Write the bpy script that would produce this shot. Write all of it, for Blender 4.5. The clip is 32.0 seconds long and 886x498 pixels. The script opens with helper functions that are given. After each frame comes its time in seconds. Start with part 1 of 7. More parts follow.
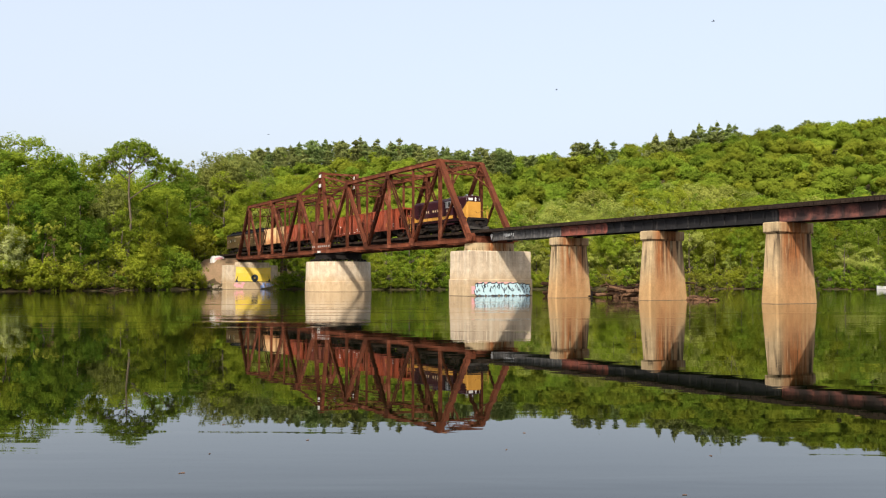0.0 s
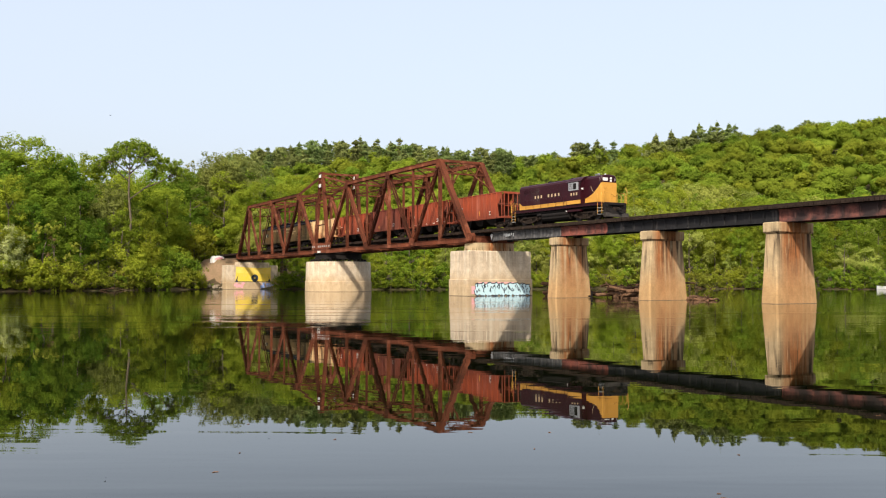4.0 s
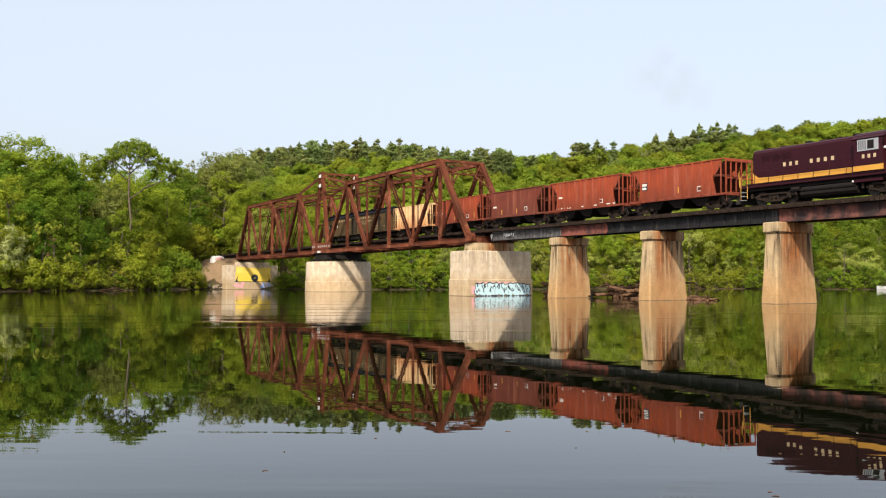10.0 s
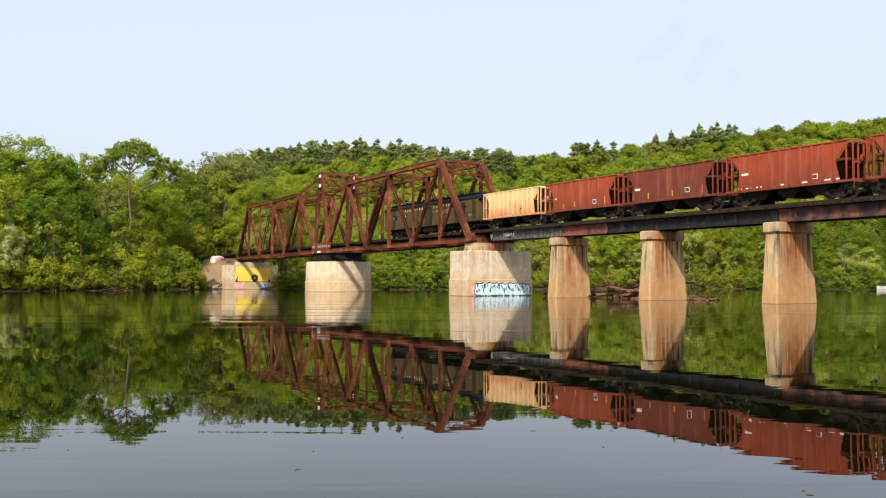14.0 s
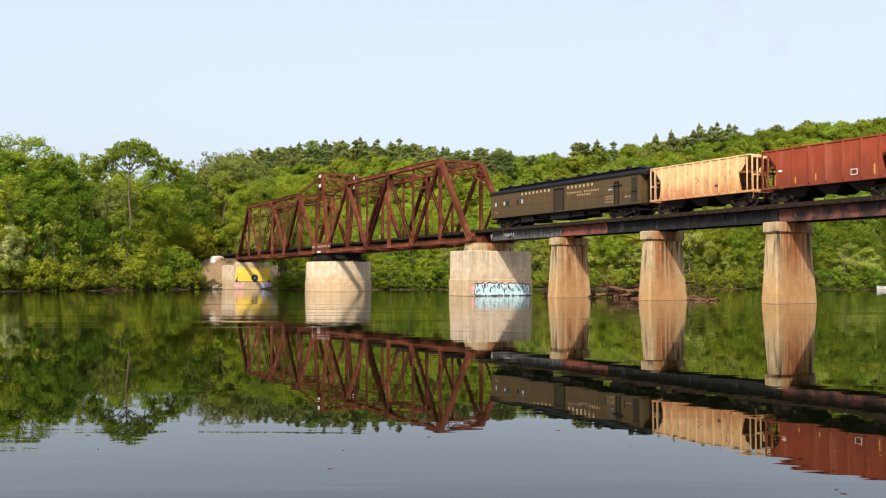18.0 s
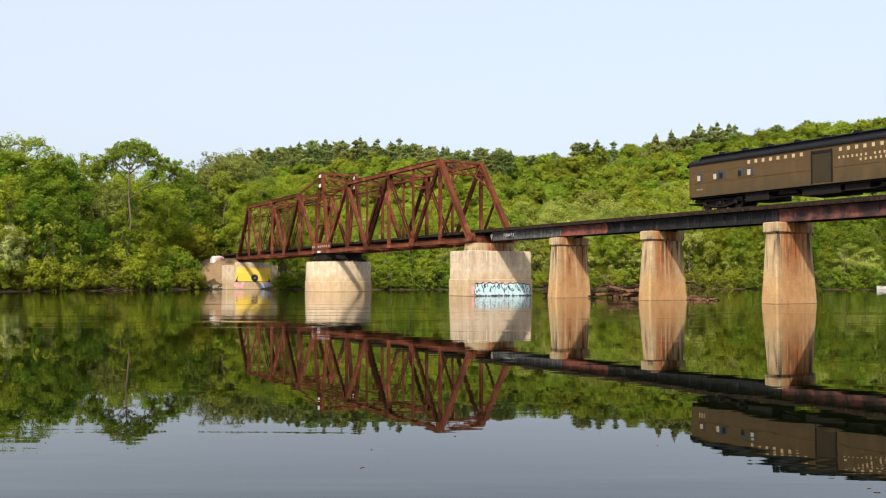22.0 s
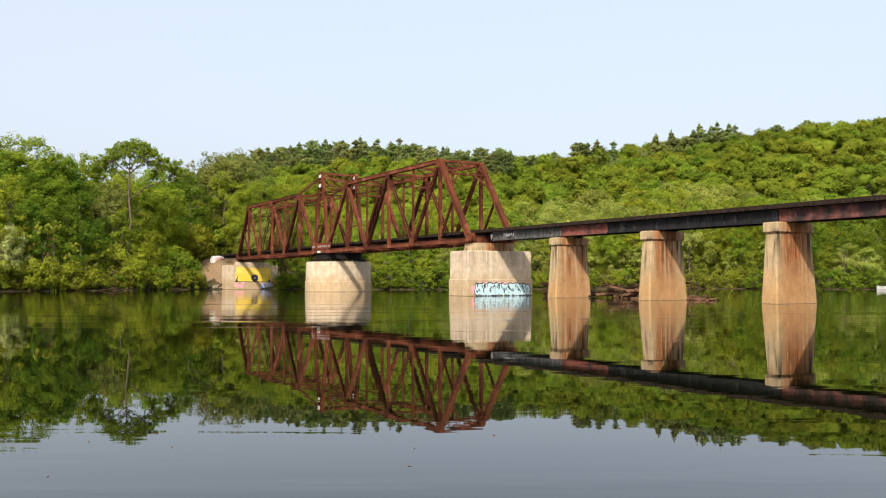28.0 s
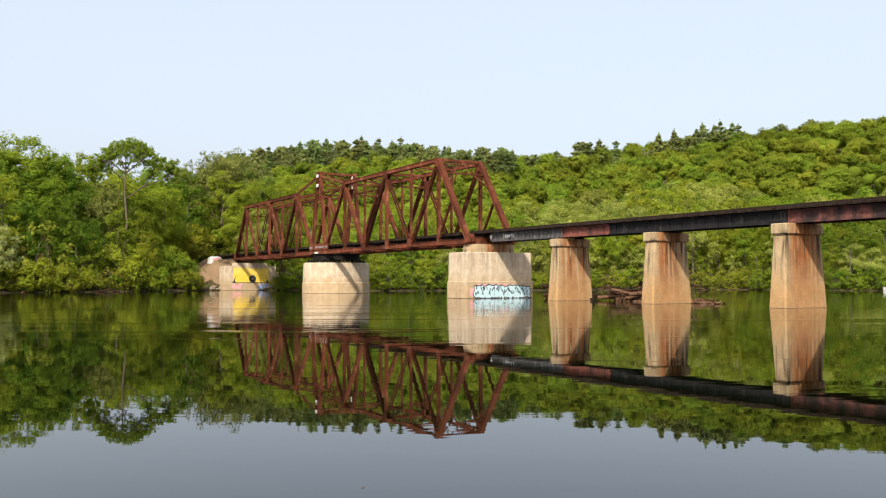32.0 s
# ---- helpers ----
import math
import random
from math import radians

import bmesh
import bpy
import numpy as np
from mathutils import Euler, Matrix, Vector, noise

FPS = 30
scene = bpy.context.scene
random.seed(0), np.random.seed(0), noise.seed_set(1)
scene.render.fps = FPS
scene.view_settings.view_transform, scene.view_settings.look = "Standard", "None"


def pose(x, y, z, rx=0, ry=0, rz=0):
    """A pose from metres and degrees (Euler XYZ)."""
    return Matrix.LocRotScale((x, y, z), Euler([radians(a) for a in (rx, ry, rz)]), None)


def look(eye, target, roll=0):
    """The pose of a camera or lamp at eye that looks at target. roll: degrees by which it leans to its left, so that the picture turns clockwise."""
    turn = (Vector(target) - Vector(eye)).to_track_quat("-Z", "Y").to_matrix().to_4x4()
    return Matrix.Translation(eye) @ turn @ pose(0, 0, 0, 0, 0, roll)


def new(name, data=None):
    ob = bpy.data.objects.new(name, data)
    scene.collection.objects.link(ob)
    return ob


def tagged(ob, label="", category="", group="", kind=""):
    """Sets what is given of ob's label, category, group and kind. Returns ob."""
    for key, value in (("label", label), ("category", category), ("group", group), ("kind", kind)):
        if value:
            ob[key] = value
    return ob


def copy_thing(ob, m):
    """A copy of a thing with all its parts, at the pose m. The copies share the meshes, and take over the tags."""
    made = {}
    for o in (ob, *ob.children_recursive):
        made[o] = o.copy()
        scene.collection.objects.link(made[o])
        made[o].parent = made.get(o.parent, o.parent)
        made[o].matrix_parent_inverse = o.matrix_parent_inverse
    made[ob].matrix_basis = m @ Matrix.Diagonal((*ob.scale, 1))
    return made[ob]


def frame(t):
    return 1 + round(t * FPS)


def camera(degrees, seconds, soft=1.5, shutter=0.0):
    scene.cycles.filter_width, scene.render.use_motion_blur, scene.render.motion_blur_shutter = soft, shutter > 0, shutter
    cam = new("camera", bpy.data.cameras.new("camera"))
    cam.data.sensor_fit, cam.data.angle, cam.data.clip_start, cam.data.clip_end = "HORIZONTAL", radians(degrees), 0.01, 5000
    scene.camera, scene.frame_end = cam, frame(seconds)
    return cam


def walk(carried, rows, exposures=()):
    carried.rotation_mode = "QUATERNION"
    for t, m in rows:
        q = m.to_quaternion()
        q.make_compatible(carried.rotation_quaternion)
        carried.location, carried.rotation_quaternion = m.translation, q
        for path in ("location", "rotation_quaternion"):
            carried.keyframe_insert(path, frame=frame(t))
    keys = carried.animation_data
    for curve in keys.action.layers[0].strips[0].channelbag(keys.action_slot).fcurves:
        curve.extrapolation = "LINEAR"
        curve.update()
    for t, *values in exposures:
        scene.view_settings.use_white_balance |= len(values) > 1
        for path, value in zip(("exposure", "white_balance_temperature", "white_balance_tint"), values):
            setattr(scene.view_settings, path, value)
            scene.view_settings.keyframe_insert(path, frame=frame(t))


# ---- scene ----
cam = camera(53.7, 32.0, soft=1.15)
EYE = (73.94, -54.68, 1.66)
STILL = pose(*EYE, 92.106, 0, 60.397)
AHEAD = pose(72.2, -53.15, 1.93, 92.080, 0, 60.558)      # the last half second drifts forward
walk(cam, [(0.0, STILL), (31.0, STILL), (31.55, STILL), (32.0, AHEAD)])

# ---- world and sun ----
SUN_EL, SUN_AZ = 44.5, -46.0          # degrees; azimuth from +x towards +y
world = bpy.data.worlds.new("sky")
scene.world = world
world.use_nodes = True
wn = world.node_tree.nodes
sky = wn.new("ShaderNodeTexSky")
sky.sky_type = "NISHITA"
sky.sun_disc = False
sky.sun_elevation = radians(SUN_EL)
sky.sun_rotation = radians(90 - SUN_AZ)
sky.air_density, sky.dust_density, sky.ozone_density = 1.0, 7.0, 1.0
wn["Background"].inputs["Strength"].default_value = 0.15
haze = wn.new("ShaderNodeMix")
haze.data_type = "RGBA"
haze.inputs["Factor"].default_value = 0.65
haze.inputs["B"].default_value = (2.75, 2.95, 3.28, 1)
world.node_tree.links.new(sky.outputs[0], haze.inputs["A"])
world.node_tree.links.new(haze.outputs["Result"], wn["Background"].inputs["Color"])
sun_dir = Vector((math.cos(radians(SUN_EL)) * math.cos(radians(SUN_AZ)),
                  math.cos(radians(SUN_EL)) * math.sin(radians(SUN_AZ)), math.sin(radians(SUN_EL))))
sun = new("sun", bpy.data.lights.new("sun", "SUN"))
sun.data.energy, sun.data.angle, sun.data.color = 3.0, radians(0.6), (1.0, 0.93, 0.82)
sun.matrix_world = look(sun_dir * 300, (0, 0, 0))
scene.view_settings.exposure = 1.1


# ---- materials ----
def material(name, base, second=None, rough=0.7, metal=0.0, scale=3.0, fine=30.0, bump=0.15, per_object=0.0,
             streak=None, streak_scale=(1.2, 1.2, 0.12), streak_mid=0.55, streak_soft=0.1, spec=0.18, contrast=0.6, splash=None):
    """Procedural surface: two colours mixed at a coarse and a fine scale, optional vertical streaks, bump."""
    m = bpy.data.materials.new(name)
    m.use_nodes = True
    nt = m.node_tree
    b = nt.nodes["Principled BSDF"]
    L = nt.links.new
    co = nt.nodes.new("ShaderNodeTexCoord")
    n1, n2 = nt.nodes.new("ShaderNodeTexNoise"), nt.nodes.new("ShaderNodeTexNoise")
    for n, s, d in ((n1, scale, 5), (n2, fine, 4)):
        n.inputs["Scale"].default_value, n.inputs["Detail"].default_value = s, d
        L(co.outputs["Object"], n.inputs["Vector"])
    second = second or tuple(c * 0.6 for c in base)
    ramp = nt.nodes.new("ShaderNodeMapRange")
    ramp.inputs["From Min"].default_value, ramp.inputs["From Max"].default_value = 0.5 - contrast / 4, 0.5 + contrast / 4
    add = nt.nodes.new("ShaderNodeMath")
    add.operation = "MULTIPLY_ADD"
    add.inputs[1].default_value = 0.5
    half = nt.nodes.new("ShaderNodeMath")
    half.operation = "MULTIPLY"
    half.inputs[1].default_value = 0.5
    L(n2.outputs["Fac"], half.inputs[0])
    L(n1.outputs["Fac"], add.inputs[0])
    L(half.outputs[0], add.inputs[2])
    L(add.outputs[0], ramp.inputs["Value"])
    mix = nt.nodes.new("ShaderNodeMix")
    mix.data_type = "RGBA"
    mix.inputs["A"].default_value, mix.inputs["B"].default_value = (*base, 1), (*second, 1)
    L(ramp.outputs[0], mix.inputs["Factor"])
    out = mix.outputs["Result"]
    if streak:
        mp = nt.nodes.new("ShaderNodeMapping")
        mp.inputs["Scale"].default_value = streak_scale
        ns = nt.nodes.new("ShaderNodeTexNoise")
        ns.inputs["Scale"].default_value, ns.inputs["Detail"].default_value = 1.0, 5
        L(co.outputs["Object"], mp.inputs["Vector"])
        L(mp.outputs[0], ns.inputs["Vector"])
        r2 = nt.nodes.new("ShaderNodeMapRange")
        r2.inputs["From Min"].default_value, r2.inputs["From Max"].default_value = streak_mid - streak_soft, streak_mid + streak_soft
        r2.inputs["To Max"].default_value = 0.9
        L(ns.outputs["Fac"], r2.inputs["Value"])
        m2 = nt.nodes.new("ShaderNodeMix")
        m2.data_type = "RGBA"
        L(r2.outputs[0], m2.inputs["Factor"])
        L(out, m2.inputs["A"])
        m2.inputs["B"].default_value = (*streak, 1)
        out = m2.outputs["Result"]
    if splash:                         # rust and grime thrown up from below: colour, full up to, none above, strength
        colour, full, none, most = splash
        sz, ng = nt.nodes.new("ShaderNodeSeparateXYZ"), nt.nodes.new("ShaderNodeTexNoise")
        L(co.outputs["Object"], sz.inputs[0])
        mp = nt.nodes.new("ShaderNodeMapping")
        mp.inputs["Scale"].default_value = (1.0, 1.0, 0.35)
        L(co.outputs["Object"], mp.inputs["Vector"])
        L(mp.outputs[0], ng.inputs["Vector"])
        ng.inputs["Scale"].default_value, ng.inputs["Detail"].default_value = 1.6, 6
        hz = nt.nodes.new("ShaderNodeMath")
        hz.operation = "MULTIPLY_ADD"
        hz.inputs[1].default_value = 3.2
        L(ng.outputs["Fac"], hz.inputs[0])
        L(sz.outputs[2], hz.inputs[2])
        rg = nt.nodes.new("ShaderNodeMapRange")
        rg.inputs["From Min"].default_value, rg.inputs["From Max"].default_value = none + 1.6, full + 1.6
        rg.inputs["To Max"].default_value = most
        L(hz.outputs[0], rg.inputs["Value"])
        m2 = nt.nodes.new("ShaderNodeMix")
        m2.data_type = "RGBA"
        L(rg.outputs[0], m2.inputs["Factor"])
        L(out, m2.inputs["A"])
        m2.inputs["B"].default_value = (*colour, 1)
        out = m2.outputs["Result"]
    if per_object:
        hs = nt.nodes.new("ShaderNodeHueSaturation")
        src = nt.nodes.new("ShaderNodeObjectInfo")
        r3 = nt.nodes.new("ShaderNodeMapRange")
        r3.inputs["To Min"].default_value, r3.inputs["To Max"].default_value = 1 - per_object, 1 + per_object
        L(src.outputs["Random"], r3.inputs["Value"])
        L(r3.outputs[0], hs.inputs["Value"])
        L(out, hs.inputs["Color"])
        out = hs.outputs[0]
    L(out, b.inputs["Base Color"])
    b.inputs["Roughness"].default_value, b.inputs["Metallic"].default_value = rough, metal
    b.inputs["Specular IOR Level"].default_value = spec
    if bump:
        bp = nt.nodes.new("ShaderNodeBump")
        bp.inputs["Strength"].default_value, bp.inputs["Distance"].default_value = bump, 0.03
        L(add.outputs[0], bp.inputs["Height"])
        L(bp.outputs[0], b.inputs["Normal"])
    return m


def leaf_material(name, base, second, hue=0.03, patch=0.0, trans=0.35, spread=(0.72, 1.22)):
    """Foliage: diffuse and translucent, varied leaf by leaf, tree by tree and in patches the size of a crown."""
    m = bpy.data.materials.new(name)
    m.use_nodes = True
    nt = m.node_tree
    L = nt.links.new
    nt.nodes.remove(nt.nodes["Principled BSDF"])
    out = nt.nodes["Material Output"]
    geo, info, co = nt.nodes.new("ShaderNodeNewGeometry"), nt.nodes.new("ShaderNodeObjectInfo"), nt.nodes.new("ShaderNodeTexCoord")
    mix = nt.nodes.new("ShaderNodeMix")
    mix.data_type = "RGBA"
    mix.inputs["A"].default_value, mix.inputs["B"].default_value = (*base, 1), (*second, 1)
    L(geo.outputs["Random Per Island"], mix.inputs["Factor"])
    hs = nt.nodes.new("ShaderNodeHueSaturation")
    val = nt.nodes.new("ShaderNodeMapRange")
    val.inputs["To Min"].default_value, val.inputs["To Max"].default_value = spread
    hu = nt.nodes.new("ShaderNodeMapRange")
    hu.inputs["To Min"].default_value, hu.inputs["To Max"].default_value = 0.5 - hue, 0.5 + hue
    if patch:
        at = nt.nodes.new("ShaderNodeAttribute")
        at.attribute_name = "tint"
        L(at.outputs["Fac"], val.inputs["Value"])
        turn = nt.nodes.new("ShaderNodeMath")
        turn.operation = "MULTIPLY"
        turn.inputs[1].default_value = 9.7
        fr = nt.nodes.new("ShaderNodeMath")
        fr.operation = "FRACT"
        L(at.outputs["Fac"], turn.inputs[0])
        L(turn.outputs[0], fr.inputs[0])
        L(fr.outputs[0], hu.inputs["Value"])
    else:
        L(info.outputs["Random"], val.inputs["Value"])
        frac = nt.nodes.new("ShaderNodeMath")
        frac.operation = "MULTIPLY"
        frac.inputs[1].default_value = 7.31
        f2 = nt.nodes.new("ShaderNodeMath")
        f2.operation = "FRACT"
        L(info.outputs["Random"], frac.inputs[0])
        L(frac.outputs[0], f2.inputs[0])
        L(f2.outputs[0], hu.inputs["Value"])
    L(val.outputs[0], hs.inputs["Value"])
    L(hu.outputs[0], hs.inputs["Hue"])
    L(mix.outputs["Result"], hs.inputs["Color"])
    d, t, ms = nt.nodes.new("ShaderNodeBsdfDiffuse"), nt.nodes.new("ShaderNodeBsdfTranslucent"), nt.nodes.new("ShaderNodeMixShader")
    L(hs.outputs[0], d.inputs["Color"])
    L(hs.outputs[0], t.inputs["Color"])
    ms.inputs[0].default_value = trans
    L(d.outputs[0], ms.inputs[1])
    L(t.outputs[0], ms.inputs[2])
    L(ms.outputs[0], out.inputs["Surface"])
    return m


def stained_concrete(name, pale, warm, rust, dark, warm_z, streak_z, band=None, rust_most=0.85, dark_most=0.8, course=0.61):
    """Board-marked concrete: warm below warm_z, rust run-off across a band of y, dark drips below the top, all broken up by noise."""
    m = bpy.data.materials.new(name)
    m.use_nodes = True
    nt = m.node_tree
    L = nt.links.new
    b = nt.nodes["Principled BSDF"]
    co, info = nt.nodes.new("ShaderNodeTexCoord"), nt.nodes.new("ShaderNodeObjectInfo")
    sep = nt.nodes.new("ShaderNodeSeparateXYZ")
    L(co.outputs["Object"], sep.inputs[0])

    def math_node(op, a, c, clamp=False):
        n = nt.nodes.new("ShaderNodeMath")
        n.operation, n.use_clamp = op, clamp
        for i, v in enumerate((a, c)):
            if isinstance(v, (int, float)):
                n.inputs[i].default_value = v
            else:
                L(v, n.inputs[i])
        return n.outputs[0]

    shift = nt.nodes.new("ShaderNodeCombineXYZ")
    for i, k in enumerate((37.0, 91.0, 13.0)):
        L(math_node("MULTIPLY", info.outputs["Random"], k), shift.inputs[i])
    move = nt.nodes.new("ShaderNodeVectorMath")
    L(co.outputs["Object"], move.inputs[0])
    L(shift.outputs[0], move.inputs[1])

    def noise_at(scale, detail=4.0, rough=0.55):
        mp, n = nt.nodes.new("ShaderNodeMapping"), nt.nodes.new("ShaderNodeTexNoise")
        mp.inputs["Scale"].default_value = scale
        n.inputs["Scale"].default_value, n.inputs["Detail"].default_value, n.inputs["Roughness"].default_value = 1.0, detail, rough
        L(move.outputs[0], mp.inputs["Vector"])
        L(mp.outputs[0], n.inputs["Vector"])
        return n.outputs["Fac"]

    def ramp(v, lo, hi, to_lo=0.0, to_hi=1.0):
        n = nt.nodes.new("ShaderNodeMapRange")
        n.inputs["From Min"].default_value, n.inputs["From Max"].default_value = lo, hi
        n.inputs["To Min"].default_value, n.inputs["To Max"].default_value = to_lo, to_hi
        L(v, n.inputs["Value"])
        return n.outputs[0]

    def blend(fac, a, c):
        n = nt.nodes.new("ShaderNodeMix")
        n.data_type = "RGBA"
        L(fac, n.inputs["Factor"])
        for k, v in (("A", a), ("B", c)):
            if isinstance(v, tuple):
                n.inputs[k].default_value = (*v, 1)
            else:
                L(v, n.inputs[k])
        return n.outputs["Result"]

    z = sep.outputs[2]
    coarse, fine = noise_at((0.8, 0.8, 0.8), 6), noise_at((7, 7, 7), 4)
    height = math_node("ADD", z, math_node("MULTIPLY", math_node("SUBTRACT", coarse, 0.5), 2.6))
    col = blend(ramp(height, warm_z[1], warm_z[0]), pale, warm)
    run = ramp(noise_at((1.3, 1.3, 0.07), 5), 0.30, 0.54, 0.0, rust_most)
    if band:
        run = math_node("MULTIPLY", run, math_node("MULTIPLY", ramp(sep.outputs[1], band[0], band[1]), ramp(sep.outputs[1], band[3], band[2])))
    run = math_node("MULTIPLY", run, ramp(height, 0.4, 3.6, 0.35, 1.0))
    col = blend(run, col, rust)
    drip = math_node("MULTIPLY", ramp(noise_at((3.0, 3.0, 0.10), 4), 0.48, 0.60, 0.0, dark_most), math_node("MULTIPLY", ramp(height, streak_z[0], streak_z[1]), ramp(z, 5.6, 5.2, 0.25, 1.0)))
    col = blend(drip, col, dark)
    lime = math_node("MULTIPLY", ramp(noise_at((4.2, 4.2, 0.35), 4), 0.58, 0.68, 0.0, 0.55), ramp(height, streak_z[0] + 0.2, streak_z[1]))
    col = blend(lime, col, tuple(min(0.7, c * 1.35) for c in pale))
    hs = nt.nodes.new("ShaderNodeHueSaturation")
    L(col, hs.inputs["Color"])
    mott = math_node("MULTIPLY", ramp(noise_at((1.7, 1.7, 1.2), 6, 0.65), 0.3, 0.7, 0.80, 1.16), ramp(fine, 0.3, 0.7, 0.90, 1.08))
    board = ramp(math_node("FRACT", math_node("DIVIDE", z, course), 0.0), 0.0, 0.05, 0.86, 1.0)
    L(math_node("MULTIPLY", mott, board), hs.inputs["Value"])
    L(hs.outputs[0], b.inputs["Base Color"])
    b.inputs["Roughness"].default_value, b.inputs["Specular IOR Level"].default_value = 0.92, 0.15
    bp = nt.nodes.new("ShaderNodeBump")
    bp.inputs["Strength"].default_value, bp.inputs["Distance"].default_value = 0.3, 0.03
    L(fine, bp.inputs["Height"])
    L(bp.outputs[0], b.inputs["Normal"])
    return m


RUST = material("rusted_steel", (0.140, 0.0395, 0.0175), (0.036, 0.0115, 0.0068), spec=0.12, rough=0.9, scale=0.35, fine=9, per_object=0.38,
                streak=(0.22, 0.085, 0.048), streak_scale=(0.7, 0.7, 0.5), streak_mid=0.64)
BLACK_STEEL = material("black_painted_steel", (0.010, 0.010, 0.0115), (0.018, 0.0165, 0.0165), spec=0.15, rough=0.65, scale=1.5, fine=20,
                       streak=(0.075, 0.068, 0.064), streak_scale=(3.0, 3.0, 0.5), streak_mid=0.66)
FADED_STEEL = material("faded_grey_black_steel", (0.042, 0.042, 0.044), (0.066, 0.062, 0.060), spec=0.2, rough=0.6, scale=1.2, fine=14,
                       streak=(0.15, 0.14, 0.132), streak_scale=(2.6, 2.6, 0.5), streak_mid=0.57)
RED_STEEL = material("faded_red_paint_on_steel", (0.27, 0.082, 0.056), (0.10, 0.038, 0.030), spec=0.2, rough=0.8, scale=1.6, fine=12,
                     streak=(0.028, 0.022, 0.022), streak_scale=(1.1, 1.1, 0.3), streak_mid=0.56)
PEELING_STEEL = material("peeling_red_paint_on_black_steel", (0.21, 0.075, 0.056), (0.06, 0.030, 0.026), spec=0.2, rough=0.8, scale=1.3, fine=12,
                         streak=(0.020, 0.017, 0.017), streak_scale=(0.9, 0.9, 0.35), streak_mid=0.47)
TIE_WOOD = material("creosoted_timber", (0.034, 0.022, 0.016), (0.014, 0.010, 0.008), spec=0.08, rough=0.95, scale=3, fine=40, per_object=0.3)
RAIL = material("worn_rail_steel", (0.035, 0.025, 0.020), (0.06, 0.05, 0.045), rough=0.45, metal=0.6, scale=5)
CONCRETE = stained_concrete("pale_weathered_concrete", (0.55, 0.465, 0.345), (0.41, 0.305, 0.185), (0.34, 0.20, 0.10), (0.17, 0.14, 0.11), (1.4, 3.0), (2.8, 4.8), rust_most=0.35, dark_most=0.38, course=0.92)
STAINED = stained_concrete("rust_stained_concrete", (0.375, 0.285, 0.165), (0.345, 0.212, 0.098), (0.25, 0.088, 0.027), (0.036, 0.023, 0.015), (1.0, 3.4), (1.6, 4.8), band=(-2.1, -1.1, 0.9, 2.2), rust_most=0.95, dark_most=0.9)
STONE = material("pale_broken_stone", (0.26, 0.21, 0.15), (0.16, 0.125, 0.09), rough=0.95, scale=2.0, fine=9, per_object=0.3)
DARK_IRON = material("grimy_black_iron", (0.007, 0.0065, 0.0065), (0.016, 0.012, 0.010), spec=0.12, rough=0.75, scale=4, fine=30)
TRUCK = material("grimy_brown_running_gear", (0.011, 0.008, 0.0065), (0.027, 0.0175, 0.012), spec=0.12, rough=0.8, scale=3, fine=18, contrast=0.5)
PLOW = material("scraped_grey_brown_steel", (0.042, 0.036, 0.030), (0.018, 0.015, 0.013), rough=0.7, scale=3, fine=16)
MAROON = material("dark_maroon_paint", (0.029, 0.0050, 0.0085), (0.021, 0.0040, 0.0065), rough=0.42, scale=1.0, fine=8, bump=0.02, spec=0.14)
YELLOW = material("golden_yellow_paint", (0.50, 0.255, 0.045), (0.44, 0.215, 0.035), rough=0.4, scale=1.5, fine=9, bump=0.02)
HOPPER_RED = material("oxide_red_hopper_paint", (0.265, 0.052, 0.021), (0.195, 0.038, 0.017), rough=0.65, scale=0.7, fine=10,
                      streak=(0.27, 0.085, 0.052), streak_scale=(2.0, 2.0, 0.25), streak_mid=0.62, splash=((0.115, 0.028, 0.016), 1.1, 2.9, 0.7))
HOPPER_BROWN = material("dull_brown_red_hopper_paint", (0.145, 0.033, 0.019), (0.10, 0.025, 0.015), rough=0.7, scale=0.8, fine=10,
                        streak=(0.19, 0.062, 0.038), streak_scale=(2.0, 2.0, 0.25), streak_mid=0.6, splash=((0.085, 0.026, 0.016), 1.0, 2.8, 0.6))
HOPPER_DARK = material("rusty_inside_of_hopper", (0.125, 0.034, 0.019), (0.065, 0.020, 0.012), rough=0.85, scale=1.2)
# rust mottling, plus a darker cream than the ribs so these look sunlit
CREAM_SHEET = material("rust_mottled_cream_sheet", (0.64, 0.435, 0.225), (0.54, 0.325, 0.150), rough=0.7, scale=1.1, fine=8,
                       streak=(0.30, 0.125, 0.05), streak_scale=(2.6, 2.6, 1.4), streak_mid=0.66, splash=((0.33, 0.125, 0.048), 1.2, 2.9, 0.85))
CREAM_DARK = material("rusty_inside_of_cream_hopper", (0.27, 0.135, 0.065), (0.13, 0.06, 0.03), rough=0.85, scale=1.2)
CREAM = material("cream_hopper_paint_with_rust_spots", (0.66, 0.455, 0.240), (0.57, 0.365, 0.175), rough=0.65, scale=0.8, fine=7,
                 streak=(0.36, 0.17, 0.08), streak_scale=(1.4, 1.4, 0.9), streak_mid=0.66, splash=((0.36, 0.145, 0.055), 1.1, 2.7, 0.8))
COACH = material("faded_olive_brown_coach_paint", (0.084, 0.053, 0.0215), (0.068, 0.043, 0.018), rough=0.5, scale=0.7, fine=9, bump=0.04,
                 streak=(0.100, 0.068, 0.030), streak_scale=(0.8, 0.8, 0.45), streak_mid=0.64, splash=((0.045, 0.034, 0.020), 1.0, 2.3, 0.6))
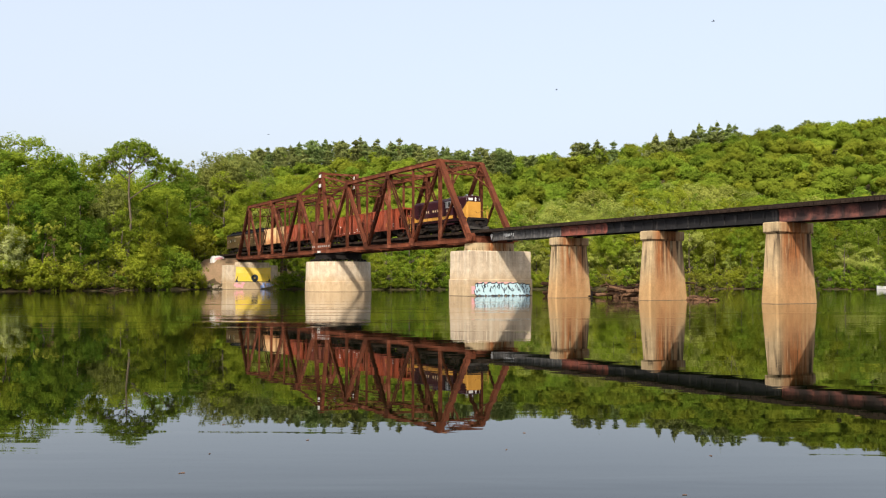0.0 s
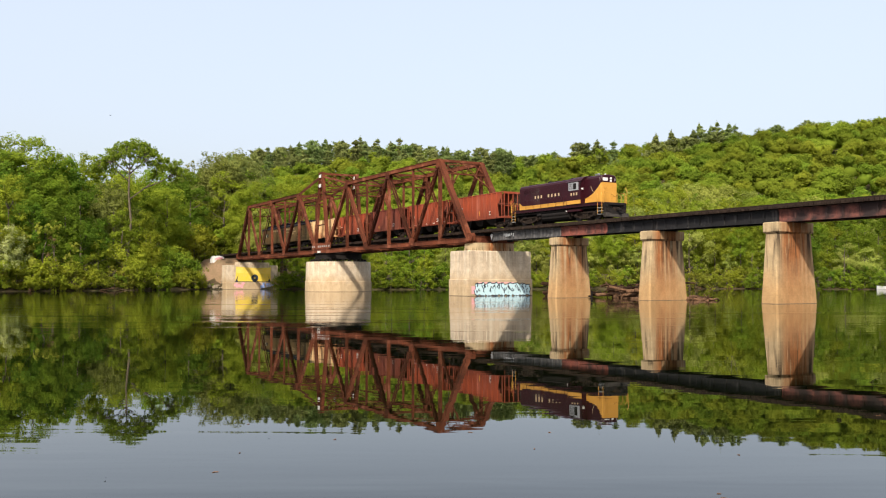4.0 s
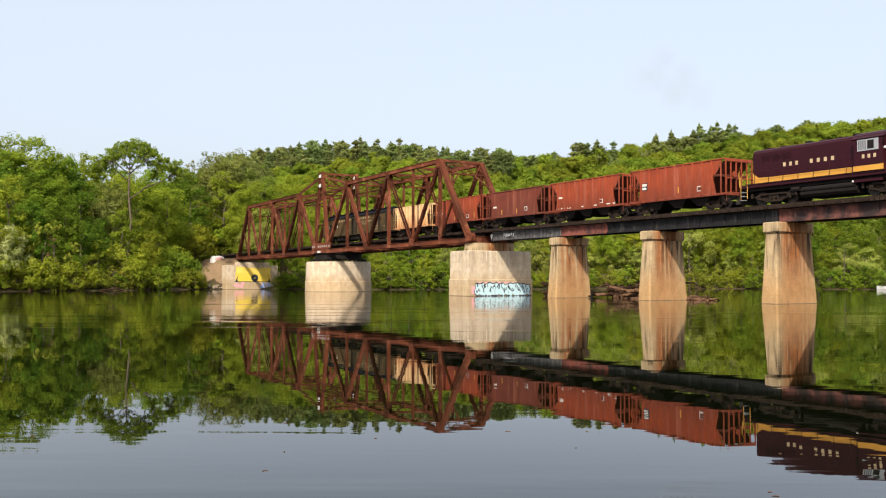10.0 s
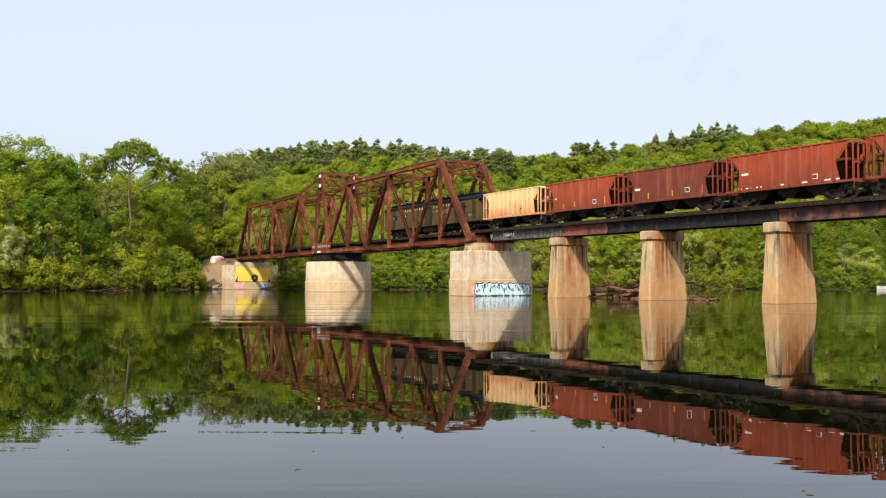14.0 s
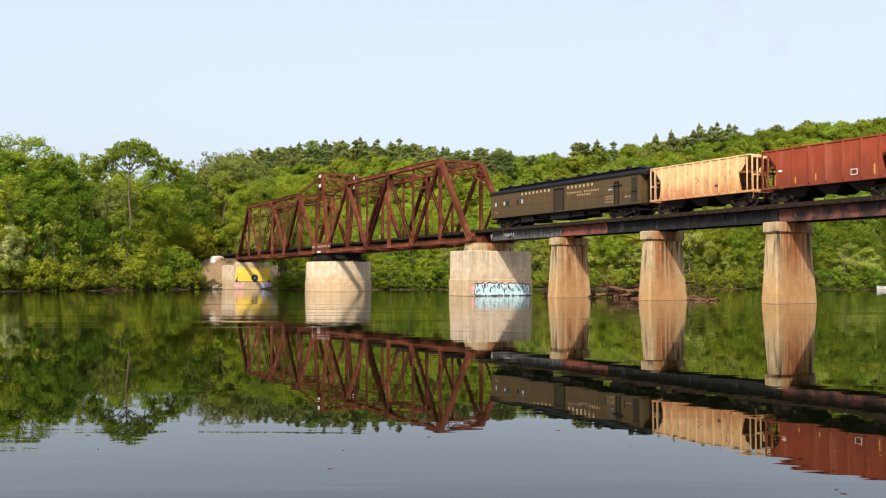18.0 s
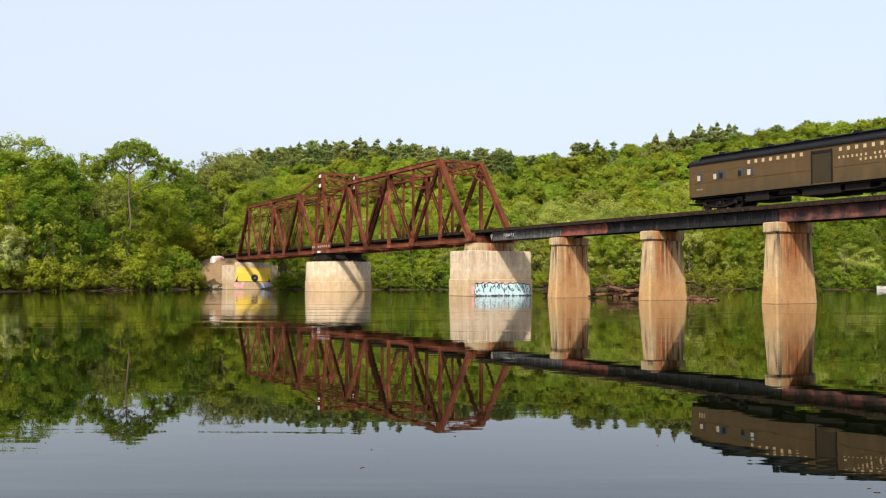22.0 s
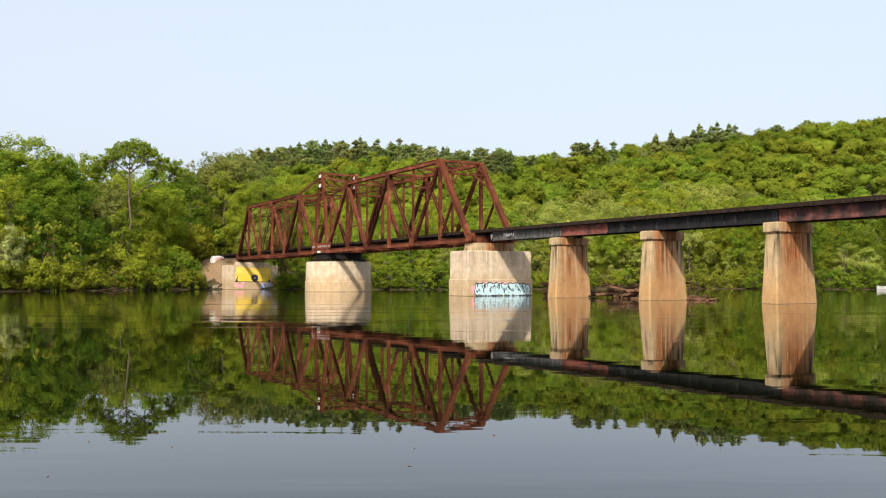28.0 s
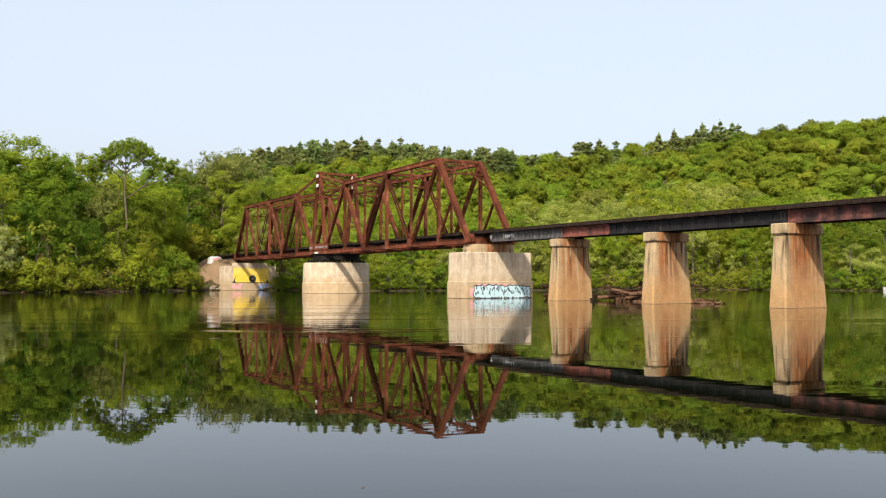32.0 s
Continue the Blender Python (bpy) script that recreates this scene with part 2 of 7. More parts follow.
# coach paint darkened: the shade of a recessed door put into its colour
COACH_DOOR = material("dark_grimy_coach_door_paint", (0.036, 0.027, 0.013), (0.026, 0.019, 0.010), rough=0.6, scale=1.2, fine=9)
EMBLEM = material("faded_grey_blue_emblem", (0.075, 0.072, 0.066), (0.060, 0.055, 0.045), rough=0.6, scale=2)
COACH_ROOF = material("black_coach_roof", (0.008, 0.0085, 0.011), (0.013, 0.0132, 0.015), spec=0.06, rough=0.85, scale=1.5, fine=14)
WHITE_PAINT = material("white_paint", (0.64, 0.62, 0.58), (0.52, 0.50, 0.46), rough=0.6, scale=3)
BLIND = material("drawn_cream_blind", (0.42, 0.37, 0.27), (0.30, 0.26, 0.19), rough=0.8, scale=4)
HULL = material("weathered_white_gelcoat", (0.42, 0.42, 0.41), (0.33, 0.33, 0.32), rough=0.35, scale=1.5)
GOLD_PAINT = material("dull_gold_lettering", (0.46, 0.35, 0.21), (0.36, 0.26, 0.15), rough=0.5, scale=4)
GREY_METAL = material("bare_aluminium", (0.42, 0.42, 0.42), (0.34, 0.34, 0.34), rough=0.4, metal=0.5, scale=4)
WET = material("wet_dark_concrete", (0.15, 0.10, 0.06), (0.10, 0.07, 0.045), rough=0.4, scale=2, fine=12)
BARK = material("grey_brown_bark", (0.16, 0.125, 0.09), (0.075, 0.058, 0.045), rough=0.95, scale=2.5, fine=14, bump=0.4)
PALE_BARK = material("pale_grey_bark", (0.145, 0.115, 0.075), (0.070, 0.056, 0.038), rough=0.95, scale=2.5, fine=14, bump=0.4)
DRIFT = material("weathered_driftwood", (0.165, 0.088, 0.048), (0.050, 0.029, 0.018), spec=0.1, rough=0.95, scale=2, fine=14, per_object=0.35, bump=0.4)
SAND = material("sandy_embankment_soil", (0.225, 0.138, 0.082), (0.12, 0.088, 0.046), rough=0.95, scale=0.5, fine=5, bump=0.5)
SOIL = material("bank_soil_and_grass", (0.072, 0.050, 0.029), (0.036, 0.040, 0.015), spec=0.03, rough=1.0, scale=0.16, fine=2.0, bump=0.5, contrast=0.5)
CYAN = material("pale_cyan_spray_paint", (0.40, 0.58, 0.62), (0.48, 0.60, 0.62), rough=0.7, scale=2.5)
INK = material("black_spray_paint", (0.02, 0.03, 0.045), (0.035, 0.04, 0.05), rough=0.7, scale=3)
PINK = material("pink_spray_paint", (0.68, 0.26, 0.30), (0.62, 0.36, 0.34), rough=0.7, scale=3)
BLUE = material("blue_spray_paint", (0.17, 0.27, 0.58), (0.36, 0.42, 0.62), rough=0.7, scale=3)
MURAL_YELLOW = material("yellow_mural_paint", (0.72, 0.48, 0.03), (0.60, 0.46, 0.10), rough=0.7, scale=1.6, fine=7)
MURAL_PALE = material("pale_yellow_mural_paint", (0.74, 0.56, 0.14), (0.70, 0.48, 0.06), rough=0.7, scale=1.2, fine=7)
GLASS = bpy.data.materials.new("dark_window_glass")
GLASS.use_nodes = True
GLASS.node_tree.nodes["Principled BSDF"].inputs["Base Color"].default_value = (0.03, 0.034, 0.036, 1)
GLASS.node_tree.nodes["Principled BSDF"].inputs["Roughness"].default_value = 0.06
LEAF = leaf_material("spring_foliage", (0.250, 0.315, 0.030), (0.195, 0.255, 0.025), 0.020, trans=0.6, spread=(0.8, 1.2))
LEAF_DEEP = leaf_material("deep_green_foliage", (0.150, 0.225, 0.024), (0.120, 0.185, 0.020), 0.016, trans=0.56, spread=(0.8, 1.2))
LEAF_YELLOW = leaf_material("yellow_green_foliage", (0.320, 0.345, 0.032), (0.260, 0.290, 0.028), 0.014, trans=0.6, spread=(0.85, 1.15))
LEAF_PALE = leaf_material("pale_willow_foliage", (0.345, 0.380, 0.085), (0.290, 0.325, 0.066), 0.012, trans=0.55, spread=(0.85, 1.15))
LEAF_OLIVE = leaf_material("olive_bush_foliage", (0.275, 0.285, 0.038), (0.225, 0.240, 0.032), 0.014, trans=0.56, spread=(0.8, 1.15))
LEAF_GREY = leaf_material("grey_green_foliage", (0.225, 0.245, 0.062), (0.185, 0.205, 0.050), 0.012, trans=0.55, spread=(0.85, 1.15))
LEAF_BLOSSOM = leaf_material("pale_blossoming_foliage", (0.42, 0.45, 0.19), (0.30, 0.34, 0.09), 0.008, trans=0.5, spread=(0.95, 1.05))
LEAF_DEAD = leaf_material("dead_brown_foliage", (0.210, 0.140, 0.065), (0.160, 0.115, 0.050), 0.008, trans=0.35, spread=(0.95, 1.05))
LEAF_TALL = leaf_material("cottonwood_foliage", (0.215, 0.285, 0.032), (0.175, 0.235, 0.027), 0.0, trans=0.58, spread=(0.95, 1.05))
LEAF_FAR = leaf_material("hillside_foliage", (0.235, 0.290, 0.032), (0.195, 0.250, 0.027), 0.022, patch=1.0, trans=0.6, spread=(0.72, 1.28))
NEEDLE = leaf_material("pine_needles", (0.225, 0.262, 0.082), (0.165, 0.200, 0.064), 0.022, trans=0.45, spread=(0.75, 1.3))

WATER = bpy.data.materials.new("calm_river_water")
WATER.use_nodes = True
nt = WATER.node_tree
wb = nt.nodes["Principled BSDF"]
wb.inputs["Base Color"].default_value = (0.002, 0.003, 0.0008, 1)
wb.inputs["Roughness"].default_value = 0.012
wb.inputs["IOR"].default_value = 1.37
wco, wmap = nt.nodes.new("ShaderNodeTexCoord"), nt.nodes.new("ShaderNodeMapping")
wmap.vector_type = "TEXTURE"
wmap.inputs["Rotation"].default_value = (0, 0, radians(60.4))
wmap.inputs["Scale"].default_value = (5.0, 1.0, 1.0)
wn1, wn2 = nt.nodes.new("ShaderNodeTexNoise"), nt.nodes.new("ShaderNodeTexNoise")
wn1.inputs["Scale"].default_value, wn1.inputs["Detail"].default_value = 0.9, 3
wn2.inputs["Scale"].default_value, wn2.inputs["Detail"].default_value = 0.06, 2
wmul = nt.nodes.new("ShaderNodeMath")
wmul.operation = "MULTIPLY"
wbump = nt.nodes.new("ShaderNodeBump")
wbump.inputs["Strength"].default_value, wbump.inputs["Distance"].default_value = 0.45, 0.0090
nt.links.new(wco.outputs["Object"], wmap.inputs["Vector"])
nt.links.new(wmap.outputs[0], wn1.inputs["Vector"])
nt.links.new(wmap.outputs[0], wn2.inputs["Vector"])
nt.links.new(wn1.outputs["Fac"], wmul.inputs[0])
nt.links.new(wn2.outputs["Fac"], wmul.inputs[1])
wstretch, wstreak, wfine = nt.nodes.new("ShaderNodeMapping"), nt.nodes.new("ShaderNodeTexNoise"), nt.nodes.new("ShaderNodeTexNoise")
wstretch.vector_type = "TEXTURE"
wstretch.inputs["Rotation"].default_value = (0, 0, radians(60.4))
wstretch.inputs["Scale"].default_value = (26.0, 3.4, 1.0)
wstreak.inputs["Scale"].default_value, wstreak.inputs["Detail"].default_value = 1.0, 3
wfine.inputs["Scale"].default_value, wfine.inputs["Detail"].default_value = 2.2, 2
wrange, wrip, wsum = nt.nodes.new("ShaderNodeMapRange"), nt.nodes.new("ShaderNodeMath"), nt.nodes.new("ShaderNodeMath")
wrange.inputs["From Min"].default_value, wrange.inputs["From Max"].default_value, wrange.inputs["To Max"].default_value = 0.56, 0.70, 1.8
wrip.operation, wsum.operation = "MULTIPLY", "ADD"
nt.links.new(wco.outputs["Object"], wstretch.inputs["Vector"])
nt.links.new(wstretch.outputs[0], wstreak.inputs["Vector"])
nt.links.new(wmap.outputs[0], wfine.inputs["Vector"])
nt.links.new(wstreak.outputs["Fac"], wrange.inputs["Value"])
nt.links.new(wrange.outputs[0], wrip.inputs[0])
nt.links.new(wfine.outputs["Fac"], wrip.inputs[1])
nt.links.new(wmul.outputs[0], wsum.inputs[0])
nt.links.new(wrip.outputs[0], wsum.inputs[1])
# the current riffles the water from the piers to the far bank; nearer the viewer it lies still
wsep, wrif, wamp = nt.nodes.new("ShaderNodeSeparateXYZ"), nt.nodes.new("ShaderNodeMapRange"), nt.nodes.new("ShaderNodeMath")
wrif.interpolation_type = "SMOOTHSTEP"
wrif.inputs["From Min"].default_value, wrif.inputs["From Max"].default_value = -70.0, -38.0
wrif.inputs["To Min"].default_value, wrif.inputs["To Max"].default_value = 1.0, 5.0
wamp.operation = "MULTIPLY"
nt.links.new(wmap.outputs[0], wsep.inputs[0])
nt.links.new(wsep.outputs[1], wrif.inputs["Value"])
nt.links.new(wsum.outputs[0], wamp.inputs[0])
nt.links.new(wrif.outputs[0], wamp.inputs[1])
nt.links.new(wamp.outputs[0], wbump.inputs["Height"])
nt.links.new(wbump.outputs[0], wb.inputs["Normal"])


# ---- mesh tools ----
class Mesh:
    """Collects simple solids into one mesh."""

    def __init__(self):
        self.v, self.f = [], []

    def add(self, verts, faces):
        n = len(self.v)
        self.v += [tuple(v) for v in verts]
        self.f += [tuple(n + i for i in f) for f in faces]
        return self

    def box(self, x0, x1, y0, y1, z0, z1, c=0.0):
        """A box; c: width of its chamfered edges."""
        if not c:
            return self.add([(x, y, z) for x in (x0, x1) for y in (y0, y1) for z in (z0, z1)],
                            [(0, 1, 3, 2), (4, 6, 7, 5), (0, 4, 5, 1), (2, 3, 7, 6), (0, 2, 6, 4), (1, 5, 7, 3)])
        lo, hi = (x0, y0, z0), (x1, y1, z1)
        idx, v = {}, []
        for sx in (0, 1):
            for sy in (0, 1):
                for sz in (0, 1):
                    s = (sx, sy, sz)
                    for a in range(3):
                        p = [(hi[k] if s[k] else lo[k]) + (0 if k == a else (-c if s[k] else c)) for k in range(3)]
                        idx[s, a] = len(v)
                        v.append(p)
        f = []
        for a in range(3):
            b, d = (a + 1) % 3, (a + 2) % 3
            for e in (0, 1):
                loop = []
                for i, j in ((0, 0), (1, 0), (1, 1), (0, 1)):
                    s = [0, 0, 0]
                    s[a], s[b], s[d] = e, i, j
                    loop.append(idx[tuple(s), a])
                f.append(loop if e else loop[::-1])
            for i in (0, 1):
                for j in (0, 1):
                    q = []
                    for e in (0, 1):
                        s = [0, 0, 0]
                        s[a], s[b], s[d] = e, i, j
                        q.append((idx[tuple(s), b], idx[tuple(s), d]))
                    loop = [q[0][0], q[0][1], q[1][1], q[1][0]]
                    f.append(loop if (i ^ j) else loop[::-1])
        for s in [(a, b, d) for a in (0, 1) for b in (0, 1) for d in (0, 1)]:
            loop = [idx[s, 0], idx[s, 1], idx[s, 2]]
            f.append(loop if sum(s) % 2 else loop[::-1])
        return self.add(v, f)

    def beam(self, p, q, w, h, side=(0, 1, 0)):
        """A bar of section w by h from p to q; w is measured along side."""
        p, q = Vector(p), Vector(q)
        d = (q - p).normalized()
        s = Vector(side)
        s = (s - d * s.dot(d)).normalized()
        u = d.cross(s)
        v = [e + s * (a * w / 2) + u * (b * h / 2) for e in (p, q) for a, b in ((-1, -1), (1, -1), (1, 1), (-1, 1))]
        return self.add(v, [(3, 2, 1, 0), (4, 5, 6, 7)] + [(i, (i + 1) % 4, 4 + (i + 1) % 4, 4 + i) for i in range(4)])

    def tube(self, pts, radii, n=8, caps=True):
        """A round bar through pts."""
        pts = [Vector(p) for p in pts]
        if not isinstance(radii, (list, tuple)):
            radii = [radii] * len(pts)
        v, f = [], []
        for i, p in enumerate(pts):
            d = (pts[min(i + 1, len(pts) - 1)] - pts[max(i - 1, 0)]).normalized()
            a = d.orthogonal().normalized()
            if abs(d.z) < 0.95:
                a = d.cross(Vector((0, 0, 1))).normalized()
            b = d.cross(a)
            v += [p + (a * math.cos(t) + b * math.sin(t)) * radii[i] for t in (2 * math.pi * k / n for k in range(n))]
        for i in range(len(pts) - 1):
            f += [(i * n + k, i * n + (k + 1) % n, (i + 1) * n + (k + 1) % n, (i + 1) * n + k) for k in range(n)]
        if caps:
            f += [tuple(range(n))[::-1], tuple(range((len(pts) - 1) * n, len(pts) * n))]
        return self.add(v, f)

    def extrude(self, poly, a, b, axis="y"):
        """A prism: poly in the two other axes (in x, y, z order), from a to b along axis."""
        def put(p, t):
            return {"x": (t, p[0], p[1]), "y": (p[0], t, p[1]), "z": (p[0], p[1], t)}[axis]
        n = len(poly)
        return self.add([put(p, a) for p in poly] + [put(p, b) for p in poly],
                        [tuple(range(n)), tuple(range(n, 2 * n))[::-1]] + [(i, n + i, n + (i + 1) % n, (i + 1) % n) for i in range(n)])

    def loft(self, rings, caps=True):
        n = len(rings[0])
        v = [p for r in rings for p in r]
        f = [(i * n + k, i * n + (k + 1) % n, (i + 1) * n + (k + 1) % n, (i + 1) * n + k) for i in range(len(rings) - 1) for k in range(n)]
        if caps:
            f += [tuple(range(n))[::-1], tuple(range((len(rings) - 1) * n, len(rings) * n))]
        return self.add(v, f)

    def data(self, name, mat, smooth=False):
        me = bpy.data.meshes.new(name)
        me.from_pydata(self.v, [], self.f)
        bm = bmesh.new()
        bm.from_mesh(me)
        if len(self.f) < 6000:
            bmesh.ops.recalc_face_normals(bm, faces=bm.faces)
        bm.to_mesh(me)
        bm.free()
        me.materials.append(mat)
        if smooth:
            me.polygons.foreach_set("use_smooth", [True] * len(me.polygons))
        return me


def part(name, m, mat, parent=None, label="", at=None, smooth=False):
    """Links a Mesh (or mesh data) as one object under a thing or a part."""
    ob = new(name, m.data(name, mat, smooth) if isinstance(m, Mesh) else m)
    if parent:
        ob.parent = parent
    if at is not None:
        ob.matrix_basis = at
    if label:
        ob["label"] = label
    return ob


def thing(name, label, category, group="", kind="", at=None):
    ob = new(name)
    ob.empty_display_size = 0.3
    if at is not None:
        ob.matrix_basis = at
    return tagged(ob, label, category, group, kind)


def ico(level):
    bm = bmesh.new()
    bmesh.ops.create_icosphere(bm, subdivisions=level, radius=1.0)
    bm.verts.ensure_lookup_table()
    v = np.array([q.co[:] for q in bm.verts])
    f = np.array([[q.index for q in t.verts] for t in bm.faces], dtype=np.int32)
    bm.free()
    return v, f


ICO = {1: ico(1), 2: ico(2)}


def cards(name, centres, normals, sizes, mat, aspect=1.25, rng=None, tint=None, cores=()):
    """Leaf sprays: one small three-cornered leaf per centre, lying across its normal. cores: (centre, radius, level, tint) of the dense leafy insides of lobes."""
    n = len(centres)
    r = rng.normal(size=(n, 3))
    t = np.cross(normals, r)
    t /= np.linalg.norm(t, axis=1)[:, None] + 1e-9
    b = np.cross(normals, t)
    b /= np.linalg.norm(b, axis=1)[:, None] + 1e-9
    sz = sizes[:, None]
    k = rng.uniform(0.7, 1.15, size=(n, 3, 1))
    tri = np.stack([centres + t * sz * aspect * k[:, 0], centres - t * sz * 0.6 * aspect + b * sz * 0.95 * k[:, 1],
                    centres - t * sz * 0.6 * aspect - b * sz * 0.95 * k[:, 2]], 1).reshape(-1, 3)
    vs, fs, ts, base = [tri], [np.arange(3 * n, dtype=np.int32).reshape(-1, 3)], [np.repeat(tint if tint is not None else np.zeros(n), 3)], 3 * n
    for c, rad, level, ti in cores:
        v, f = ICO[level]
        vs.append(v * (rad * np.clip(1 + 0.30 * rng.normal(size=(len(v), 1)), 0.4, 1.5)) * (1, 1, 0.8) + c)
        fs.append(f + base)
        ts.append(np.full(len(v), ti))
        base += len(v)
    vs, fs = np.concatenate(vs), np.concatenate(fs)
    m = len(fs)
    me = bpy.data.meshes.new(name)
    me.vertices.add(len(vs))
    me.vertices.foreach_set("co", vs.reshape(-1).astype(np.float32))
    me.loops.add(3 * m)
    me.loops.foreach_set("vertex_index", fs.reshape(-1).astype(np.int32))
    me.polygons.add(m)
    me.polygons.foreach_set("loop_start", np.arange(0, 3 * m, 3, dtype=np.int32))
    me.polygons.foreach_set("loop_total", np.full(m, 3, dtype=np.int32))
    me.update(calc_edges=True)
    if tint is not None:
        at = me.attributes.new("tint", "FLOAT", "POINT")
        at.data.foreach_set("value", np.concatenate(ts).astype(np.float32))
    me.materials.append(mat)
    return me


# ---- lie of the land: metres ahead of the viewer (d) and to the side (u) ----
F2 = Vector((-math.sin(radians(60.397)), math.cos(radians(60.397))))
R2 = Vector((math.cos(radians(60.397)), math.sin(radians(60.397))))


def land(u, d):
    return EYE[0] + R2.x * u + F2.x * d, EYE[1] + R2.y * u + F2.y * d


def interp(x, *pairs):
    return float(np.interp(x, [p[0] for p in pairs], [p[1] for p in pairs]))


def shore(a):
    """Distance ahead of the far water's edge, by the side angle a = u / d."""
    return interp(a, (-1.2, 120), (-0.52, 138), (-0.40, 150), (-0.262, 176), (-0.235, 182), (-0.17, 176), (-0.06, 168), (0.02, 172), (0.12, 178), (0.25, 188),
                  (0.33, 190), (0.40, 178), (0.52, 172), (1.2, 160))


def crest(a):
    """Height of the hill's ground at its crest."""
    return interp(a, (-1.2, 34), (-0.5, 36), (-0.30, 40), (-0.265, 50), (-0.24, 57), (-0.20, 61), (-0.10, 63), (-0.04, 60), (0.05, 57), (0.10, 55), (0.16, 60.5), (0.24, 65.5), (0.30, 72), (0.40, 74),
                  (0.5, 78), (1.2, 90))


def ground_height(u, d):
    if d < 6:
        return max(-1.6, 0.25 - max(0, d + 1) * 0.45)
    a = u / d
    s = d - shore(a)
    if s < 0:
        return max(-1.8, s * 0.15)
    h = 0.5 * min(1, s / 1.2) + 1.9 * min(1, s / 40)
    k = min(1.0, max(0.0, (s - 55) / 290))
    h += (k * k * (3 - 2 * k)) * crest(a)
    x, y = land(u, d)
    if -175 < x < -103:                # railway embankment behind the far pier
        h = max(h, min(5.95, 5.9 - (x + 109) * 0.8) - max(0.0, abs(y + 1.0) - 4.2) * 1.0)
    return h


# ---- large structure ----
def build_ground():
    us = [x for x in np.linspace(-1, 1, 190)]
    ds = [-400, -60, -12, -6, -3, -1.5, 0.5, 2, 4, 8, 20, 60, 100] + list(np.arange(118, 230, 2.5)) + list(np.arange(232, 520, 12.0)) + [560, 700, 1000, 2000, 4500]
    v, f = [], []
    for d in ds:
        half = 80 + 0.95 * max(d, 0) + (500 if d > 500 else 0) + (d * 1.2 if d > 900 else 0)
        for k in us:
            u = k * half
            v.append((*land(u, d), ground_height(u, d) + 0.12 * noise.noise((u * 0.3, d * 0.3, 0))))
    n = len(us)
    f = [(i * n + j, i * n + j + 1, (i + 1) * n + j + 1, (i + 1) * n + j) for i in range(len(ds) - 1) for j in range(n - 1)]
    m = Mesh().add(v, f)
    ob = part("ground", m.data("ground", SOIL, True), SOIL)
    tagged(ob, "brown soil banks and wooded hillside beyond the river", "ground", kind="structure")


def build_water():
    m = Mesh()
    c = [land(-420, 2.0), land(420, 2.0), land(700, 330), land(-700, 330)]
    m.add([(*p, 0.0) for p in c], [(0, 1, 2, 3)])
    tagged(part("water", m, WATER), "calm dark green river mirroring bridge, trees and sky", "river", kind="structure")


def build_embankment():
    xs, ys = np.arange(-122, -103.4, 0.9), np.arange(-15, 9, 0.9)
    v = []
    for x in xs:
        for y in ys:
            d = (x - EYE[0]) * F2.x + (y - EYE[1]) * F2.y
            u = (x - EYE[0]) * R2.x + (y - EYE[1]) * R2.y
            edge = 0.6 * max(0.0, max(abs(y + 3) - 8.5, abs(x + 112.5) - 7.5))
            v.append((x, y, ground_height(u, d) + 0.45 + 0.25 * noise.noise((x * 0.5, y * 0.5, 3)) - edge))
    n = len(ys)
    f = [(i * n + j, i * n + j + 1, (i + 1) * n + j + 1, (i + 1) * n + j) for i in range(len(xs) - 1) for j in range(n - 1)]
    tagged(part("embankment", Mesh().add(v, f), SAND, smooth=True), "bare sandy brown railway embankment at the far pier", "embankment", kind="structure")


build_ground()
build_embankment()
build_water()


# ---- bridge: x along the track, y across it (the viewer's side is -y) ----
MID, PANEL, HALF = -56.2, 7.03, 10.2
B = 2.9                                # half the distance between the two trusses
Z_LOW, Z_TOP = 6.35, 16.2              # centre lines of the chords
NODES_R = [MID + HALF + PANEL * i for i in range(6)]
NODES_L = [MID - HALF - PANEL * i for i in range(6)]


def rail_z(s):
    """Height of the rail's top: level on the truss, falling slightly towards the near shore."""
    return 7.39 + 0.005 * (28 - max(s, -11.0))


def laced(p, q, w, h, side=(0, 1, 0), plate=0.05, pitch=0.55):
    """A built-up member: two side plates joined by zigzag lacing bars on both faces."""
    m = Mesh()
    p, q = Vector(p), Vector(q)
    d = (q - p).normalized()
    s = Vector(side)
    s = (s - d * s.dot(d)).normalized()
    u = d.cross(s)
    for k in (-1, 1):
        m.beam(p + u * k * h / 2, q + u * k * h / 2, w, plate, side)
    n = max(2, int((q - p).length / pitch))
    for e in (-1, 1):
        off = s * e * (w / 2 - 0.012)
        for i in range(n):
            k = 1 if i % 2 else -1
            a, b = p + (q - p) * (i / n), p + (q - p) * ((i + 1) / n)
            m.beam(a + u * k * h / 2 + off, b - u * k * h / 2 + off, 0.022, 0.10, side)
    return m


def box_member(p, q, w, h, side=(0, 1, 0), lip=0.05):
    """A riveted box chord: a core with wider cover plates and a lattice-free web."""
    m = Mesh().beam(p, q, w, h * 0.86, side)
    p, q = Vector(p), Vector(q)
    d = (q - p).normalized()
    s = Vector(side)
    s = (s - d * s.dot(d)).normalized()
    u = d.cross(s)
    for k in (-1, 1):
        o = u * (k * h * 0.46)
        m.beam(p + o, q + o, w + 2 * lip, h * 0.10, side)
    return m


def eyebars(p, q, gap, w=0.05, h=0.2):
    m = Mesh()
    for k in (-1, 1):
        o = Vector((0, k * gap / 2, 0))
        m.beam(Vector(p) + o, Vector(q) + o, w, h)
    return m


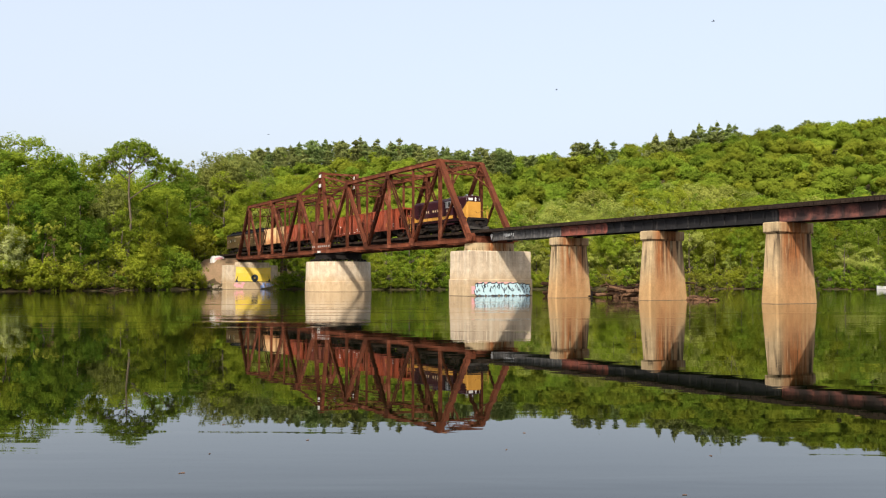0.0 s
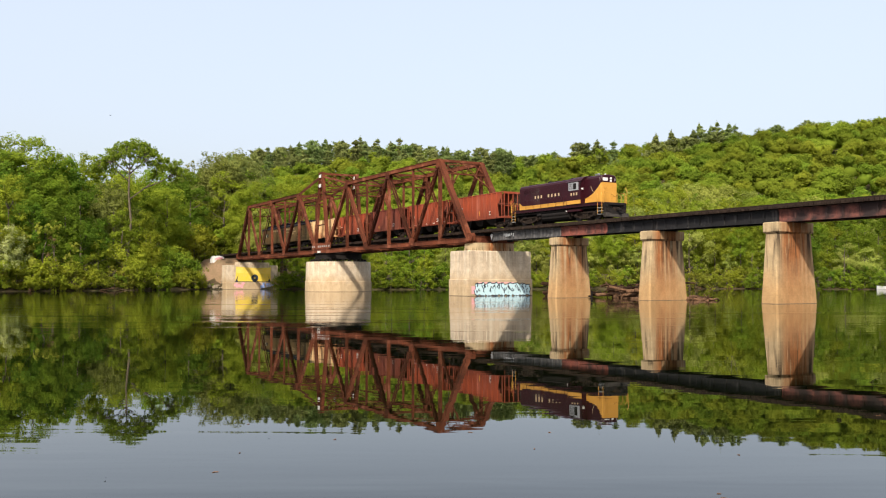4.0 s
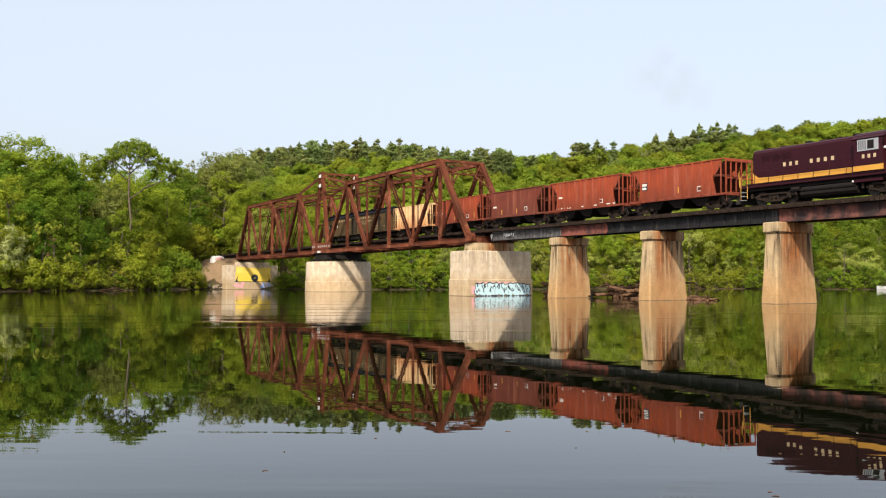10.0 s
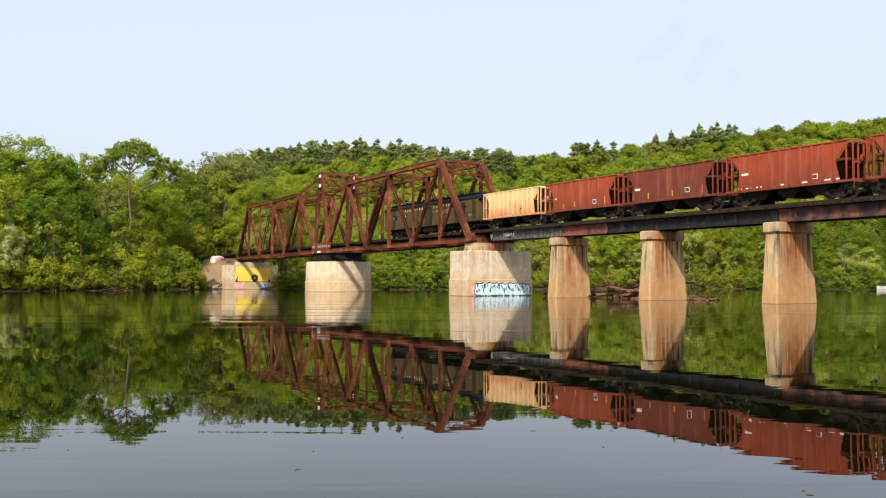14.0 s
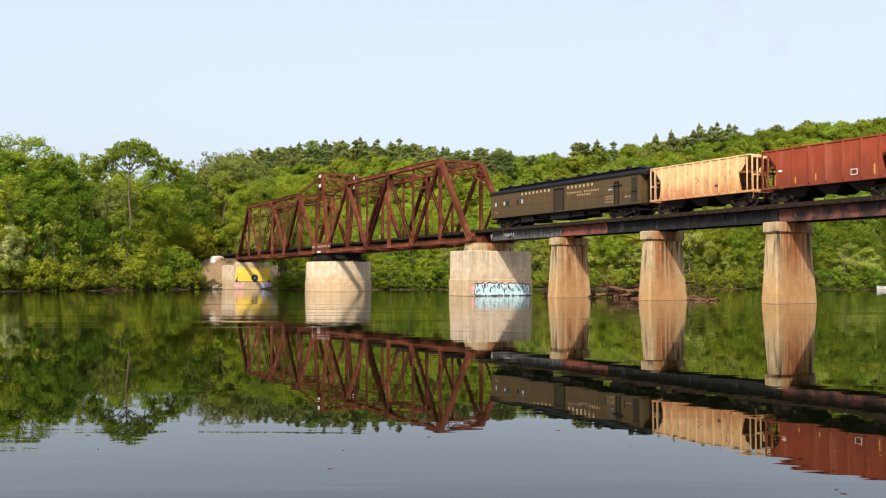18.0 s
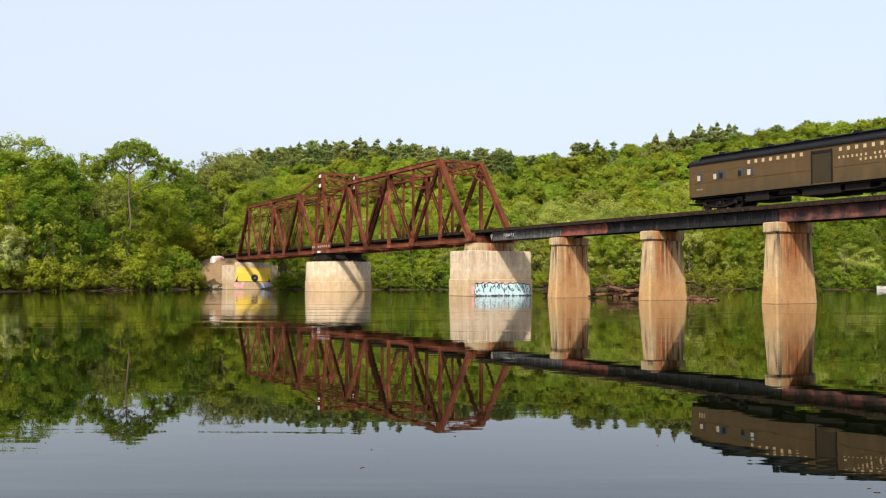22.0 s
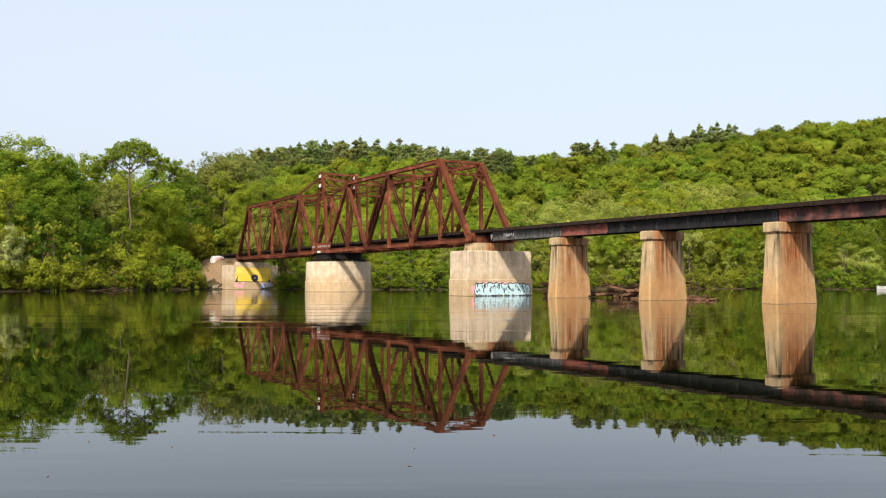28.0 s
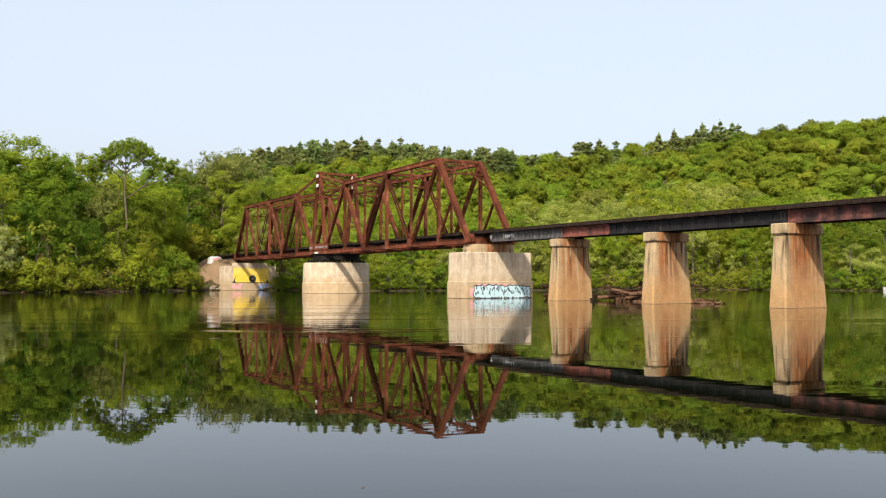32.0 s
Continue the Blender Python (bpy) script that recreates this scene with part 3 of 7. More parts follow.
def gusset(x, y, z, w, h):
    m = Mesh()
    pts = [(x - w / 2, z - h / 2), (x + w / 2, z - h / 2), (x + w / 2, z + h * 0.2), (x + w * 0.25, z + h / 2), (x - w * 0.25, z + h / 2), (x - w / 2, z + h * 0.2)]
    for k in (-1, 1):
        m.extrude(pts, y + k * 0.25 - 0.015, y + k * 0.25 + 0.015)
    return m


def build_truss():
    t = thing("swing_truss_bridge", "rust-brown riveted steel swing truss on concrete piers", "bridge", at=pose(MID, 0, 4.8))
    t_in = t.matrix_basis.inverted()

    def add(name, m, mat=RUST, label=""):
        ob = part(name, m, mat, t, label)
        ob.matrix_basis = t_in
        return ob

    for y in (-B, B):
        for nodes, sg in ((NODES_R, 1), (NODES_L, -1)):
            x0, x1, x2, x3, x4, x5 = nodes           # x0 by the tower, x5 the free end
            low, top = (lambda x: (x, y, Z_LOW)), (lambda x: (x, y, Z_TOP))
            for a, b in ((x0, x2), (x2, x4)):
                add("top_chord", box_member(top(a), top(b), 0.46, 0.5))
            add("end_post", box_member(top(x4), low(x5 - 0.1 * sg), 0.5, 0.5))
            for a, b in ((x0, x1), (x1, x2), (x2, x3), (x3, x4), (x4, x5)):
                add("bottom_chord", box_member(low(a), low(b), 0.4, 0.5))
            for x in (x0, x2, x4):
                add("vertical_post", laced((x, y, Z_LOW + 0.2), (x, y, Z_TOP - 0.2), 0.34, 0.36))
            for x in (x1, x3):
                add("hanger", laced((x, y, Z_LOW + 0.2), (x, y, Z_TOP - 0.25), 0.26, 0.2))
            add("diagonal_brace", laced((x4 - 0.2 * sg, y, Z_TOP - 0.3), (x3 + 0.3 * sg, y, Z_LOW + 0.3), 0.34, 0.42))
            add("diagonal_brace", eyebars((x2, y, Z_TOP - 0.3), (x3 - 0.3 * sg, y, Z_LOW + 0.3), 0.34, 0.06, 0.32))
            add("diagonal_brace", laced((x2 - 0.2 * sg, y, Z_TOP - 0.3), (x1 + 0.3 * sg, y, Z_LOW + 0.3), 0.36, 0.46))
            add("diagonal_brace", box_member((x0, y, Z_TOP - 0.3), (x1 - 0.3 * sg, y, Z_LOW + 0.3), 0.36, 0.46))
            add("diagonal_brace", box_member((x0 - 0.2 * sg, y, Z_TOP - 0.3), (MID + 2.6 * sg, y, Z_LOW + 0.3), 0.36, 0.5))
            add("end_knee_brace", laced((x5 - 0.55 * PANEL * sg, y, Z_LOW + 5.0), (x4, y, Z_LOW + 0.4), 0.2, 0.24))
            for x in (x0, x2, x4):
                add("gusset_plate", gusset(x, y, Z_TOP - 0.35, 1.2, 0.9))
            for x in (x1, x3, x5):
                add("gusset_plate", gusset(x, y, Z_LOW + 0.35, 1.3, 0.9))
            # inclined tension link up to the tower
            add("tower_link", eyebars((x0, y, Z_TOP + 0.1), (MID + 0.7 * sg, y, 18.2), 0.3, 0.05, 0.22))
        add("bottom_chord", box_member((NODES_L[0], y, Z_LOW), (NODES_R[0], y, Z_LOW), 0.42, 0.6))
        add("top_strut", laced((NODES_L[0], y, Z_TOP - 0.55), (NODES_R[0], y, Z_TOP - 0.55), 0.2, 0.22))
        for sg in (-1, 1):
            add("tower_leg", laced((MID + 2.7 * sg, y, Z_LOW + 0.3), (MID + 0.40 * sg, y, 18.7), 0.42, 0.52, plate=0.10, pitch=0.62))
        add("tower_cap", Mesh().box(MID - 0.75, MID + 0.75, y - 0.3, y + 0.3, 18.6, 18.95, 0.04))
        for z, w in ((18.2, 1.1), (17.55, 1.2), (16.9, 1.4), (14.0, 1.9), (10.5, 3.0)):
            add("tower_rung", Mesh().box(MID - w / 2, MID + w / 2, y - 0.16, y + 0.16, z, z + 0.16))
        for z in (18.05, 16.55):
            add("insulator_plate", Mesh().box(MID - 0.42, MID + 0.42, y - 0.36, y - 0.30, z, z + 0.5, 0.02), WHITE_PAINT, "white painted plate on the tower")
    # cross frames between the two trusses
    for x in (NODES_R[0], NODES_R[2], NODES_L[0], NODES_L[2]):
        add("sway_strut", laced((x, -B, Z_TOP - 0.1), (x, B, Z_TOP - 0.1), 0.26, 0.3, (0, 0, 1)))
        add("sway_strut", laced((x, -B, Z_TOP - 1.7), (x, B, Z_TOP - 1.7), 0.2, 0.24, (0, 0, 1)))
        for k in (-1, 1):
            add("sway_brace", Mesh().beam((x, -B * k, Z_TOP - 0.2), (x, B * k, Z_TOP - 1.6), 0.08, 0.09))
            add("knee_brace", Mesh().beam((x, B * k, Z_TOP - 3.2), (x, B * 0.4 * k, Z_TOP - 1.7), 0.1, 0.1, (1, 0, 0)))
    for x, sg in ((NODES_R[4], 1), (NODES_L[4], -1)):
        dz = 1.6
        dx = PANEL * sg * dz / (Z_TOP - Z_LOW)
        add("portal_strut", laced((x, -B, Z_TOP + 0.05), (x, B, Z_TOP + 0.05), 0.3, 0.4, (0, 0, 1)))
        add("portal_strut", laced((x + dx, -B, Z_TOP - dz), (x + dx, B, Z_TOP - dz), 0.16, 0.22, (0, 0, 1)))
        for i in range(4):
            y0, y1 = -B + i * B / 2, -B + (i + 1) * B / 2
            for k in (0, 1):
                za, zb = (Z_TOP, Z_TOP - dz) if k else (Z_TOP - dz, Z_TOP)
                add("portal_lattice", Mesh().beam((x + (0 if k else dx), y0, za), (x + (dx if k else 0), y1, zb), 0.07, 0.08, (1, 0, 0)))
        for k in (-1, 1):
            add("portal_knee", Mesh().beam((x + 2.2 * dx, B * k, Z_TOP - 2.2 * dz), (x + dx, B * 0.35 * k, Z_TOP - dz), 0.12, 0.14, (1, 0, 0)))
    for nodes in (NODES_R, NODES_L):
        for i in range(4):
            for k in (-1, 1):
                add("top_lateral", Mesh().beam((nodes[i], -B * k, Z_TOP + 0.1), (nodes[i + 1], B * k, Z_TOP + 0.1), 0.1, 0.1))
        for i in (1, 3):
            add("lateral_strut", laced((nodes[i], -B, Z_TOP), (nodes[i], B, Z_TOP), 0.2, 0.22, (0, 0, 1)))
        for i in range(5):
            for k in (-1, 1):
                add("bottom_lateral", Mesh().beam((nodes[i], -B * k, Z_LOW - 0.25), (nodes[i + 1], B * k, Z_LOW - 0.25), 0.12, 0.1))
        for x in nodes:
            add("floor_beam", Mesh().box(x - 0.16, x + 0.16, -B, B, Z_LOW - 0.35, Z_LOW + 0.42).box(x - 0.26, x + 0.26, -B + 0.2, B - 0.2, Z_LOW + 0.42, Z_LOW + 0.46))
    # tower cross bracing
    add("tower_strut", laced((MID, -B, 18.75), (MID, B, 18.75), 0.3, 0.36, (0, 0, 1)))
    add("tower_strut", laced((MID, -B, 15.4), (MID, B, 15.4), 0.2, 0.24, (0, 0, 1)))
    add("tower_strut", laced((MID, -B, 16.8), (MID, B, 16.8), 0.16, 0.2, (0, 0, 1)))
    for k in (-1, 1):
        for row in range(2):
            za, zb = 16.9 + row * 0.9, 17.8 + row * 0.9
            for i in range(4):
                a, b = -B + i * B / 2, -B + (i + 1) * B / 2
                add("tower_lattice", Mesh().beam((MID, a, zb if k > 0 else za), (MID, b, za if k > 0 else zb), 0.16, 0.15, (1, 0, 0)))
        add("tower_brace", Mesh().beam((MID, -B * k, 16.7), (MID, B * k, 15.5), 0.12, 0.14, (1, 0, 0)))
    # stringers under the track
    xs = sorted(NODES_L + [MID - 3.4, MID + 3.4] + NODES_R)
    for a, b in zip(xs[:-1], xs[1:]):
        for y in (-0.8, 0.8):
            m = Mesh().box(a + 0.17, b - 0.17, y - 0.02, y + 0.02, 6.4, 7.16).box(a + 0.17, b - 0.17, y - 0.16, y + 0.16, 7.16, 7.2).box(a + 0.17, b - 0.17, y - 0.16, y + 0.16, 6.36, 6.4)
            add("stringer", m, BLACK_STEEL)
    # turning gear on the pivot pier
    drum = Mesh()
    ring = lambda r, z: [(MID + r * math.cos(a), r * math.sin(a), z) for a in (2 * math.pi * k / 40 for k in range(40))]
    drum.loft([ring(3.9, 5.12), ring(3.9, 5.25), ring(3.7, 5.28), ring(3.7, 5.95), ring(3.95, 6.0), ring(3.95, 6.12)])
    add("turntable_drum", drum, DARK_IRON, "black riveted turntable drum")
    for k in range(28):
        a = 2 * math.pi * k / 28
        c, s = math.cos(a), math.sin(a)
        add("roller", Mesh().tube([(MID + 4.05 * c, 4.05 * s, 4.97), (MID + 4.45 * c, 4.45 * s, 4.97)], 0.15, 10), DARK_IRON)
    # operator's low housing with pale lettering on the viewer's side chord
    for i in range(9):
        x = MID - 3.4 + i * 0.85
        w = (0.55, 0.3, 0.0, 0.6, 0.5, 0.6, 0.5, 0.3, 0.55)[i]
        if w:
            add("painted_mark", Mesh().box(x, x + w, -B - 0.275, -B - 0.262, 7.0, 7.3), GREY_METAL, "pale spray-painted mark on rusty plate")
    add("centre_plate", Mesh().box(MID - 3.6, MID + 4.4, -B - 0.26, -B - 0.225, 6.75, 7.6).box(MID - 3.6, MID + 4.4, -B - 0.3, -B - 0.2, 7.6, 7.68), RUST)
    add("painted_mark", Mesh().box(MID - 1.2, MID + 0.2, -B - 0.262, -B - 0.255, 6.15, 6.45), WHITE_PAINT, "pale spray-painted mark on rusty plate")


def build_track():
    t = thing("railway_track", "single railway track on dark creosoted timber ties", "track", at=pose(-30, 0, 7.0))
    back = t.matrix_basis.inverted()

    def add(name, m, mat):
        part(name, m, mat, t).matrix_basis = back

    xs = [-150, -118, -11, 60]
    for y in (-0.76, 0.76):
        m = Mesh()
        for a, b in zip(xs[:-1], xs[1:]):
            za, zb = rail_z(a), rail_z(b)
            m.beam((a, y, za - 0.03), (b, y, zb - 0.03), 0.075, 0.06)
            m.beam((a, y, za - 0.09), (b, y, zb - 0.09), 0.02, 0.1)
            m.beam((a, y, za - 0.15), (b, y, zb - 0.15), 0.14, 0.03)
        add("rail", m, RAIL)
    for y in (-1.3, 1.3):
        m = Mesh()
        for a, b in zip(xs[1:-1], xs[2:]):
            m.beam((a, y, rail_z(a) - 0.09), (b, y, rail_z(b) - 0.09), 0.18, 0.15)
        add("guard_timber", m, TIE_WOOD)
    return t, back


def girder(y, x0, x1, z0a, z1a, z0b, z1b):
    """A riveted plate girder with flanges and web stiffeners, its ends at slightly different heights."""
    m = Mesh()
    mid = lambda k: ((x0, y, z0a + (z1a - z0a) * k), (x1, y, z0b + (z1b - z0b) * k))
    m.beam(*mid(0.5), 0.03, z1a - z0a - 0.08)
    for k in (0.03, 0.97):
        m.beam(*mid(k), 0.36, 0.05)
    for k in (0.1, 0.9):
        m.beam(*mid(k), 0.16, 0.12)
    return m


def build_approach():
    joints = [-9.0, 3.6, 16.8, 30.0, 43.2, 56.4]
    for i, (a, b) in enumerate(zip(joints[:-1], joints[1:])):
        a, b = a + 0.05, b - 0.05
        za, zb = rail_z(a) - 0.41, rail_z(b) - 0.41
        t = thing("girder_span", ("black deck plate girder span with grey streaks of wear", "black deck plate girder span with a faded red stretch",
                                  "black deck plate girder span with riveted stiffeners", "deck plate girder span of peeling faded red paint",
                                  "black deck plate girder span over the river")[i], "bridge span", "girder spans", at=pose((a + b) / 2, 0, 6.2))
        back = t.matrix_basis.inverted()
        split = {1: 10.6}.get(i)
        dep = 0.95
        for y in (-1.02, 1.02):
            if split and y < 0:
                f = (split - a) / (b - a)
                zs = za + (zb - za) * f
                part("plate_girder", girder(y, a, split, za - dep, za, zs - dep, zs), RED_STEEL, t, "faded red plate girder").matrix_basis = back
                part("plate_girder", girder(y, split, b, zs - dep, zs, zb - dep, zb), BLACK_STEEL, t).matrix_basis = back
            else:
                part("plate_girder", girder(y, a, b, za - dep, za, zb - dep, zb), PEELING_STEEL if i == 3 else FADED_STEEL if i == 0 else BLACK_STEEL, t).matrix_basis = back
            n = 10
            for k in range(n + 1):
                x = a + 0.06 + (b - a - 0.12) * k / n
                z = za + (zb - za) * k / n
                o = -0.10 if y < 0 else 0.10
                red = split and x < split and y < 0
                part("stiffener", Mesh().box(x - 0.05, x + 0.05, y + min(o, 0.02 if o < 0 else -0.02), y + max(o, 0.02 if o < 0 else -0.02), z - dep + 0.05, z - 0.06),
                     RED_STEEL if red else (FADED_STEEL, BLACK_STEEL, BLACK_STEEL, PEELING_STEEL, BLACK_STEEL)[i], t).matrix_basis = back
        for k in range(4):
            x = a + 0.5 + (b - a - 1.0) * k / 3
            part("cross_frame", Mesh().box(x - 0.05, x + 0.05, -1.0, 1.0, za - dep + 0.1, za - 0.12), DARK_IRON, t).matrix_basis = back
        for x in (a + 0.25, b - 0.25):
            for y in (-1.02, 1.02):
                z = (za if x < (a + b) / 2 else zb) - dep
                part("bearing", Mesh().box(x - 0.22, x + 0.22, y - 0.25, y + 0.25, z - 0.12, z, 0.02), DARK_IRON, t).matrix_basis = back
    # short span from the far bank to the truss
    t = thing("girder_span", "dark short girder span reaching the wooded bank", "bridge span", "girder spans", at=pose(-110, 0, 6.2))
    back = t.matrix_basis.inverted()
    for y in (-1.02, 1.02):
        part("plate_girder", girder(y, -119, -102.2, 6.2, 7.15, 6.2, 7.15), BLACK_STEEL, t).matrix_basis = back


def rect_ring(cx, cy, hx, hy, z, c=0.12):
    """An oblong ring with cut corners."""
    return [(cx + sx, cy + sy, z) for sx, sy in ((-hx + c, -hy), (hx - c, -hy), (hx, -hy + c), (hx, hy - c), (hx - c, hy), (-hx + c, hy), (-hx, hy - c), (-hx, -hy + c))]


def build_piers():
    small = None
    for i, x in enumerate((3.6, 16.8, 30.0, 43.2)):
        if not small:
            small = thing("bridge_pier", "tapered concrete bridge pier streaked with orange rust, standing in the river", "bridge pier", "tapered piers")
            m = Mesh().loft([rect_ring(0, 0, 0.80, 2.34, -1.5), rect_ring(0, 0, 0.74, 2.24, 0.1), rect_ring(0, 0, 0.58, 1.86, 5.22)])
            part("shaft", m, STAINED, small)
            part("wet_band", Mesh().loft([rect_ring(0, 0, 0.755, 2.255, -0.3), rect_ring(0, 0, 0.748, 2.248, 0.03)]), WET, small, "dark wet band at the waterline")
            m = Mesh().loft([rect_ring(0, 0, 0.62, 1.92, 5.18, 0.1), rect_ring(0, 0, 0.72, 2.02, 5.30, 0.12), rect_ring(0, 0, 0.72, 2.02, 5.95, 0.12), rect_ring(0, 0, 0.68, 1.98, 6.0, 0.12)])
            part("cap", m, STAINED, small, "overhanging concrete cap")
            small.matrix_basis = pose(x, -0.1, 0)
        else:
            copy_thing(small, pose(x, -0.1, 0))
    # wide pier under the truss's near end
    t = thing("bridge_pier", "wide pale concrete pier with cyan graffiti at the waterline", "bridge pier", at=pose(-11.15, 0, 0))
    m = Mesh().loft([rect_ring(0, 0, 2.12, 4.38, -1.5, 0.06), rect_ring(0, 0, 2.12, 4.38, 1.85, 0.06), rect_ring(0, 0, 2.05, 4.28, 1.9, 0.06), rect_ring(0, 0, 2.0, 4.25, 5.02, 0.06), rect_ring(0, 0, 1.94, 4.19, 5.08, 0.06)])
    part("shaft", m, CONCRETE, t)
    part("wet_band", Mesh().loft([rect_ring(0, 0, 2.128, 4.388, -0.3, 0.06), rect_ring(0, 0, 2.128, 4.388, 0.05, 0.06)]), WET, t)
    part("bearing_pedestal", Mesh().loft([rect_ring(0.3, -0.4, 1.45, 2.5, 5.07, 0.05), rect_ring(0.3, -0.4, 1.4, 2.45, 5.98, 0.05)]), STAINED, t, "rust-stained bearing pedestal")
    for z in (2.9, 3.9):
        part("form_joint", Mesh().loft([rect_ring(0, 0, 2.035, 4.282, z, 0.06), rect_ring(0, 0, 2.035, 4.282, z + 0.025, 0.06)]), CONCRETE, t)
    # graffiti: plain outlined shapes on the side facing the river mouth
    rng = random.Random(5)
    x = 2.125
    y, k = -3.45, 0
    part("graffiti_edge", Mesh().box(x, x + 0.004, -3.9, -3.4, 0.25, 1.1).box(x, x + 0.004, -3.0, 1.8, 1.42, 1.55), PINK, t, "pink spray paint halo")
    while y < 3.6:
        w = rng.uniform(0.8, 1.1)
        h = rng.uniform(1.32, 1.46)
        z0 = 0.0
        pts = [(0.0, 0.1), (0.35, 0.0), (0.6, 0.12), (1.0, 0.0), (0.92, 0.4), (1.06, 0.6), (0.88, 0.8), (1.0, 1.0), (0.55, 0.9), (0.3, 1.02), (0.0, 0.95), (0.1, 0.6), (-0.05, 0.4)]
        pts = [(a + rng.uniform(-0.06, 0.06), b + rng.uniform(-0.05, 0.05)) for a, b in pts]
        grow = lambda g: [(y + w * (0.5 + (a - 0.5) * g), z0 + h * (0.5 + (b - 0.5) * g)) for a, b in pts]
        part("graffiti_outline", Mesh().extrude(grow(1.13), x + 0.004, x + 0.008, "x"), INK, t, "dark blue spray-painted outline")
        part("graffiti_shape", Mesh().extrude(grow(0.95), x + 0.008, x + 0.012, "x"), CYAN, t, "pale cyan spray-painted shape")
        m = Mesh()
        for _ in range(5):
            a, b = rng.uniform(0.2, 0.7), rng.uniform(0.2, 0.75)
            p0 = (x + 0.014, y + w * a, z0 + h * b)
            m.beam(p0, (x + 0.014, p0[1] + rng.uniform(-0.25, 0.25) * w, p0[2] + rng.uniform(0.1, 0.3) * h), 0.004, 0.11, (1, 0, 0))
        part("graffiti_line", m, INK, t)
        y += w * 0.94
    # white paint tags by the end of the truss
    for q in ((-9.02, 6.55, 0.5, 0.75),):
        tag = tagged(part("painted_tag", Mesh().extrude([(q[0] - 0.25, 6.8), (q[0], 6.3), (q[0] + 0.25, 6.8), (q[0] + 0.12, 7.0), (q[0] - 0.12, 7.0)], -1.24, -1.215), GREY_METAL), "white diamond-shaped paint tag on the girder end", "graffiti")
    m = Mesh()
    rng = random.Random(8)
    for k in range(6):
        x0 = -6.6 + k * 0.36
        m.box(x0, x0 + rng.uniform(0.15, 0.3), -1.226, -1.215, 6.5 + rng.uniform(0, 0.2), 6.95 - rng.uniform(0, 0.15))
    tagged(part("painted_tag", m, GREY_METAL), "faint white scribbled paint on the black girder", "graffiti")
    # round pivot pier
    t = thing("pivot_pier", "round pale concrete pivot pier standing in the river", "bridge pier", at=pose(MID, 0, 0))
    ring = lambda r, z: [(r * math.cos(a), r * math.sin(a), z) for a in (2 * math.pi * k / 64 for k in range(64))]
    part("shaft", Mesh().loft([ring(5.30, -1.5), ring(5.28, 1.62), ring(5.19, 1.68), ring(5.15, 4.18), ring(5.11, 4.22), ring(5.11, 4.62), ring(5.03, 4.70)]), CONCRETE, t, smooth=False)
    part("wet_band", Mesh().loft([ring(5.31, -0.3), ring(5.295, 0.05)]), WET, t)
    part("roller_track", Mesh().loft([ring(4.55, 4.66), ring(4.55, 4.86), ring(3.9, 4.86), ring(3.9, 4.66)]), DARK_IRON, t)
    # far rest pier with a yellow mural
    t = thing("bridge_pier", "pale concrete pier with a yellow mural at the wooded bank", "bridge pier", at=pose(-102.3, 0.2, 0))
    m = Mesh().loft([rect_ring(0, -0.45, 1.9, 5.45, -1.5, 0.06), rect_ring(0, -0.45, 1.9, 5.45, 1.4, 0.06), rect_ring(0, -0.45, 1.82, 5.35, 1.45, 0.06), rect_ring(0, -0.45, 1.8, 5.33, 4.9, 0.06)])
    part("shaft", m, CONCRETE, t)
    part("wet_band", Mesh().loft([rect_ring(0, -0.45, 1.908, 5.458, -0.3, 0.06), rect_ring(0, -0.45, 1.908, 5.458, 0.06, 0.06)]), WET, t)
    part("bearing_pedestal", Mesh().box(-1.2, 1.2, -3.3, 3.3, 4.9, 5.5, 0.04), CONCRETE, t)
    x = 1.83
    part("mural_field", Mesh().extrude([(-4.0, 1.5), (3.4, 1.5), (3.35, 3.4), (3.45, 4.5), (0.5, 4.35), (-3.9, 4.6)], x, x + 0.006, "x"), MURAL_YELLOW, t, "yellow painted mural")
    part("mural_field", Mesh().extrude([(-3.85, 3.3), (3.2, 3.2), (3.3, 4.3), (0.5, 4.2), (-3.8, 4.45)], x + 0.006, x + 0.009, "x"), MURAL_PALE, t, "paler yellow upper part of the mural")
    part("mural_band", Mesh().box(x + 0.006, x + 0.01, -4.1, 3.5, 1.48, 1.62), INK, t, "black painted band")
    part("mural_disc", Mesh().extrude([(0.74 * math.cos(a), 2.32 + 0.74 * math.sin(a)) for a in (2 * math.pi * k / 24 for k in range(24))], x + 0.006, x + 0.010, "x"), INK, t, "black painted disc")
    part("mural_disc", Mesh().extrude([(0.16 * math.cos(a), 2.32 + 0.16 * math.sin(a)) for a in (2 * math.pi * k / 24 for k in range(24))], x + 0.010, x + 0.013, "x"), MURAL_YELLOW, t)
    for c in (-3.7, 3.1):
        part("mural_corner", Mesh().extrude([(c - 0.3, 1.6), (c + 0.3, 1.6), (c + 0.1, 1.95), (c + (0.35 if c < 0 else -0.35), 3.0), (c - 0.1, 2.1)], x + 0.006, x + 0.010, "x"), INK, t)
    rng = random.Random(3)
    for mat, ya, yb in ((PINK, -4.2, -2.0), (BLUE, 1.0, 4.3)):
        m = Mesh()
        for n_patch in range(26):
            a, b = rng.uniform(ya, yb), rng.uniform(0.3, 1.3)
            r = rng.uniform(0.13, 0.32)
            m.extrude([(a + r * math.cos(q) * rng.uniform(0.6, 1.3), b + r * math.sin(q) * rng.uniform(0.6, 1.3)) for q in (k * 1.05 for k in range(6))], 1.904, 1.908 + 0.0012 * n_patch, "x")
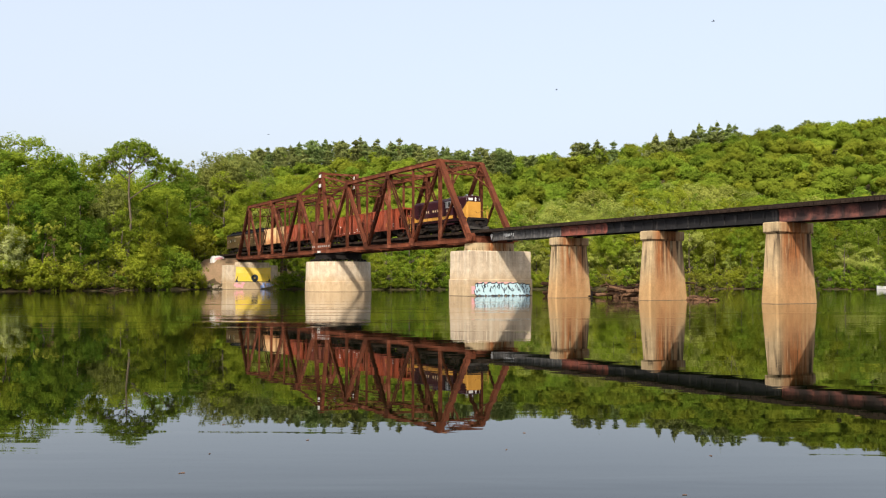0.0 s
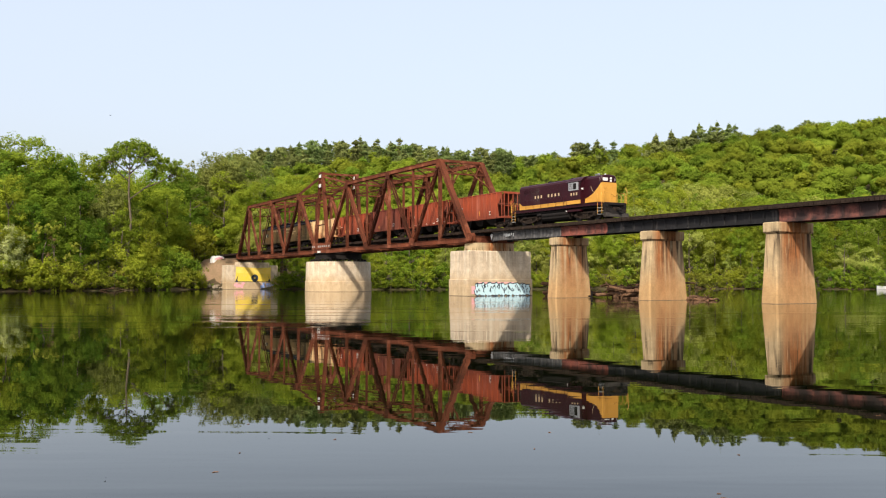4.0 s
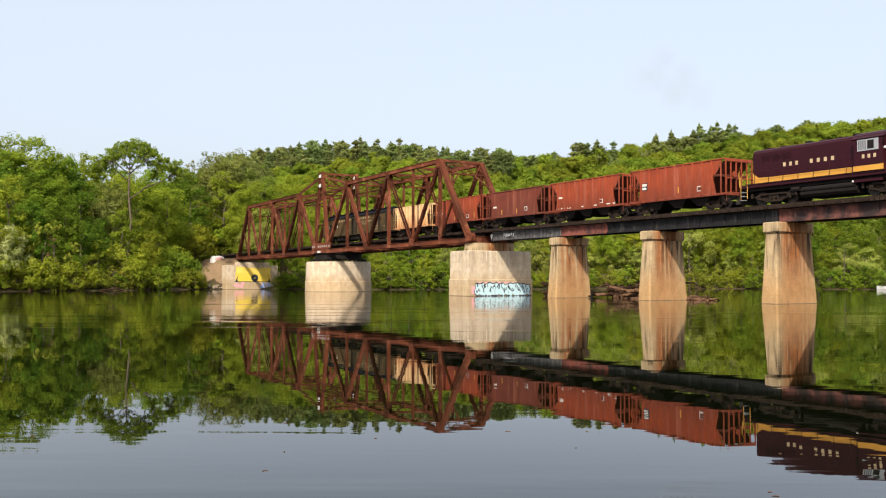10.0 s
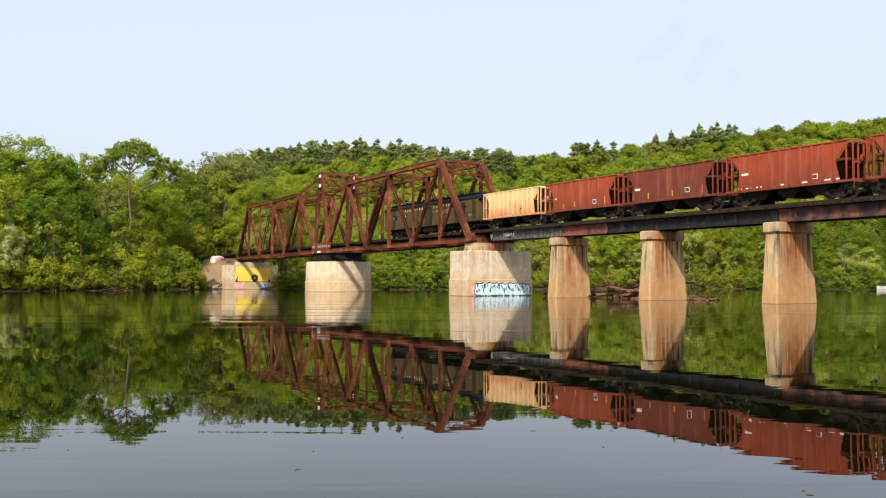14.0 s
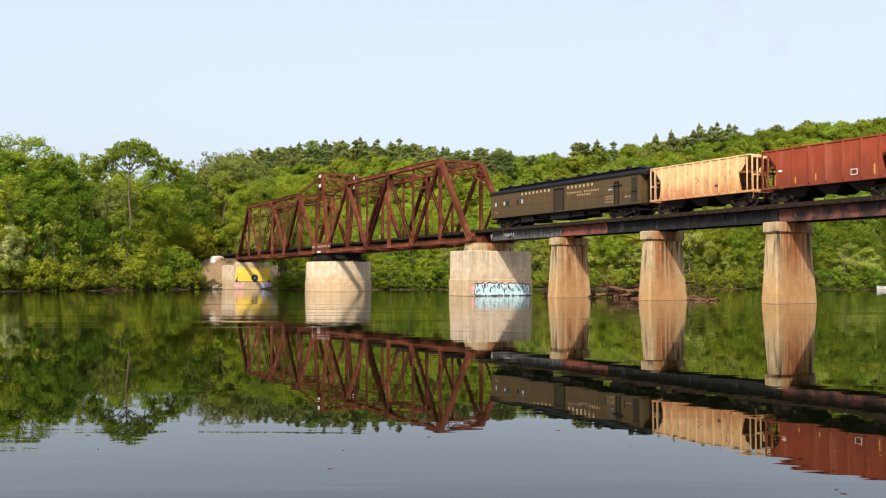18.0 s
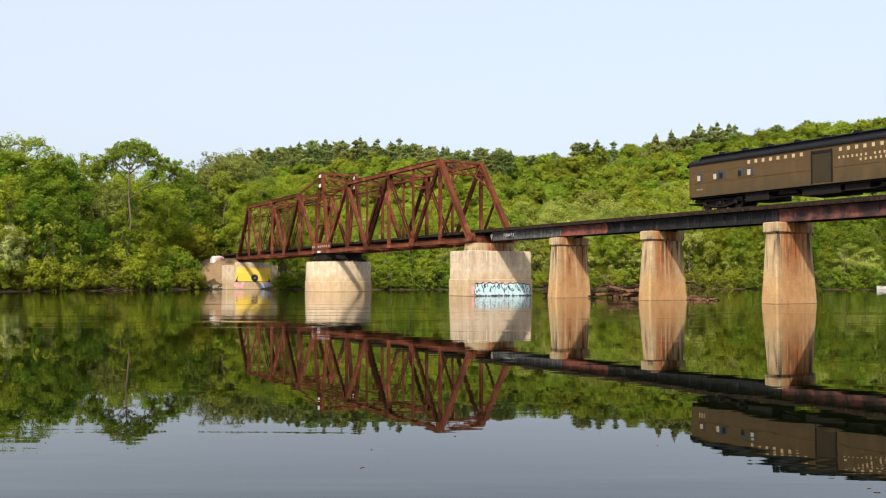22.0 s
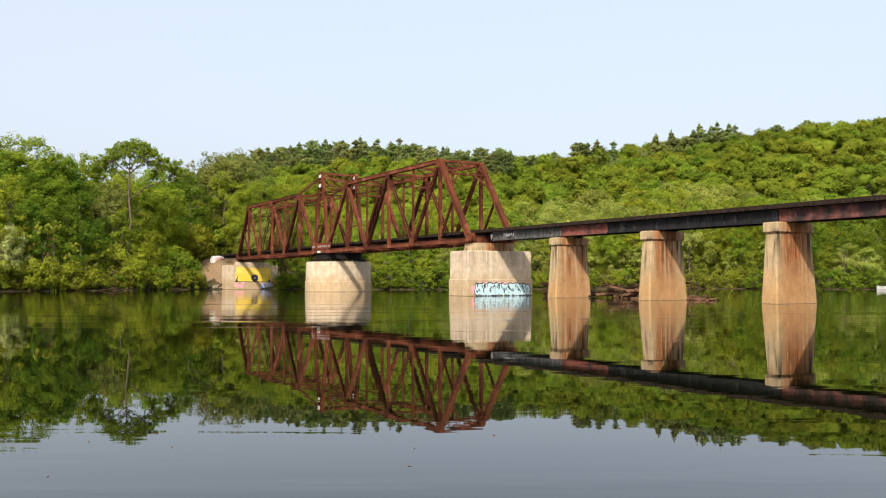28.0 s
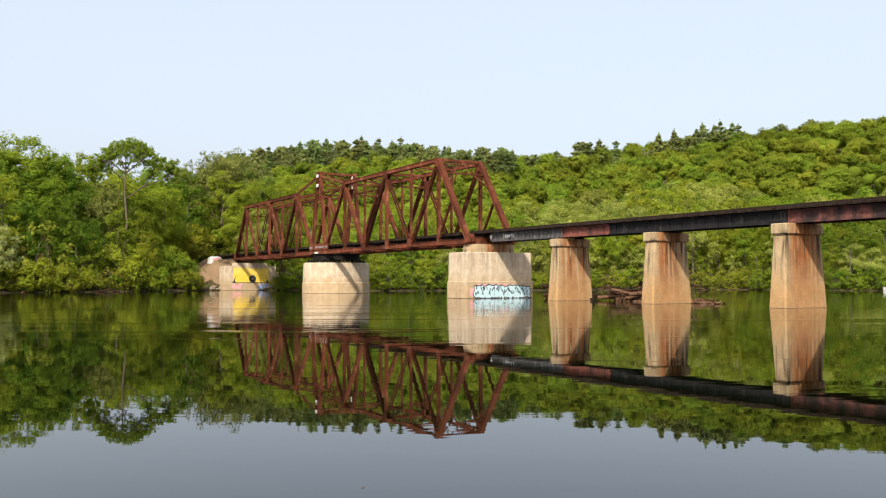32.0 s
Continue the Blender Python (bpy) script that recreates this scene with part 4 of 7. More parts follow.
        part("graffiti_patch", m, mat, t, "blotchy spray-painted patch")


build_truss()
build_approach()
build_piers()
TRACK, TRACK_BACK = build_track()


# ---- vegetation ----
def lobes_for(rng, height, width, base, count, flat=1.0):
    """Centres and radii of the leafy lobes that make up a crown."""
    c, r = [], []
    hh = (height - base) / 2
    for i in range(count):
        a = rng.uniform(0, 2 * math.pi)
        k = rng.uniform(-0.9, 0.95)
        rad = math.sqrt(max(0.05, 1 - k * k)) * rng.uniform(0.25, 0.85)
        if k < -0.2:
            rad *= 1.1
        c.append((math.cos(a) * rad * width / 2, math.sin(a) * rad * width / 2, base + hh + k * hh * 0.85))
        r.append(rng.uniform(0.09, 0.19) * width * (1.1 - 0.35 * abs(k)))
    return np.array(c), np.array(r) * flat


def crown_cards(rng, centres, radii, density, size, squash=0.8, jitter=0.45, clumps=(6, 10), hub=None, rise=0.25):
    """Leaves gathered in clumps over each lobe. rise: how far the clumps lean upwards."""
    ps, ns = [], []
    for c, r in zip(centres, radii):
        n = max(24, int(density * r * r))
        m = int(rng.integers(clumps[0], clumps[1] + 1))
        out = np.zeros(3)
        if hub is not None:
            out = (c - hub) * (1, 1, 0.6)
            out = out / (np.linalg.norm(out) + 0.8)
        cd = rng.normal(size=(m, 3)) + 0.5 * out + (0, 0, rise)
        cd /= np.linalg.norm(cd, axis=1)[:, None]
        cr = rng.uniform(0.28, 0.52, size=(m, 1)) * r
        cc = c + cd * r * rng.uniform(0.5, 0.85, size=(m, 1)) * (1, 1, squash)
        pick = rng.integers(0, m, n)
        d = rng.normal(size=(n, 3))
        d /= np.linalg.norm(d, axis=1)[:, None]
        k = rng.uniform(0.3, 1.0, size=(n, 1)) ** 0.6 * np.where(rng.random((n, 1)) < 0.08, 1.35, 1.0)
        ps.append(cc[pick] + d * cr[pick] * k * (1, 1, squash))
        ns.append(0.55 * d + 0.6 * cd[pick] + 0.7 * out + jitter * rng.normal(size=(n, 3)) + (0, 0, 0.3))
    ps, ns = np.concatenate(ps), np.concatenate(ns)
    ns /= np.linalg.norm(ns, axis=1)[:, None] + 1e-9
    return ps, ns, rng.uniform(0.6, 1.3, size=len(ps)) * size


def trunk_mesh(rng, height, base, radius, lobes, limbs=9, lean=0.4):
    m = Mesh()
    top = height * 0.72
    pts, rr = [], []
    for i in range(7):
        f = i / 6
        pts.append((lean * f * math.sin(3 * f), lean * f * f, -0.4 + f * top))
        rr.append(radius * (1 - 0.78 * f) * (1.25 if i == 0 else 1))
    m.tube(pts, rr, 7)
    for i in range(min(limbs, len(lobes))):
        c = lobes[i]
        z0 = min(top * 0.9, max(base * 0.6, c[2] - 0.45 * math.hypot(c[0], c[1]) - 0.8))
        f = (z0 + 0.4) / top
        s = Vector((lean * f * math.sin(3 * f), lean * f * f, z0))
        e = Vector([float(q) for q in c])
        midp = (s + e) / 2 + Vector((0, 0, -0.3))
        r0 = radius * 0.42 * (1.1 - 0.5 * f)
        m.tube([s, midp, e], [r0, r0 * 0.65, r0 * 0.2], 5)
    return m


TOPS = {}                              # height of each kind's highest leaves


def tree_kind(name, label, category, group, seed, height, width, base, count, leaf, card, density, radius=0.3, sparse=1.0, rise=0.25, core=0.36):
    rng = np.random.default_rng(seed)
    c, r = lobes_for(rng, height, width, base, count)
    t = thing(name, label, category, group)
    part("trunk", trunk_mesh(rng, height, base, radius, c), BARK, t, smooth=True)
    ps, ns, sz = crown_cards(rng, c, r * sparse, density, card, 0.85, 0.5, hub=np.array([0, 0, base + 0.35 * (height - base)]), rise=rise)
    part("crown", cards("crown", ps, ns, sz, leaf, rng=rng, cores=[(q, w * sparse * core, 1, 0) for q, w in zip(c, r) if math.hypot(q[0], q[1]) < 0.33 * width and q[2] < base + 0.78 * (height - base)]), leaf, t)
    TOPS[t.name] = float(np.percentile(ps[:, 2], 99.7))
    return t


def pine_kind(seed, height, width, bare=0.28):
    """A white pine: whorls of level boughs that turn up at their tips, each with tufts of needles, and gaps between them."""
    rng = np.random.default_rng(seed)
    t = thing("pine_tree", "dark green pine with a ragged pointed top above the woods", "pine tree", "pines on the skyline")
    m = Mesh().tube([(0, 0, -0.5), (0.15, 0, height * 0.5), (0, 0, height * 0.97)], [0.3, 0.2, 0.04], 6)
    P, N, S = [], [], []
    z = height * bare
    while z < height * 0.97:
        f = (z / height - bare) / (1 - bare)
        lush = rng.uniform(0.4, 1.1)
        a0 = rng.uniform(0, 6.28)
        for k in range(5):
            a = a0 + k * 1.257 + rng.uniform(-0.35, 0.35)
            reach = max(0.5, width / 2 * (1 - f ** 1.6) ** 0.8 * lush * rng.uniform(0.45, 1.2))
            d = np.array((math.cos(a), math.sin(a), 0.0))
            up = 0.18 + 0.62 * f
            tip = d * reach + (0, 0, z + reach * up)
            m.tube([(0, 0, z), tip], [0.05, 0.015], 3, False)
            n = int(32 + 20 * reach)
            q = rng.uniform(0.22, 1.0, size=(n, 1)) ** 0.7
            side = rng.normal(size=(n, 3)) * (0.34, 0.34, 0.17) * (0.5 + 0.26 * reach)
            P.append(np.array((0, 0, z)) + (tip - np.array((0, 0, z))) * q + side)
            N.append(rng.normal(size=(n, 3)) * 0.6 + (0, 0, 0.9) + 0.5 * d)
            S.append(rng.uniform(0.22, 0.38, n))
        z += rng.uniform(0.85, 1.6) * (1.15 - 0.35 * f)
    n = 40
    P.append(rng.normal(size=(n, 3)) * (0.28, 0.28, 0.5) + (0, 0, height * 0.97))
    N.append(rng.normal(size=(n, 3)) + (0, 0, 0.3))
    S.append(rng.uniform(0.22, 0.36, n))
    P, N, S = np.concatenate(P), np.concatenate(N), np.concatenate(S)
    N /= np.linalg.norm(N, axis=1)[:, None] + 1e-9
    part("trunk", m, BARK, t)
    part("crown", cards("crown", P, N, S, NEEDLE, 1.5, rng), NEEDLE, t)
    TOPS[t.name] = float(P[:, 2].max())
    return t


def set_down(ob, a, d, turn=0.0, size=1.0, first=False):
    """Plants a tree at side angle a and distance d."""
    x, y = land(a * d, d)
    m = pose(x, y, ground_height(a * d, d) - 0.1, 0, 0, turn)
    if first:
        ob.matrix_basis = m
        ob.scale = (size,) * 3
        return ob
    c = copy_thing(ob, m)
    c.scale = (size,) * 3
    return c


def skyline(a):
    """Slope from the eye to the tree tops of the far bank, by side angle."""
    return interp(a, (-0.64, 0.166), (-0.506, 0.166), (-0.490, 0.172), (-0.468, 0.170), (-0.455, 0.156), (-0.440, 0.140), (-0.430, 0.147), (-0.410, 0.152), (-0.395, 0.148), (-0.385, 0.136), (-0.370, 0.127), (-0.345, 0.126),
                  (-0.3127, 0.128), (-0.2985, 0.131), (-0.290, 0.136), (-0.276, 0.147), (-0.25, 0.152), (-0.229, 0.144), (-0.20, 0.130), (-0.15, 0.108), (-0.08, 0.094), (0.02, 0.088), (0.10, 0.098),
                  (0.16, 0.108), (0.26, 0.114), (0.34, 0.112), (0.40, 0.100), (0.46, 0.100), (0.60, 0.110))


def plant():
    rng = random.Random(21)
    broad_label = "broadleaf tree in fresh green leaf behind the bank"

    def broad_kinds(word, leaf, seed, widths):
        return [tree_kind("broadleaf_tree", word + " " + broad_label, "tree", "trees on the far bank", seed + i, 22, w, 2.2, int(4.8 * w), leaf, 0.155, 64, 0.34) for i, w in enumerate(widths)]

    broad = broad_kinds("tall", LEAF, 100, (13, 11, 12))
    deep = broad_kinds("dark", LEAF_DEEP, 120, (12, 10.5))
    yellow = broad_kinds("yellowish", LEAF_YELLOW, 140, (11, 13))
    grey = broad_kinds("grey-green", LEAF_GREY, 160, (11.5,))
    pale = [tree_kind("willow_tree", "pale yellow-green willow on the riverbank", "tree", "willows on the far bank", 200 + i, 15, (10, 8.5, 11)[i], 1.2, (50, 44, 56)[i], LEAF_PALE, 0.135, 82, 0.24, rise=0.8) for i in range(3)]
    bush = [tree_kind("riverside_bush", "dense leafy bush overhanging the water's edge", "bush", "bushes along the bank", 300 + i, 5.0, (6.5, 5, 7, 6, 6.5)[i], -0.6, (32, 28, 36, 30, 32)[i],
                      (LEAF, LEAF_OLIVE, LEAF_YELLOW, LEAF_OLIVE, LEAF_DEEP)[i], 0.13, 76, 0.1) for i in range(5)]
    pines = [pine_kind(400 + i, (20, 21, 19, 20)[i], (12.5, 10.5, 14.0, 9.5)[i], (0.32, 0.35, 0.42, 0.3)[i]) for i in range(4)]
    used = set()

    def put(kinds, a, d, size=1.0, top=None):
        """One more tree of one of these kinds; top: the height that its crown reaches, in place of a size."""
        ob = kinds[rng.randrange(len(kinds))]
        first = ob.name not in used
        used.add(ob.name)
        if top is not None:
            size = (top - ground_height(a * d, d)) / TOPS[ob.name]
        set_down(ob, a, d, rng.uniform(0, 360), size, first)

    def low_of(a, d):
        """The lowest slope of the skyline over a crown's width."""
        w = 4.6 / d
        return min(skyline(a + w * k) for k in (-1, 0, 1))

    # the wooded bank from end to end: four rows, higher towards the back
    rows = ((7, 0.034, 0.52, 0.74), (16, 0.034, 0.70, 0.90), (28, 0.034, 0.86, 0.97), (44, 0.036, 0.93, 1.0))
    for row, (off, step, lo, hi) in enumerate(rows):
        a = -0.60 + 0.013 * row
        while a < 0.60:
            d = shore(a) + off + rng.uniform(-3, 3)
            top = 1.66 + low_of(a, d) * d * rng.uniform(lo, hi) * (0.92 if row < 2 and -0.374 < a < -0.350 else 1.0)
            pick = rng.random()
            if a < -0.315:
                kinds = deep if pick < (0.55 if a < -0.40 else 0.22) else broad if pick < 0.8 else yellow if row < 1 else grey
            elif a < -0.215:
                kinds = grey if row > 1 and pick < 0.45 else deep if pick < 0.8 else broad
            elif a < 0.07:
                kinds = yellow if pick < 0.4 and row > 1 else pale if pick < 0.5 else broad if pick < 0.9 else deep
            elif a < 0.36:
                kinds = pale if pick < (0.3, 0.4, 0.85, 0.95)[row] else broad if pick < 0.75 else yellow
            else:
                kinds = (deep if pick < 0.4 else broad if pick < 0.8 else pale) if row < 3 else pale if pick < 0.3 else deep
            bare = row < 2 and (-0.305 if row == 0 else -0.292) < a < -0.235
            if not bare:
                put(kinds, a, d, top=top)
            a += step * rng.uniform(0.8, 1.2)
    # the tops that stand out on the skyline
    for a, off, top, kinds in ((-0.515, 30, 0.163, broad), (-0.495, 34, 0.166, grey), (-0.474, 30, 0.166, broad), (-0.459, 34, 0.151, deep), (-0.445, 44, 0.137, broad), (-0.428, 40, 0.143, deep), (-0.412, 36, 0.146, broad), (-0.398, 42, 0.143, broad), (-0.384, 44, 0.132, deep),
                               (-0.368, 46, 0.127, broad), (-0.349, 46, 0.126, deep), (-0.331, 44, 0.129, broad), (-0.316, 46, 0.127, deep), (-0.302, 44, 0.128, broad), (-0.286, 42, 0.136, grey),
                               (-0.258, 40, 0.148, grey), (-0.244, 36, 0.150, grey), (-0.230, 44, 0.145, grey), (-0.205, 56, 0.128, grey), (-0.180, 60, 0.121, yellow), (-0.158, 58, 0.120, yellow), (-0.132, 62, 0.112, broad)):
        d = shore(a) + off
        put(kinds, a, d, top=1.66 + top * d)
    # bushes along the edge, their skirts a little above the bank
    a = -0.58
    while a < 0.56:
        d = shore(a) + rng.uniform(-0.1, 2.4)
        if not (-0.283 < a < -0.186):
            put(bush[:3] if a < -0.2 else bush[:4] if 0.02 < a < 0.36 else (bush[0], bush[4]), a, d, rng.uniform(0.35 if a < -0.2 else 0.6, 1.2) * (1.0 if a < -0.2 else 0.9))
        a += rng.uniform(0.0058, 0.0105)
    # willows and broad crowns that hang low over the water
    a = -0.56
    while a < 0.56:
        if not (-0.30 < a < -0.18):
            if a > 0.0:
                put(pale if rng.random() < 0.6 else broad, a, shore(a) + rng.uniform(3.0, 5.0), top=rng.uniform(7.0, 10.5))
            else:
                put((broad, yellow, broad, bush[:3])[rng.randrange(4)], a, shore(a) + rng.uniform(2.5, 5.0), top=rng.uniform(5.5, 13.0))
        a += rng.uniform(0.02, 0.034)
    for a, off, size in ((-0.192, 0.5, 0.45), (-0.188, 1.2, 0.5), (-0.312, 6, 1.7), (-0.305, 9, 1.6), (-0.300, 4, 1.4), (-0.296, 8, 1.2), (-0.294, 1, 0.8), (-0.287, 22, 1.7), (-0.280, 24, 1.8), (-0.273, 26, 1.7), (-0.266, 28, 1.8), (-0.259, 28, 1.6), (-0.252, 28, 1.7), (-0.290, 0.6, 0.8), (-0.2845, 1.0, 0.8), (-0.279, 0.8, 0.68), (-0.2745, 0.8, 0.4), (-0.2715, 0.8, 0.22), (-0.263, 1.6, 0.16)):
        put(bush, a, shore(a) + off, size)
    # pines along the crest
    for a, d, h in ((-0.218, 440, 19), (-0.193, 445, 20), (-0.165, 450, 21), (-0.135, 450, 21), (-0.115, 455, 21), (-0.095, 450, 22), (-0.075, 452, 22), (-0.06, 455, 22), (-0.05, 450, 24), (-0.035, 455, 21),
                    (0.015, 430, 20), (0.058, 420, 23), (0.07, 430, 22), (0.10, 440, 19), (0.128, 442, 18), (0.150, 445, 22), (0.158, 450, 23), (0.166, 446, 21), (0.177, 450, 23), (0.196, 445, 20), (0.245, 450, 21), (0.262, 455, 22),
                    (0.385, 470, 19), (0.42, 470, 18)):
        put(pines, a, d, h / 20 * (rng.uniform(0.76, 0.9) if a < 0.1 else rng.uniform(0.92, 1.06)))
    for k in range(9):
        put(pines, 0.281 + 0.0068 * k, 462 + rng.uniform(-12, 12), rng.uniform(0.95, 1.1) * (0.85 if k in (3, 6) else 1.0))
    # the pine wood along the hilltop
    brow = lambda a: interp(a, (-0.25, 0.146), (-0.19, 0.155), (-0.15, 0.160), (-0.05, 0.160), (0.0, 0.153), (0.05, 0.151), (0.10, 0.148))
    for d in (416, 436, 456, 478):
        a = -0.245 + rng.uniform(0, 0.01)
        while a < 0.08:
            top = brow(a) * d * rng.uniform(0.95, 1.015) + 1.66
            put(pines, a, d + rng.uniform(-8, 8), top=min(top, ground_height(a * d, d) + 21))
            a += rng.uniform(0.010, 0.020)
    # a pale blossoming tree and dead brown shrubs among the green
    for a, off, size, kind in ((-0.503, 1.5, 0.95, 0), (-0.488, 3.0, 0.8, 0), (-0.447, 0.8, 1.15, 1), (-0.181, 0.6, 0.8, 1), (-0.365, 1.0, 0.55, 1), (-0.335, 0.6, 0.42, 1)):
        if kind == 0:
            t = tree_kind("blossoming_tree", "small tree in pale whitish blossom at the water's edge", "tree", "blossoming trees", 610, 11.5, 8, 2.0, 44, LEAF_BLOSSOM, 0.125, 70, 0.16)
        else:
            t = tree_kind("dead_shrub", "tangled shrub of dead brown twigs and leaves", "shrub", "dead shrubs", 620 + int(-1000 * a), 8.5, 3.4, 1.0, 20, LEAF_DEAD, 0.09, 70, 0.07, 0.8)
        set_down(t, a, shore(a) + off, 40 * a, size, True)
    # bare leaning trunks at the water's edge
    for a, h, lean in ((0.458, 8, 0.3), (0.478, 6, 1.0), (-0.435, 8, -2.2), (-0.502, 13, -3.0)):
        t = thing("bare_tree", "slender bare grey trunk among the riverside willows", "tree", "bare trunks")
        m = Mesh().tube([(0, 0, -0.4), (lean * 0.3, 0, h * 0.4), (lean, 0.2, h)], [0.013 * h + 0.03, 0.01 * h + 0.02, 0.03], 7)
        part("trunk", m, BARK, t)
        for k in range(4):
            f = 0.5 + 0.12 * k
            part("branch", Mesh().tube([(lean * f * 0.9, 0.1, h * f), (lean * f + rng.uniform(-1.2, 1.2), rng.uniform(-0.8, 0.8), h * f + rng.uniform(0.6, 1.6))], [0.06, 0.015], 5), BARK, t)
        set_down(t, a, shore(a) + 1.2, 60.4, 1.0, True)
    # the tall tree with a visible trunk on the left bank
    g = np.random.default_rng(77)
    t = thing("tall_cottonwood", "tall open-crowned tree with a pale visible trunk above the bank", "tree")
    c, r = [], []
    for n, cx, cz, wide, deep_by, fall, lo, hi in ((120, 0.4, 25.6, 5.5, 1.2, 3.0, 0.5, 0.95), (40, 0.4, 23.4, 4.6, 2.2, 0.8, 0.3, 0.5), (44, 7.0, 22.6, 2.8, 2.2, 1.2, 0.5, 0.9), (34, -4.6, 23.2, 2.2, 2.8, 1.0, 0.5, 0.9), (22, 9.2, 20.8, 2.1, 1.8, 0.8, 0.5, 0.9)):
        for _ in range(n):
            q, o = g.uniform(0, 6.28), math.sqrt(g.uniform(0.0, 1))
            c.append((cx + math.cos(q) * o * wide, math.sin(q) * o * wide * 0.8, cz - fall * o * o + g.uniform(-deep_by, 0.2)))
            r.append(g.uniform(lo, hi))
    for z in (7.5, 9.0, 9.8, 11.6, 12.6, 14.8, 16.2, 18.0):      # shoots along the trunk
        q = g.uniform(0, 6.28)
        c.append((math.cos(q) * 0.9, math.sin(q) * 0.9 - 0.4, z))
        r.append(g.uniform(0.35, 0.6))
    c, r = np.array(c), np.array(r)
    m = Mesh().tube([(0.6, 0, -0.5), (0.25, 0, 3), (0.0, 0, 6), (0.3, 0, 9), (0.42, 0, 11.5), (0.15, 0, 14), (-0.05, 0, 16.5), (0.1, 0, 20.6)], [0.36, 0.30, 0.26, 0.235, 0.21, 0.19, 0.17, 0.13], 9)
    part("trunk", m, PALE_BARK, t, smooth=True)
    limbs = (((0.1, 0, 20.4), (-1.2, 0.3, 22.2), (-2.2, 0.4, 24.4)), ((0.1, 0, 20.4), (0.2, -0.3, 22.6), (-0.2, -0.8, 24.6)), ((0.1, 0, 20.5), (1.2, 0.2, 22.2), (2.4, 0.6, 24.2)),
             ((0.1, 0, 19.6), (-2.0, -0.3, 21.4), (-3.8, -0.4, 23.2)), ((0.1, 0, 19.8), (2.2, -0.4, 21.4), (4.4, -0.6, 23.2)), ((0.0, 0, 18.4), (-2.4, 0.3, 20.4), (-4.2, 0.4, 22.4)),
             ((0.1, 0, 15.2), (3.4, 0.4, 17.8), (6.0, 0.3, 21.2)), ((2.6, 0.3, 17.2), (5.6, 0.2, 18.4), (8.4, 0.3, 20.2)))
    twigs = {limb: Mesh().tube(limb, [0.12, 0.085, 0.035], 6) for limb in limbs}
    for q in c:
        if q[2] < 18.5 and abs(q[0]) < 1.5:
            continue
        limb = min(limbs, key=lambda p: (Vector(p[2]) - Vector(q)).length)
        root = Vector(limb[1]).lerp(Vector(limb[2]), g.uniform(0.35, 1.0))
        twigs[limb].tube([root, root.lerp(Vector(q), 0.5) + Vector((0, 0, -0.15)), q], [0.04, 0.028, 0.01], 4, False)
    for limb in limbs:
        part("limb", twigs[limb], BARK, t, smooth=True)
    ps, ns, sz = crown_cards(g, c, r, 190, 0.115, 0.8, 0.5)
    part("crown", cards("crown", ps, ns, sz, LEAF_TALL, rng=g), LEAF_TALL, t)
    set_down(t, -0.360, shore(-0.36) + 12, 60.4, 1.09, True)


def far_woods():
    """The wooded hillside, too many trees to count: domed crowns with smaller billows on them."""
    rng = np.random.default_rng(9)
    P, N, S, T, C = [], [], [], [], []
    d = 234.0
    while d < 510:
        for u in np.arange(-0.75 * d, 0.75 * d, 10.0):
            uu, dd = u + rng.uniform(-4.2, 4.2), d + rng.uniform(-4.2, 4.2)
            a = uu / dd
            if dd < shore(a) + 60 or dd < 255 or abs(a) > 0.62 or (dd > 412 and -0.24 < a < 0.075 and rng.random() < 0.75):
                continue
            vis = -0.29 < a < 0.54
            x, y = land(uu, dd)
            z = ground_height(uu, dd)
            w = rng.uniform(8.5, 14.5)
            h = rng.uniform(9.5, 15) + 0.2 * w
            k = 11 if vis else 1
            dirs = rng.normal(size=(k, 3))
            dirs[:, 2] = np.abs(dirs[:, 2]) * 0.9
            dirs /= np.linalg.norm(dirs, axis=1)[:, None]
            c = np.concatenate([[[0, 0, h - w * 0.42]], np.array([0, 0, h - w * 0.42]) + dirs * w * 0.29 * (1, 1, 0.85)])
            r = np.concatenate([[w * 0.40], rng.uniform(0.12, 0.23, k) * w])
            ps, ns, sz = crown_cards(rng, c, r, 19 if vis else 1.6, 0.35 if vis else 1.0, 0.9, 0.3, (7, 12), hub=c[0] - (0, 0, w * 0.2))
            keep = ps[:, 2] > h - w * 0.6
            P.append(ps[keep] + (x, y, z))
            N.append(ns[keep])
            S.append(sz[keep])
            ti = rng.uniform(0, 1)
            T.append(np.full(int(keep.sum()), ti))
            C.append((np.array([x, y, z + h - w * 0.85]), w * 0.38, 1, ti))
            C += [(q + (x, y, z), w2 * (0.60 if i == 0 else 0.34), 2 if i == 0 and vis else 1, ti) for i, (q, w2) in enumerate(zip(c, r))]
        d += 10.0
    P, N, S, T = (np.concatenate(q) for q in (P, N, S, T))
    ob = new("far_woods", cards("far_woods", P, N, S, LEAF_FAR, 1.2, rng, T, C))
    tagged(ob, "dense fresh green broadleaf woods covering the hillside", "woods", kind="stuff")


plant()
far_woods()


